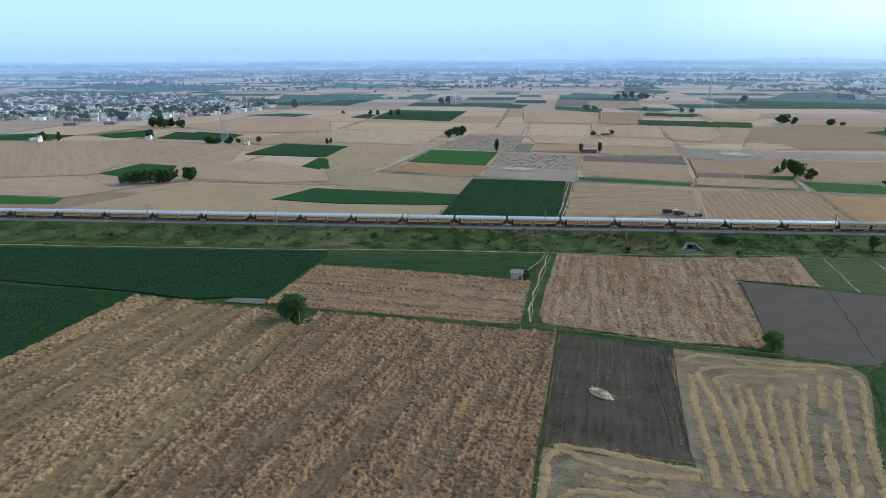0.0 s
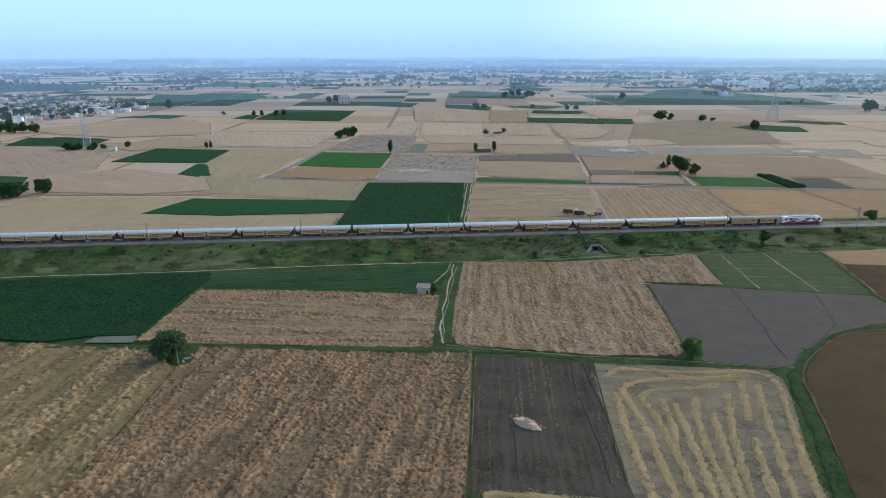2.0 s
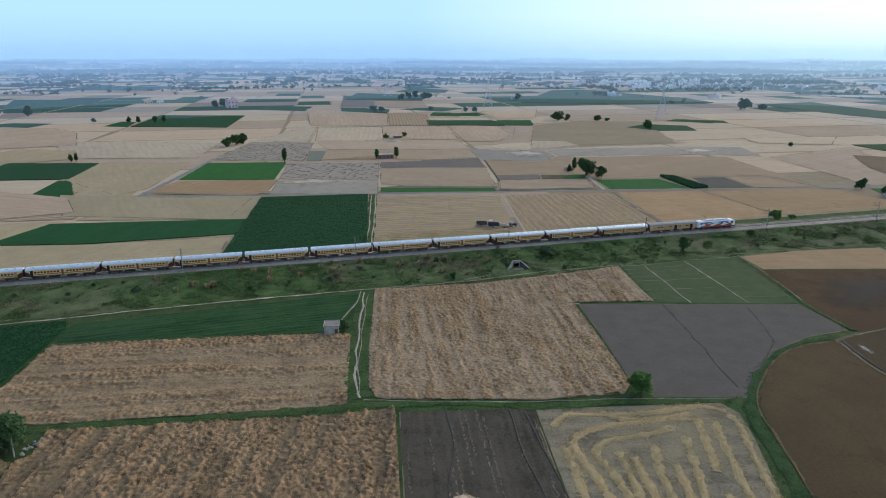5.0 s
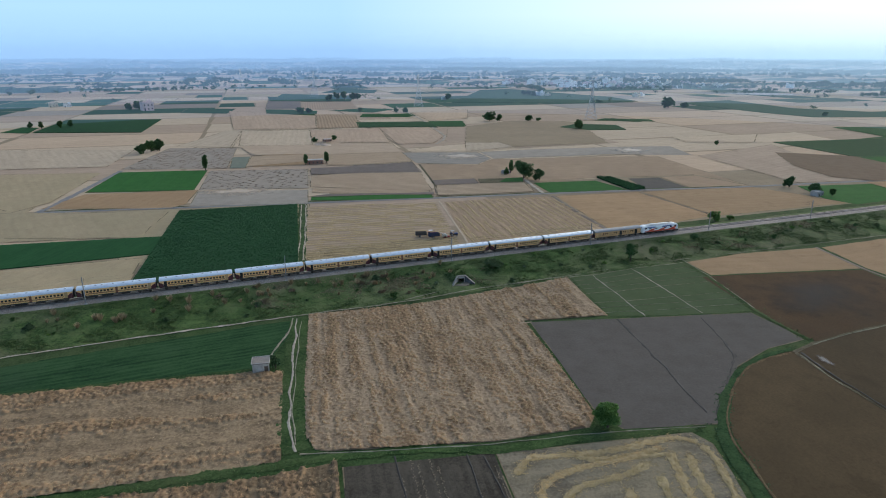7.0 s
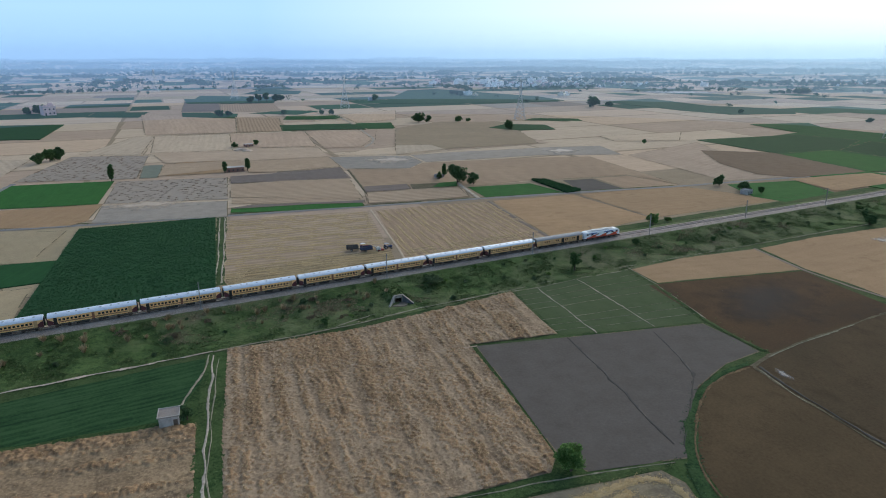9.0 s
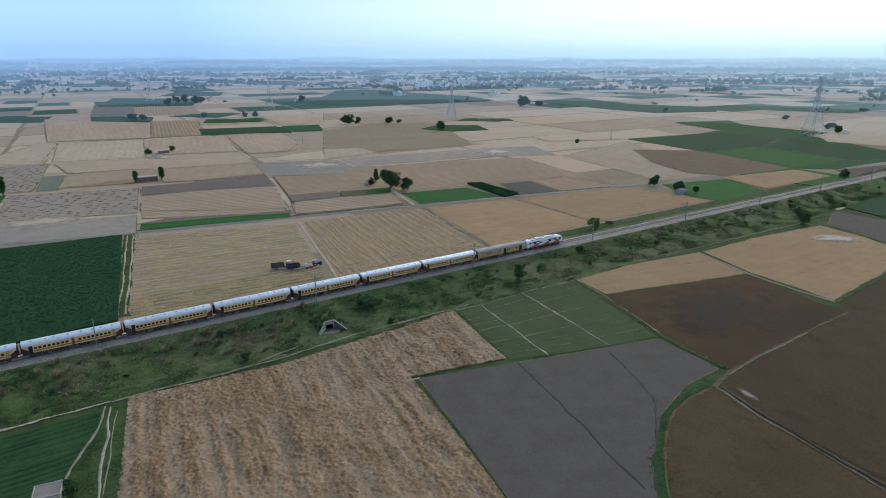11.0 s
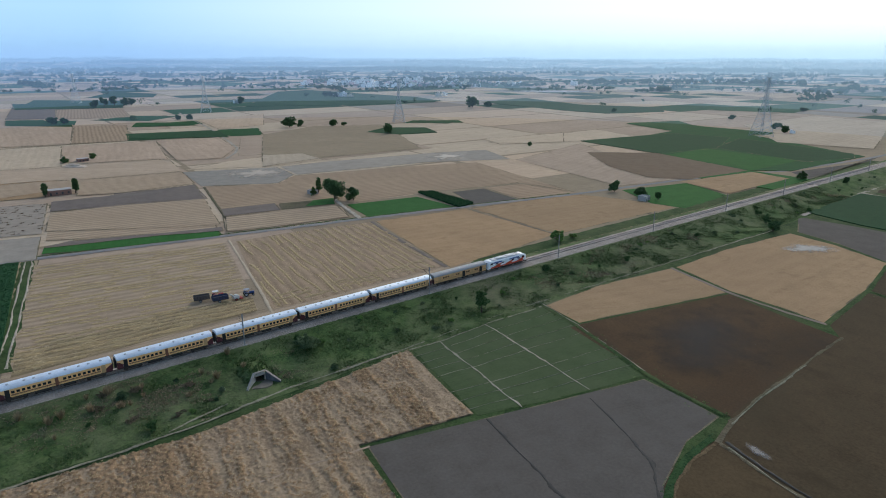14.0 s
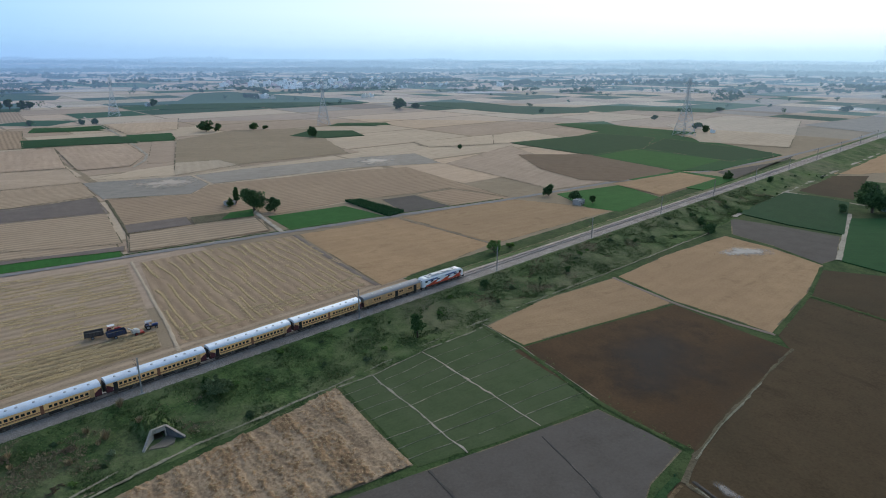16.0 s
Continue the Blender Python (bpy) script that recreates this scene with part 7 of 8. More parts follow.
def tree(name, height, width, seed, kind="mid", clumps=46, per=46, leaf=0.2, low=0.03, narrow=False, full=False):
    """A tapered trunk with limbs under a crown of many small leaves."""
    gen = np.random.default_rng(seed)
    c = empty(name)
    fork = height * (0.3 if not narrow else 0.2)
    bm = bmesh.new()
    r = 0.022 * height + 0.03 * width ** 0.5
    lean = gen.normal(size=2) * 0.04 * height
    top = Vector((lean[0], lean[1], height * 0.72))
    rod(bm, (0, 0, -0.2), (lean[0] * 0.3, lean[1] * 0.3, fork), r * 1.25, r * 0.85)
    rod(bm, (lean[0] * 0.3, lean[1] * 0.3, fork), top, r * 0.85, r * 0.25)
    # crown clumps fill an uneven rounded outline
    centres, radii = [], []
    base, tall = height * low, height * (0.97 - low)
    wide = 0.5 * width * (0.75 if narrow else 1.0)
    clump = 0.3 * min(wide, 0.5 * tall) if not narrow else 0.5 * wide
    # a few boughs of uneven size carry the clumps
    boughs = []
    for k in range(1 if narrow else int(gen.integers(4, 8))):
        az, up = gen.uniform(0, 2 * np.pi), gen.uniform(0.1, 1.0)
        out = 0.0 if narrow else gen.uniform(0.25, 0.62) * (1.15 - 0.6 * up)
        size = 1.0 if narrow else gen.uniform(0.34, 0.6)
        boughs.append((np.array([out * wide * math.cos(az), out * wide * math.sin(az), base + tall * (0.5 if narrow else 0.18 + 0.55 * up)]), size))
    if not narrow:
        boughs.append((np.array([0, 0, base + 0.4 * tall]), 0.62))
    if full:
        boughs += [(np.array([0, 0, base + 0.5 * tall]), 0.94)] * 6
    for k in range(clumps):
        d = gen.normal(size=3)
        d /= np.linalg.norm(d)
        mid, size = boughs[k % len(boughs)]
        out = size * gen.uniform(0.4, 1.0) ** 0.5 * (0.92 + gen.normal() * 0.1)
        p = mid + np.array([lean[0] * 0.6, lean[1] * 0.6, 0]) + d * np.array([wide - 0.5 * clump, wide - 0.5 * clump, 0.5 * tall - 0.3 * clump]) * out
        p[2] = min(max(p[2], 0.55 * clump), height)
        centres.append(p)
        radii.append(clump * gen.uniform(0.6, 1.2))
        if k % 7 == 0:
            rod(bm, (lean[0] * 0.3, lean[1] * 0.3, fork * gen.uniform(0.6, 1.0)), Vector(p), r * 0.45, r * 0.1, 5)
    part("trunk", bm, BARK, c)
    v, f = leaf_cloud(np.array(centres), np.array(radii), int(per * 1.3), leaf * 1.55, gen)
    part("crown", mesh_of("crown", v, f, LEAVES[kind]), None, c)
    return c


def planted(x, y, height, width, seed, kind, label, z=0.0, **more):
    ob = tree("tree", height, width, seed, kind, **more)
    ob.matrix_basis = pose(x, y, z, 0, 0, seed * 37 % 360)
    return tagged(ob, label, "tree")


planted(-131.0, -97.0, 8.6, 10.4, 11, "dark", "dense round dark green tree between wheat fields", clumps=150, per=60, leaf=0.17, low=0.01, full=True)
planted(-2.2, -107.8, 6.4, 6.2, 12, "light", "small bright green tree on a field corner", clumps=90, per=60, leaf=0.15, low=0.05, full=True)
planted(-62.9, -57.5, 3.6, 3.6, 13, "dark", "dark bush against the wall of a hut", clumps=35, per=50, leaf=0.13, low=0.1)
planted(110, 142, 14.7, 14.5, 14, "dark", "tall dark tree at a farmstead", clumps=70, per=50, leaf=0.3)
planted(117, 135, 9.0, 7.5, 15, "dark", "round tree at a farmstead", leaf=0.25)
planted(112, 164, 9.5, 4.0, 16, "mid", "slim tree at a farmstead", leaf=0.22, narrow=True)
planted(106, 158, 6.0, 3.5, 17, "mid", "small tree at a farmstead", leaf=0.2)
planted(243, 65, 6.8, 8.0, 18, "dark", "round dark tree beside a lane", leaf=0.25)
planted(243, 48, 7.8, 7.5, 19, "dark", "round tree behind a pump house", leaf=0.25)
planted(244, 38, 4.8, 4.6, 20, "mid", "small tree in a green plot", leaf=0.2)
planted(143, 17.5, 5.0, 8.0, 21, "light", "broad bush beyond the railway line", leaf=0.2, low=0.05)
planted(152, 17.5, 2.6, 4.0, 22, "light", "low bush beyond the railway line", leaf=0.2, low=0.05)
planted(228, -29, 6.2, 7.3, 23, "dark", "dark bushy tree at the bank's foot", leaf=0.22, low=0.06)
planted(238, -21, 5.2, 3.8, 24, "dark", "dark shrub on the railway bank", leaf=0.2, low=0.06)
planted(324, -68, 19.0, 20.0, 25, "dark", "large spreading tree at a farm", clumps=84, per=50, leaf=0.42, low=0.1)
planted(314, -58, 5.0, 5.0, 26, "dark", "small tree beside a farm track", leaf=0.25)
planted(338, -80, 14.0, 14.0, 27, "dark", "spreading tree at a farm", leaf=0.4)
planted(363, 17, 5.6, 7.0, 28, "mid", "bush beside the railway", leaf=0.25, low=0.06)
planted(359, -9, 4.6, 4.5, 29, "dark", "bush on the railway bank", z=1.8, leaf=0.22, low=0.06)
planted(16.5, -11.5, 4.8, 11.0, 30, "feather", "broad feathery thorn bush on the railway bank", z=1.1, clumps=70, per=60, leaf=0.13, low=0.05)
planted(69, -19.5, 7.2, 5.2, 31, "mid", "slim leafy shrub on the railway bank", z=0.4, clumps=49, per=55, leaf=0.16, low=0.06)
planted(107, -9, 3.4, 3.8, 32, "dark", "dark shrub on the railway bank", z=1.8, leaf=0.16, low=0.05)
for x, y, h, w, s in ((-293, 101, 9, 19, 33), (-283, 101, 9.5, 20, 34), (-274, 106, 9, 18, 35), (-265, 114, 9.2, 11, 36)):
    planted(x, y, h, w, s, "dark", "dark tree in a clump among fields", clumps=110, leaf=0.34, low=0.01)
for x, y, h, w, s in ((-8, 243, 8.6, 4.3, 37), (6.5, 244, 9.4, 4.4, 38), (-74, 243, 11.2, 4.6, 39)):
    planted(x, y, h, w, s, "dark" if s < 39 else "mid", "tall slim tree standing in open fields", leaf=0.28, low=0.1, narrow=True)
def lone_trees(*spots):
    for x, y, h, w, s in spots:
        planted(x, y, h, w, s, "dark" if s % 3 else "mid", "lone tree far out among the fields", clumps=70, per=30, leaf=0.02 * w + 0.2, low=0.03, full=s % 2 == 0)


lone_trees((-222, 284, 6.4, 3, 40), (-219, 285, 6.6, 3, 41), (-283, 597, 5.5, 5, 42), (-240, 572, 8.7, 5.5, 43), (-230, 571, 8.4, 5, 44), (-213, 573, 8.8, 6, 45))
lone_trees((-204, 576, 9, 6, 46), (-119, 338, 9.0, 11, 47), (-113, 350, 10.5, 11, 48), (-107, 354, 11.5, 10, 49), (51, 660, 9.6, 13, 50), (62, 664, 8, 10, 51))
lone_trees((244, 482, 12.4, 15, 52), (255, 478, 8.5, 9, 53), (287, 466, 7.2, 11, 54), (298, 462, 5.5, 7, 55), (295, 371, 11.2, 10.5, 56), (337, 852, 11.5, 17, 57))
lone_trees((575, 570, 16.5, 24, 58), (598, 562, 11, 14, 59), (131, 655, 6.8, 9, 60), (175, 636, 6.5, 9, 61), (188, 634, 7, 9, 62), (646, 164, 7.4, 13, 63))
lone_trees((604, 136, 8, 8, 64), (632, 160, 6.5, 8, 65), (674, 392, 6, 7, 66), (697, 239, 6.4, 9, 67), (886, 238, 6, 14, 68), (1012, 111, 10, 19, 69))
lone_trees((339, 224, 4.2, 4, 70), (-320, 283, 7, 7, 71), (-330, 285, 6.5, 8, 72), (-312, 291, 6.2, 7, 73), (-288, 296, 6, 5, 74), (-446, 421, 14, 13, 75))
lone_trees((-458, 424, 12, 12, 76), (-434, 418, 12, 12, 77), (-493, 294, 9, 9, 78), (-481, 298, 10, 5, 79), (-403, 318, 10, 9, 80), (-436, 408, 13, 15, 95), (-420, 412, 11, 12, 96), (-313, 284, 5, 8, 97), (-324, 282, 5, 9, 98), (-304, 288, 4.5, 6, 99), (-381, 694, 14.5, 13, 81))
lone_trees((-424, 716, 10, 14, 82), (-440, 708, 11, 13, 83), (-1051, 1260, 19, 26, 84), (-1057, 1524, 15, 27, 85), (-155, 815, 13, 16, 86), (-168, 818, 11, 13, 87))
for x, y, h, s in ((150, 905, 16, 90), (163, 903, 17, 91), (176, 906, 14, 92), (137, 900, 12, 93), (188, 910, 12, 94)):
    planted(x, y, h, 15, s, "dark", "tree of a grove far out among the fields", clumps=35, per=30, leaf=0.7, low=0.06)


# ---- shrubs of the bank ----
def shrub_row():
    gen = np.random.default_rng(77)
    moulds = [tree("shrub", 1.6, 2.4, 200 + k, ("feather", "mid", "feather", "light")[k], clumps=28, per=28, leaf=0.12, low=0.04) for k in range(4)]
    spots = []
    while len(spots) < 110:
        x, y = gen.uniform(-290, 420), gen.uniform(-24, -6.5)
        if abs(x - 3) < 8 and y < -10:
            continue
        spots.append((x, y))
    for k, (x, y) in enumerate(spots):
        size = gen.uniform(0.45, 1.1) * (1.5 if gen.random() < 0.12 else 1.0)
        at = pose(x, y, float(bank_height(y)) - 0.1, 0, 0, gen.uniform(0, 360)) @ Matrix.Scale(size, 4)
        ob = moulds[k] if k < 4 else copy_thing(moulds[k % 4], at)
        ob.matrix_basis = at
        tagged(ob, "low green shrub growing on the railway bank", "shrub", "shrubs of the bank")


shrub_row()

for x, y, h, w, s in ((-6.8, -18.2, 1.3, 2.4, 401), (56, -8, 1.2, 2.2, 402), (51.5, -20.5, 1.4, 2.6, 403), (28, -14, 0.9, 1.6, 404)):
    tagged(planted(x, y, h, w, s, "pale", "pale grey-green bush on the railway bank", float(bank_height(y)) - 0.1, clumps=28, per=40, leaf=0.1, low=0.02), "pale grey-green bush on the railway bank", "shrub")
for x, y, h, w, s in ((-22.6, -9, 1.2, 4.6, 411), (-28, -7.5, 1.0, 3.6, 412), (-25, -18.5, 0.9, 4.2, 413), (-17.2, -21.5, 0.9, 3.6, 414), (-30.5, -12, 1.0, 3.8, 415), (-52, -11, 1.1, 4.4, 416), (-61, -15, 1.0, 4.0, 417), (-74, -9, 1.0, 5.0, 418), (-12, -12.5, 0.8, 3.0, 419)):
    tagged(planted(x, y, h, w, s, "dry", "dry brown thorn scrub on the railway bank", float(bank_height(y)) - 0.1, clumps=35, per=40, leaf=0.1, low=0.02), "dry brown thorn scrub on the railway bank", "shrub")


def tussock():
    """A spray of tall dry grass from one root."""
    gen = np.random.default_rng(88)
    n = 130
    az, out, tall = gen.uniform(0, 2 * np.pi, n), gen.uniform(0.15, 0.95, n), gen.uniform(0.7, 1.5, n)
    v = np.zeros((n, 4, 3))
    c, s = np.cos(az), np.sin(az)
    for k, (reach, up, wide) in enumerate(((0.1, 0.0, 0.05), (0.1, 0.0, -0.05), (1.0, 1.0, -0.03), (1.0, 1.0, 0.03))):
        v[:, k] = np.c_[c * out * reach - s * wide, s * out * reach + c * wide, tall * up]
    return part("dry_tussock", mesh_of("dry_tussock", v.reshape(-1, 3), np.arange(4 * n).reshape(-1, 4), leafy("tussock_blades", (0.26, 0.2, 0.13), (0.4, 0.31, 0.2), (0.5, 0.4, 0.27))), None)


gen_t = np.random.default_rng(89)
first_tussock = tussock()
for k in range(46):
    x, y = gen_t.uniform(-120, 6), gen_t.uniform(-17, -5.5)
    at = pose(x, y, float(bank_height(y)) - 0.08, 0, 0, gen_t.uniform(0, 360)) @ Matrix.Scale(gen_t.uniform(0.7, 1.5), 4)
    ob = copy_thing(first_tussock, at) if k else first_tussock
    ob.matrix_basis = at
    tagged(ob, "spiky tussock of tall dry grass on the railway bank", "grass tussock", "tussocks of the bank")


# ---- houses ----
PAINT = {k: plain("wall_" + k, c, 0.85, vary=0.1, scale=0.4, dirty=0.35) for k, c in {
    "white": (0.86, 0.86, 0.86), "cream": (0.7, 0.62, 0.5), "grey": (0.4, 0.38, 0.37), "brick": (0.3, 0.16, 0.12), "pink": (0.76, 0.56, 0.56), "blue": (0.42, 0.55, 0.68), "yellow": (0.64, 0.52, 0.3)}.items()}
SLAB = plain("roof_slab", (0.45, 0.42, 0.4), 0.9, vary=0.15, scale=0.3, dirty=0.4)
DARK = plain("window_shadow", (0.04, 0.045, 0.05), 0.3)


def house(w, d, h, paint, storeys=1, stair=True, shed=False):
    c = empty("house")
    wall = PAINT[paint]
    t = 0.25
    part("wall", boxes((-w / 2, -d / 2, 0, w / 2, -d / 2 + t, h), (-w / 2, d / 2 - t, 0, w / 2, d / 2, h), (-w / 2, -d / 2 + t, 0, -w / 2 + t, d / 2 - t, h), (w / 2 - t, -d / 2 + t, 0, w / 2, d / 2 - t, h)), wall, c)
    part("roof", boxes((-w / 2 - 0.2, -d / 2 - 0.2, h, w / 2 + 0.2, d / 2 + 0.2, h + 0.18)), SLAB, c)
    p = h + 0.18
    if not shed:
        part("parapet", boxes((-w / 2, -d / 2, p, w / 2, -d / 2 + 0.15, p + 0.8), (-w / 2, d / 2 - 0.15, p, w / 2, d / 2, p + 0.8), (-w / 2, -d / 2 + 0.15, p, -w / 2 + 0.15, d / 2 - 0.15, p + 0.8), (w / 2 - 0.15, -d / 2 + 0.15, p, w / 2, d / 2 - 0.15, p + 0.8)), wall, c)
    if stair:
        part("stair_room", boxes((w / 2 - 3.0, d / 2 - 3.4, p, w / 2 - 0.2, d / 2 - 0.2, p + 2.5), (w / 2 - 3.2, d / 2 - 3.6, p + 2.5, w / 2, d / 2, p + 2.65)), wall, c)
    for s in range(storeys):
        z = s * h / storeys
        for k in range(max(2, int(w / 3))):
            x = -w / 2 + (k + 0.5) * w / max(2, int(w / 3))
            if s == 0 and k == 0:
                part("door", boxes((x - 0.5, -d / 2 - 0.03, z, x + 0.5, -d / 2 + 0.02, z + 2.1)), DARK, c)
            else:
                part("window", boxes((x - 0.55, -d / 2 - 0.03, z + 1.0, x + 0.55, -d / 2 + 0.02, z + 2.2)), DARK, c)
    return c


MOULDS = [house(9, 8, 3.4, "white"), house(11, 8, 6.6, "cream", 2), house(8, 7, 3.2, "grey", 1, False), house(12, 9, 6.8, "white", 2), house(10, 7, 3.3, "brick", 1, False, True),
          house(9, 9, 6.4, "pink", 2), house(10, 8, 3.5, "blue"), house(14, 7, 3.6, "brick", 1, False, True), house(10, 9, 3.4, "cream")]
LABELS = ["flat-roofed white plastered village house with a stair room", "two-storey cream village house with a roof parapet", "plain grey cement village house with a flat roof", "two-storey white village house with a roof parapet",
          "low bare brick shed with a flat roof", "two-storey pink village house with a roof parapet", "flat-roofed pale blue village house", "long low bare brick shed", "flat-roofed cream village house"]
used = set()


def settle_house(k, x, y, turn, size=1.0, label="", group="houses of the village"):
    at = pose(x, y, 0, 0, 0, turn) @ Matrix.Scale(size, 4)
    if k in used:
        ob = copy_thing(MOULDS[k], at)
    else:
        ob = MOULDS[k]
        used.add(k)
    ob.matrix_basis = at
    tagged(ob, label or LABELS[k], "house", group)
    return ob


def village(outline, count, seed, group, gap=11, trees=40, tall=9):
    gen = np.random.default_rng(seed)
    spots = []
    tries = scattered(outline, 0.02, gen)
    for p in tries:
        if len(spots) >= count:
            break
        if all((p[0] - q[0]) ** 2 + (p[1] - q[1]) ** 2 > gap ** 2 for q in spots):
            spots.append(p)
    for p in spots:
        k = int(gen.choice(9, p=[0.2, 0.12, 0.14, 0.12, 0.14, 0.06, 0.04, 0.06, 0.12]))
        settle_house(k, p[0], p[1], gen.choice([0, 90, 180, 270]) + gen.normal() * 6 + 20, gen.uniform(0.65, 1.0) * (1.4 if gap > 20 else 1.0), group=group)
    moulds = [tree("tree", tall * (0.8 + 0.15 * k), tall * (0.8 + 0.1 * k), seed * 10 + k, "deep", clumps=50, per=26, leaf=0.6, low=0.04) for k in range(4)]
    for ob in moulds:
        ob.matrix_basis = pose(*outline[moulds.index(ob)], 0)
        tagged(ob, "dark green tree between village houses", "tree")
    tries = scattered(outline, 0.02, gen)
    done = 0
    for p in tries:
        if done >= trees:
            break
        if all((p[0] - q[0]) ** 2 + (p[1] - q[1]) ** 2 > 64 for q in spots):
            at = pose(p[0], p[1], 0, 0, 0, gen.uniform(0, 360)) @ Matrix.Scale(gen.uniform(0.6, 1.25), 4)
            ob = moulds[done] if done < 4 else copy_thing(moulds[done % 4], at)
            ob.matrix_basis = at
            tagged(ob, "dark green tree between village houses", "tree", "trees of " + group.split(" of ")[1])
            done += 1


VILLAGE = [(-682, 480), (-900, 690), (-1084, 978), (-1010, 1080), (-800, 1020), (-554, 900), (-410, 735), (-425, 620), (-470, 540), (-510, 490), (-590, 470)]
village([(x, y) for x, y in VILLAGE if y < 700] + [(-600, 700)], 190, 301, "houses of the village", 11.5, 110, 9)
village([(702, 1307), (853, 1120), (1073, 1000), (1250, 1090), (1150, 1330), (900, 1560), (780, 1500)], 70, 302, "houses of the far village", 22, 26, 10)
village([(1250, 960), (1750, 640), (1900, 780), (1400, 1150)], 10, 303, "houses of the outer village", 40, 30, 12)


village([(780, 1310), (850, 1200), (930, 1145), (1030, 1180), (960, 1290), (860, 1370)], 46, 304, "houses of the white hamlet", 21, 26, 11)


def village_rest():
    """The crowd of roofs and trees behind the front rows of the village."""
    gen = np.random.default_rng(31)
    pts = scattered(VILLAGE, 0.006, gen)
    pts = pts[gen.random(len(pts)) < np.where(pts[:, 1] > 640, 0.85, 0.2)]
    n = len(pts)
    w, d, h = gen.uniform(3, 6, n), gen.uniform(3, 5, n), gen.uniform(2.4, 5.0, n)
    th = np.radians(20) + gen.choice([0, np.pi / 2], n) + gen.normal(size=n) * 0.1
    v = []
    for z0, z1, grow in ((0, 1, 1.0),):
        for sx, sy, top in ((-1, -1, 0), (1, -1, 0), (1, 1, 0), (-1, 1, 0), (-1, -1, 1), (1, -1, 1), (1, 1, 1), (-1, 1, 1), (-0.9, -0.9, 1), (0.9, -0.9, 1), (0.9, 0.9, 1), (-0.9, 0.9, 1), (-0.9, -0.9, 2), (0.9, -0.9, 2), (0.9, 0.9, 2), (-0.9, 0.9, 2)):
            lx, ly = sx * w, sy * d
            v.append(np.c_[pts[:, 0] + lx * np.cos(th) - ly * np.sin(th), pts[:, 1] + lx * np.sin(th) + ly * np.cos(th), (0 if top == 0 else h - (0.6 if top == 2 else 0)) + 0 * h])
    v = np.stack(v, 1).reshape(-1, 3)
    quads = np.array([(0, 1, 5, 4), (1, 2, 6, 5), (2, 3, 7, 6), (3, 0, 4, 7), (4, 5, 9, 8), (5, 6, 10, 9), (6, 7, 11, 10), (7, 4, 8, 11), (8, 9, 13, 12), (9, 10, 14, 13), (10, 11, 15, 14), (11, 8, 12, 15), (12, 13, 14, 15)])
    f = (np.arange(n)[:, None, None] * 16 + quads[None]).reshape(-1, 4)
    m, t, p = nodes_of("village_walls")
    g = t.nodes.new("ShaderNodeNewGeometry")
    own = t.nodes.new("ShaderNodeValToRGB")
    own.color_ramp.interpolation = "CONSTANT"
    tones = [(0.0, (0.84, 0.84, 0.85)), (0.3, (0.6, 0.55, 0.47)), (0.44, (0.32, 0.31, 0.31)), (0.58, (0.26, 0.15, 0.12)), (0.74, (0.62, 0.44, 0.42)), (0.81, (0.45, 0.58, 0.72)), (0.86, (0.88, 0.88, 0.88))]
    while len(own.color_ramp.elements) < len(tones):
        own.color_ramp.elements.new(0.5)
    for el, (at, tone) in zip(own.color_ramp.elements, tones):
        el.position, el.color = at, (*tone, 1)
    t.links.new(g.outputs["Random Per Island"], own.inputs["Fac"])
    stain = ramp(t, grain(t, place(t), 0.4, 5), [(0.35, (0.7, 0.68, 0.66)), (0.65, (1, 1, 1))])
    t.links.new(mix(t, own.outputs["Color"], stain, 1.0, "MULTIPLY"), p.inputs["Base Color"])
    p.inputs["Roughness"].default_value = 0.9
    tagged(part("village_houses", mesh_of("village_houses", v, f, m), None), "crowd of flat-roofed white, grey and brick village houses", "houses", kind="stuff")
    tp = scattered(VILLAGE, 0.0017, gen)
    hh = gen.uniform(7, 13, len(tp))
    c5 = np.repeat(np.c_[tp, hh * 0.55], 6, 0)
    h6 = np.repeat(hh, 6)
    c5 = c5 + gen.normal(size=c5.shape) * np.c_[h6 * 0.25, h6 * 0.25, h6 * 0.15]
    v, f = leaf_cloud(c5, h6 * 0.3, 16, 0.8, gen)
    tagged(part("village_trees", mesh_of("village_trees", v, f, LEAVES["deep"]), None), "dark trees crowding between village houses", "trees", kind="stuff")


village_rest()
for k, x, y, turn, size in ((3, 766, 1348, 24, 1.5), (0, 781, 1352, 10, 1.6), (3, 800, 1330, 15, 1.7), (0, 815, 1318, 30, 1.6), (3, 823, 1290, 20, 1.9), (0, 776, 1200, 20, 1.7), (3, 786, 1184, 24, 1.6), (3, 796, 1186, 12, 1.4), (0, 829, 1146, 15, 1.7), (8, 842, 1144, 15, 1.5), (3, 985, 1318, 30, 1.8), (0, 1004, 1330, 20, 1.8), (3, 1024, 1322, 10, 1.9), (0, 1180, 1390, 22, 1.9), (3, 1210, 1384, 20, 1.8), (0, 715, 1395, 20, 1.8), (5, 730, 1400, 25, 1.6)):
    settle_house(k, x, y, turn, size, group="houses of the white hamlet")
settle_house(0, 541, 912, 15, 1.2, "low white farm building beside dark trees", "lone farmhouses")
settle_house(3, 548, 903, 15, 1.0, "white two-storey farmhouse beside dark trees", "lone farmhouses")
settle_house(8, 557, 893, 15, 0.9, "low cream farm building beside dark trees", "lone farmhouses")
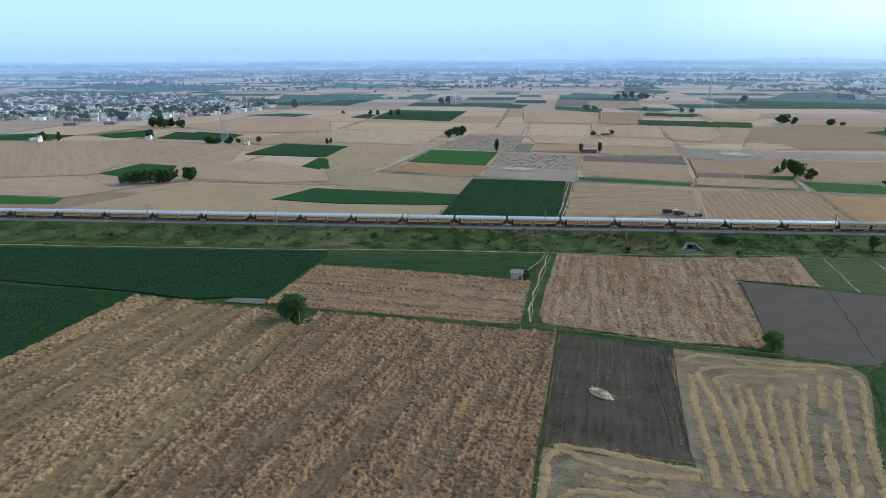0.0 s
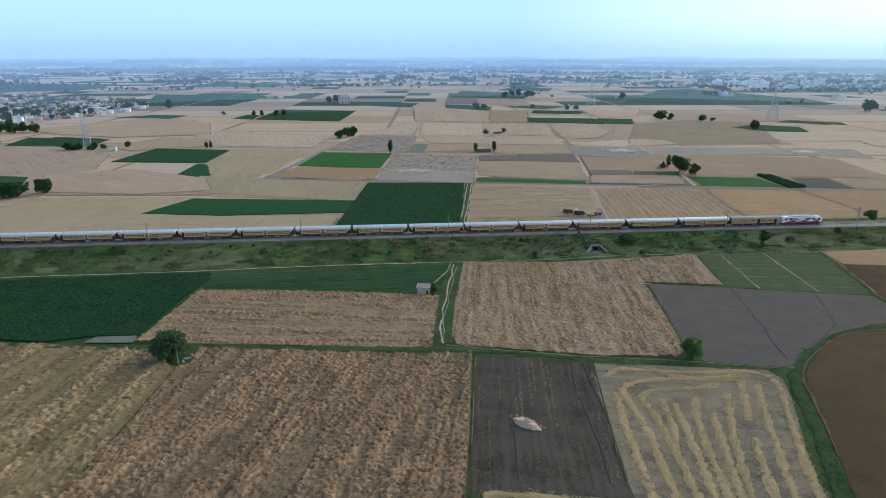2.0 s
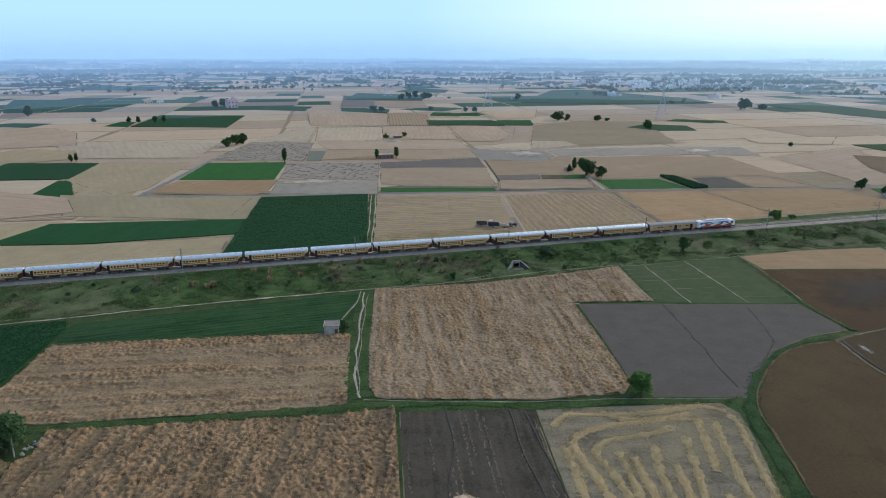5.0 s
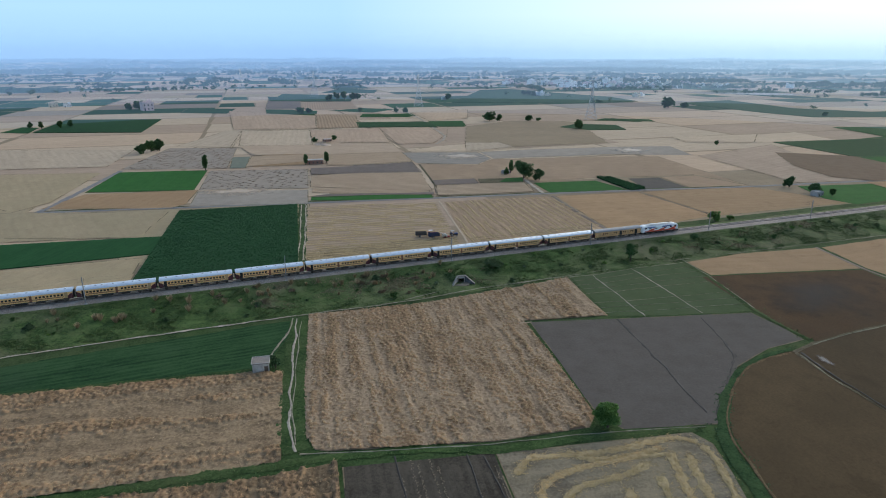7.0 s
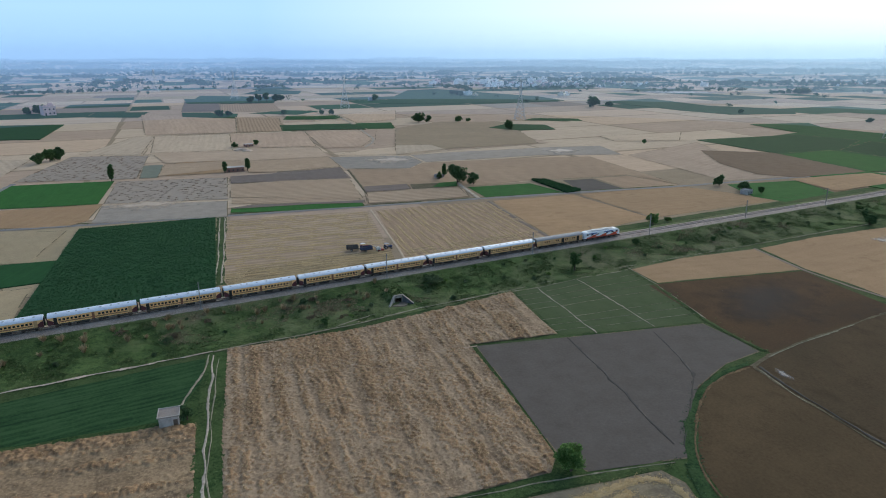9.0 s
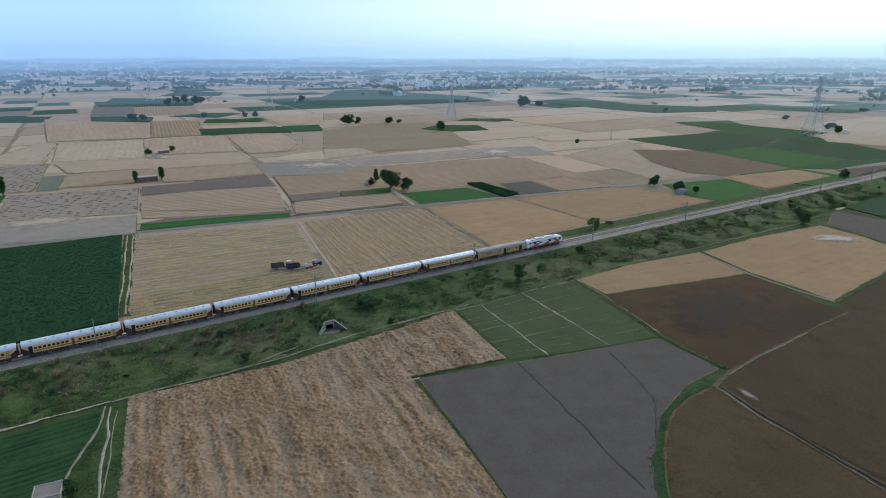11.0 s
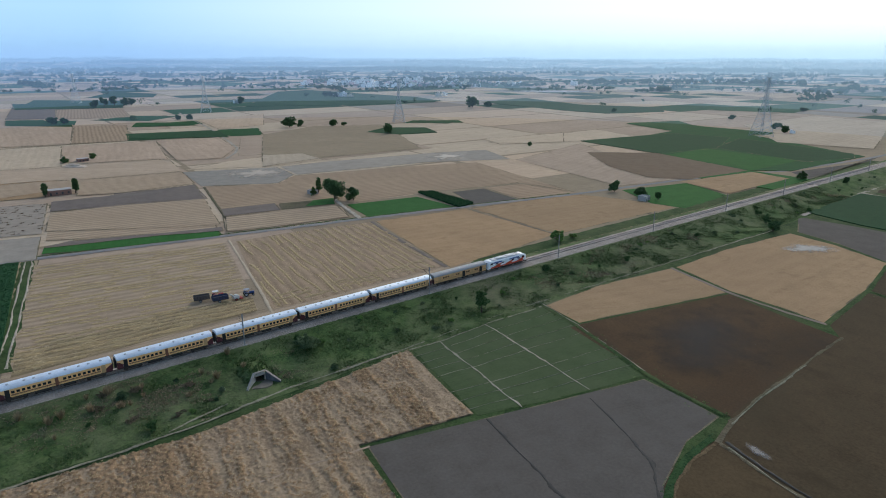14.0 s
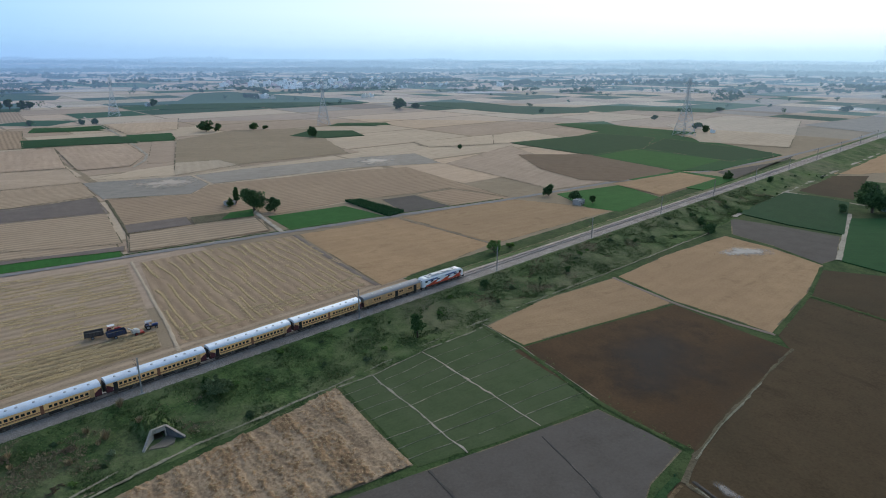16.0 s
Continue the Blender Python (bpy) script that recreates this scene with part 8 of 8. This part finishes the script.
for x, y, tall, seed in ((519, 918, 12, 811), (526, 910, 11, 812), (534, 906, 10, 813), (566, 935, 13, 814)):
    grove = tagged(tree("tree", tall, tall, seed, "deep", clumps=50, per=26, leaf=0.6, low=0.04), "dark green tree beside a white farm", "tree", "trees of the lone farm")
    grove.matrix_basis = pose(x, y, 0, 0, 0, seed % 360)
settle_house(5, -142, 790, 20, 1.6, "pink two-storey farmhouse with a flat roof beside trees", "lone farmhouses")
settle_house(8, -277, 905, 15, 1.2, "low cream farm building far out in the fields", "lone farmhouses")
settle_house(0, -258, 900, 15, 1.1, "low white farm building far out in the fields", "lone farmhouses")
settle_house(7, -1, 246, -3, 0.8, "low brick farm shed between two slim trees", "lone farmhouses")
settle_house(2, 108, 163, 8, 0.55, "small grey pump house at a farmstead", "lone farmhouses")
settle_house(0, -401, 312, 10, 0.6, "tiny white pump house beneath a tree", "lone farmhouses")
settle_house(0, -494, 286, 5, 0.9, "low white farm shed beside a green plot", "lone farmhouses")
settle_house(2, 237, 42, 8, 0.62, "small grey pump house beside a green plot", "lone farmhouses")
settle_house(0, -292, 277, 3, 0.5, "small white hut below a lattice mast", "lone farmhouses")
settle_house(0, 607, 130, 20, 0.6, "small white hut below a steel pylon", "lone farmhouses")
settle_house(6, 336, -72, 10, 0.7, "pale blue sheeted shed at a farm", "lone farmhouses")
settle_house(3, 330, 860, 10, 0.6, "white hut far out in the fields", "lone farmhouses")
settle_house(8, 700, 810, 30, 1.3, "cream farm building far out in the fields", "lone farmhouses")
settle_house(0, 720, 820, 30, 1.1, "white farm building far out in the fields", "lone farmhouses")
settle_house(7, -560, 432, 12, 1.0, "long low brick shed at the village edge", "lone farmhouses")
settle_house(4, -520, 444, 12, 1.2, "low brick shed at the village edge", "lone farmhouses")


# ---- lattice towers ----
def lattice(name, height, foot, head, arms, mat, levels=9, thick=0.12):
    c = empty(name)

    def half(z):
        waist = 0.62 * height
        return foot + (head - foot) * min(1.0, z / waist) if arms else foot + (head - foot) * z / height
    zs = [height * (1 - (1 - k / levels) ** 1.15) for k in range(levels + 1)]
    for sx, sy in ((1, 1), (-1, 1), (-1, -1), (1, -1)):
        bm = bmesh.new()
        for a, b in zip(zs, zs[1:]):
            rod(bm, (sx * half(a), sy * half(a), a), (sx * half(b), sy * half(b), b), thick, thick, 4)
        part("leg", bm, mat, c)
    for a, b in zip(zs, zs[1:]):
        p, q = half(a), half(b)
        for (ax, ay), (bx, by) in (((1, 1), (-1, 1)), ((-1, 1), (-1, -1)), ((-1, -1), (1, -1)), ((1, -1), (1, 1))):
            for foot_, head_ in (((ax * p, ay * p, a), (bx * q, by * q, b)), ((bx * p, by * p, a), (ax * q, ay * q, b)), ((ax * q, ay * q, b), (bx * q, by * q, b))):
                part("brace", rod(bmesh.new(), foot_, head_, thick * 0.6, sides=3), mat, c)
    for z, reach in arms:
        for s in (-1, 1):
            bm = bmesh.new()
            for y in (-head, head):
                rod(bm, (s * head, y, z), (s * reach, 0, z + 0.4), thick * 0.7, sides=3)
                rod(bm, (s * head, y, z + 2.4), (s * reach, 0, z + 0.4), thick * 0.7, sides=3)
            rod(bm, (s * reach, 0, z + 0.3), (s * reach, 0, z - 2.2), thick * 0.8, sides=4)
            part("cross_arm", bm, mat, c)
    return c


STEEL = plain("pylon_steel", (0.5, 0.52, 0.54), 0.6, 0.15, vary=0.1)
pylon = tagged(lattice("pylon", 54, 7.6, 1.3, ((34, 9), (41, 8), (48, 7)), STEEL, 11, 0.2), "tall grey steel lattice power pylon in the fields", "pylon", "power pylons")
pylon.matrix_basis = pose(560, 138, 0, 0, 0, 65)
for x, y, s in ((365, 455, 0.86), (237, 722, 0.86), (130, 1010, 0.86), (20, 1320, 0.86)):
    copy_thing(pylon, pose(x, y, 0, 0, 0, 65) @ Matrix.Scale(s, 4)).scale = (s, s, s)
tower = lattice("telecom_mast", 24, 2.8, 2.0, (), STEEL, 9, 0.17)
part("platform", boxes((-1.8, -1.8, 14.5, 1.8, 1.8, 14.8)), STEEL, tower)
part("platform", boxes((-1.8, -1.8, 20, 1.8, 1.8, 20.3)), STEEL, tower)
for az in range(0, 360, 60):
    bm = box(bmesh.new(), -0.18, -0.1, 20.6, 0.18, 0.1, 23.2)
    bmesh.ops.transform(bm, matrix=pose(0, 0, 0, 0, 0, az) @ Matrix.Translation((0, 1.7, 0)), verts=bm.verts)
    part("antenna", bm, PAINT["white"], tower)
tower.matrix_basis = pose(-316, 288, 0, 0, 0, 20)
tagged(tower, "grey lattice telecom mast with antenna panels", "telecom mast")


# farmstead with a heap of chaff
straw_heap(21.5, 340.0, 7.5, "large pale heap of chaff beside a farm shed")
settle_house(4, 30, 363, 6, 0.7, "low brick farm shed behind a heap of chaff", "farm sheds")
planted(19, 364, 5.5, 7.0, 421, "dark", "bushy tree beside a farm shed", clumps=35, per=30, leaf=0.3)
planted(38, 370, 5.0, 6.0, 422, "mid", "small tree beside a farm shed", clumps=35, per=30, leaf=0.3)


# ---- farm machines ----
def wheel_part(parent, x, y, r, w, tyre_mat, rim_mat):
    bm = bmesh.new()
    rod(bm, (x, y - w / 2, r), (x, y + w / 2, r), r, sides=18)
    es = [e for e in bm.edges if len(e.link_faces) == 2]
    t = part("wheel", bm, tyre_mat, parent)
    bm = bmesh.new()
    rod(bm, (x, y - w / 2 - 0.02, r), (x, y + w / 2 + 0.02, r), r * 0.55, sides=12)
    part("rim", bm, rim_mat, t)


TYRE = plain("tyre_rubber", (0.02, 0.02, 0.02), 0.85)


def tractor(paint, canopy):
    c = empty("tractor")
    body = plain("tractor_" + paint, {"blue": (0.02, 0.06, 0.22), "red": (0.4, 0.04, 0.03)}[paint], 0.4)
    bm = boxes((0.5, -0.38, 0.85, 2.3, 0.38, 1.5), bevel=0.08)
    part("bonnet", bm, body, c)
    part("chassis", boxes((-1.0, -0.3, 0.55, 2.2, 0.3, 0.9)), UNDER, c)
    for s in (-1, 1):
        wheel_part(c, -0.7, s * 0.85, 0.75, 0.4, TYRE, VENT)
        wheel_part(c, 1.7, s * 0.7, 0.42, 0.25, TYRE, VENT)
        part("mudguard", boxes((-1.4, s * 0.85 - 0.25, 1.5, 0.0, s * 0.85 + 0.25, 1.58), bevel=0.02), body, c)
    part("seat", boxes((-0.8, -0.28, 0.9, -0.3, 0.28, 1.15), (-0.85, -0.28, 1.15, -0.72, 0.28, 1.6), bevel=0.03), UNDER, c)
    bm = bmesh.new()
    for x, y in ((-1.1, -0.7), (-1.1, 0.7), (0.4, -0.7), (0.4, 0.7)):
        rod(bm, (x, y, 1.4), (x, y, 2.45), 0.03, sides=5)
    part("canopy_post", bm, UNDER, c)
    part("canopy", boxes((-1.35, -0.85, 2.45, 0.65, 0.85, 2.55), bevel=0.03), plain("canopy_" + canopy, {"white": (0.75, 0.75, 0.75), "grey": (0.36, 0.38, 0.42)}[canopy], 0.6), c)
    bm = bmesh.new()
    part("exhaust", rod(bm, (1.6, 0.2, 1.45), (1.6, 0.2, 2.3), 0.05, sides=6), UNDER, c)
    bm = bmesh.new()
    part("steering_wheel", rod(bm, (0.15, 0, 1.6), (0.1, 0, 1.65), 0.2, sides=12), UNDER, c)
    return c


def trailer(colour, name):
    c = empty("farm_trailer")
    side = plain(name, colour, 0.6, vary=0.2, dirty=0.4)
    part("bed", boxes((-2.6, -1.2, 0.9, 2.6, 1.2, 1.05)), UNDER, c)
    for box_ in ((-2.6, -1.2, 1.05, 2.6, -1.14, 2.3), (-2.6, 1.14, 1.05, 2.6, 1.2, 2.3), (-2.6, -1.14, 1.05, -2.54, 1.14, 2.3), (2.54, -1.14, 1.05, 2.6, 1.14, 2.3)):
        part("side_board", boxes(box_), side, c)
    for x in np.linspace(-2.3, 2.3, 6):
        part("stake", boxes((x - 0.04, -1.27, 0.95, x + 0.04, -1.2, 2.4)), UNDER, c)
    part("load", boxes((-2.5, -1.1, 1.05, 2.5, 1.1, 1.75), bevel=0.2), plain("dark_chaff", (0.09, 0.08, 0.07), 0.95, vary=0.3), c)
    for s in (-1, 1):
        wheel_part(c, -0.5, s * 1.05, 0.5, 0.3, TYRE, VENT)
    bm = bmesh.new()
    part("drawbar", rod(bm, (2.6, 0, 0.8), (4.0, 0, 0.6), 0.08, sides=6), UNDER, c)
    return c


def baler():
    c = empty("straw_reaper")
    red = plain("machine_red", (0.45, 0.06, 0.04), 0.5)
    pale = plain("machine_white", (0.66, 0.64, 0.6), 0.6)
    part("body", boxes((-1.1, -0.9, 0.6, 0.9, 0.9, 1.7), bevel=0.12), pale, c)
    part("hood", boxes((-0.6, -0.7, 1.7, 0.5, 0.7, 2.0), bevel=0.1), pale, c)
    part("intake", boxes((0.9, -1.1, 0.35, 1.9, 1.1, 0.9), bevel=0.06), red, c)
    part("drum", rod(bmesh.new(), (1.9, -1.05, 0.5), (1.9, 1.05, 0.5), 0.3, sides=12), red, c)
    part("spout", rod(bmesh.new(), (-0.9, 0, 1.7), (-2.2, 0, 2.6), 0.28, 0.2, sides=10), pale, c)
    for s in (-1, 1):
        wheel_part(c, -0.3, s * 1.05, 0.5, 0.25, TYRE, red)
    return c


for ob, x, y, turn, label, cat in (
        (trailer((0.09, 0.08, 0.08), "trailer_brown"), 7.2, 42.3, -12, "dark brown box trailer standing in a stubble field", "trailer"),
        (trailer((0.03, 0.05, 0.12), "trailer_blue"), 11.6, 38.6, -4, "dark blue box trailer standing in a stubble field", "trailer"),
        (tractor("red", "white"), 11.9, 42.6, -5, "red tractor with a white canopy behind a trailer", "tractor"),
        (baler(), 16.0, 37.0, 0, "red and white straw reaper coupled behind a tractor", "farm machine"),
        (tractor("blue", "grey"), 20.2, 38.4, -8, "blue tractor with a grey canopy in a stubble field", "tractor")):
    ob.matrix_basis = pose(x + 0.9, y - 1.6, 0.12, 0, 0, turn) @ Matrix.Scale(0.88, 4)
    tagged(ob, label, cat)

# concrete post and rubble by the tree
post = part("concrete_post", boxes((-0.1, -0.1, 0, 0.1, 0.1, 4.2), bevel=0.02), CONCRETE)
post.matrix_basis = pose(-128.9, -99.0, 0, 0, 2, 0)
tagged(post, "slim concrete post beside a round tree", "post")
gen_r = np.random.default_rng(9)
for k in range(34):
    bm = bmesh.new()
    bmesh.ops.create_icosphere(bm, subdivisions=1, radius=gen_r.uniform(0.15, 0.42))
    for v in bm.verts:
        v.co = v.co * (1 + 0.3 * noise.noise(v.co * 3 + Vector((k, 0, 0))))
        v.co.z *= 0.6
    stone = part("stone", bm, plain("pale_rubble", (0.36, 0.33, 0.3), 0.9, vary=0.2))
    s = gen_r.uniform(0, 1)
    stone.matrix_basis = pose(-128.2 + 3.6 * s + gen_r.normal() * 0.5, -98.4 + 4.6 * s + gen_r.normal() * 0.6, 0.1)
    tagged(stone, "pale lump of rubble beside a tree", "stone", "rubble by the tree")


# ---- far woods ----
def far_woods():
    gen = np.random.default_rng(55)
    pts = []
    for _ in range(430):
        r, a = gen.uniform(1300, 4300), gen.uniform(radians(-5), radians(150))
        n = int(gen.integers(5, 34))
        run = gen.uniform(20, 11 * n)
        th = radians(gen.choice([5, 95, 20, 170]) + gen.normal() * 8)
        s = gen.uniform(-run, run, n)
        pts.append(np.c_[r * math.cos(a) + s * math.cos(th) + gen.normal(size=n) * 7, r * math.sin(a) + s * math.sin(th) + gen.normal(size=n) * 7])
    r, a = np.sqrt(gen.uniform(800 ** 2, 4300 ** 2, 900)), gen.uniform(radians(-8), radians(155), 900)
    pts.append(np.c_[r * np.cos(a), r * np.sin(a)])
    for _ in range(190):
        r, a = gen.uniform(3000, 4580), gen.uniform(radians(-5), radians(150))
        s = gen.uniform(-220, 220, 60)
        pts.append(np.c_[r * math.cos(a) - s * math.sin(a), r * math.sin(a) + s * math.cos(a)] + gen.normal(size=(60, 2)) * 14)
    for outline, dense in (([(702, 1307), (853, 1120), (1073, 1000), (1250, 1090), (1150, 1330), (900, 1560), (780, 1500)], 0.0006), ([(1250, 960), (1750, 640), (1900, 780), (1400, 1150)], 0.0012), ([(1000, 1420), (1180, 1260), (1420, 1230), (1480, 1330), (1150, 1560)], 0.0026)):
        pts.append(scattered(outline, dense, gen))
    p = np.concatenate(pts)
    p = p[np.hypot(p[:, 0] + 60, p[:, 1] + 200) > 950]
    p = p[(np.abs(p[:, 1]) > 40)]
    rr = np.hypot(p[:, 0], p[:, 1])
    rise = 55 * np.clip((rr - 3600) / 1000, 0, None) ** 1.2
    h = gen.uniform(6, 14, len(p)) * np.clip(rr / 2400, 1, 1.6)
    centres = np.repeat(np.c_[p, rise], 5, 0)
    hh = np.repeat(h, 5)
    centres = centres + gen.normal(size=centres.shape) * np.c_[hh * 0.2, hh * 0.2, hh * 0.1] + np.c_[0 * hh, 0 * hh, hh * 0.5]
    near_far = np.repeat(np.repeat(np.clip(rr / 850, 1.1, 2.5), 5), 9)[:, None]
    v, f = leaf_cloud(centres, hh * 0.28, 9, near_far, gen)
    tagged(part("far_woods", mesh_of("far_woods", v, f, LEAVES["deep"]), None), "scattered dark trees and groves on the distant plain", "woods", kind="stuff")


def far_fields():
    """Patchwork of fields too far off to tell apart one by one."""
    gen = np.random.default_rng(66)
    turn = radians(4)
    kinds = ["pale", "stub_b", "grey_l", "peach", "crop_d", "crop_m", "olive", "fallow", "stub"]
    sheets = {k: ([], []) for k in kinds}
    for gx in np.arange(-3900, 4600, 165):
        for gy in np.arange(-200, 4600, 84):
            strips = int(gen.choice([1, 2, 3], p=[0.5, 0.35, 0.15])) if math.hypot(gx + 60, gy + 190) > 750 else 1
            cuts = np.linspace(0, 1, strips + 1) + np.r_[0, gen.uniform(-0.08, 0.08, strips - 1), 0]
            for n in range(strips):
                x0, x1 = gx + 163 * cuts[n] + gen.uniform(1, 2), gx + 164 * cuts[n + 1] - gen.uniform(0, 1)
                y0, y1 = gy + gen.uniform(0.5, 1.5), gy + gen.uniform(81.5, 83.5)
                q = np.array([(x0, y0), (x1, y0 + gen.uniform(0, 2)), (x1 + gen.uniform(-3, 1), y1), (x0 + gen.uniform(-1, 3), y1 - gen.uniform(0, 2))])
                q = np.c_[q[:, 0] * math.cos(turn) + q[:, 1] * math.sin(turn), -q[:, 0] * math.sin(turn) + q[:, 1] * math.cos(turn)]
                r = np.hypot(q[:, 0], q[:, 1])
                if r.max() > 4580 or q[:, 1].min() < 40:
                    continue
                away = np.hypot(q[:, 0] + 60, q[:, 1] + 190).min()
                odds = [0.34, 0.36, 0, 0.3, 0, 0, 0, 0, 0]
                if away > 900:
                    odds = [0.15, 0.17, 0.05, 0.17, 0.22, 0.1, 0.04, 0.04, 0.06]
                k = str(gen.choice(kinds, p=odds))
                v, f = sheets[k]
                s = len(v)
                v += [(x, y, 0.01 + 55 * max(0.0, (math.hypot(x, y) - 3600) / 1000) ** 1.2 + (2.0 if math.hypot(x, y) > 3550 else 0.0)) for x, y in q]
                f.append((s, s + 1, s + 2, s + 3))
    for k, (v, f) in sheets.items():
        tagged(part("far_fields", mesh_of("far_fields", v, f, soil(k, 6)), None), "distant patchwork of harvested and green fields", "fields", kind="stuff")


far_woods()
far_fields()
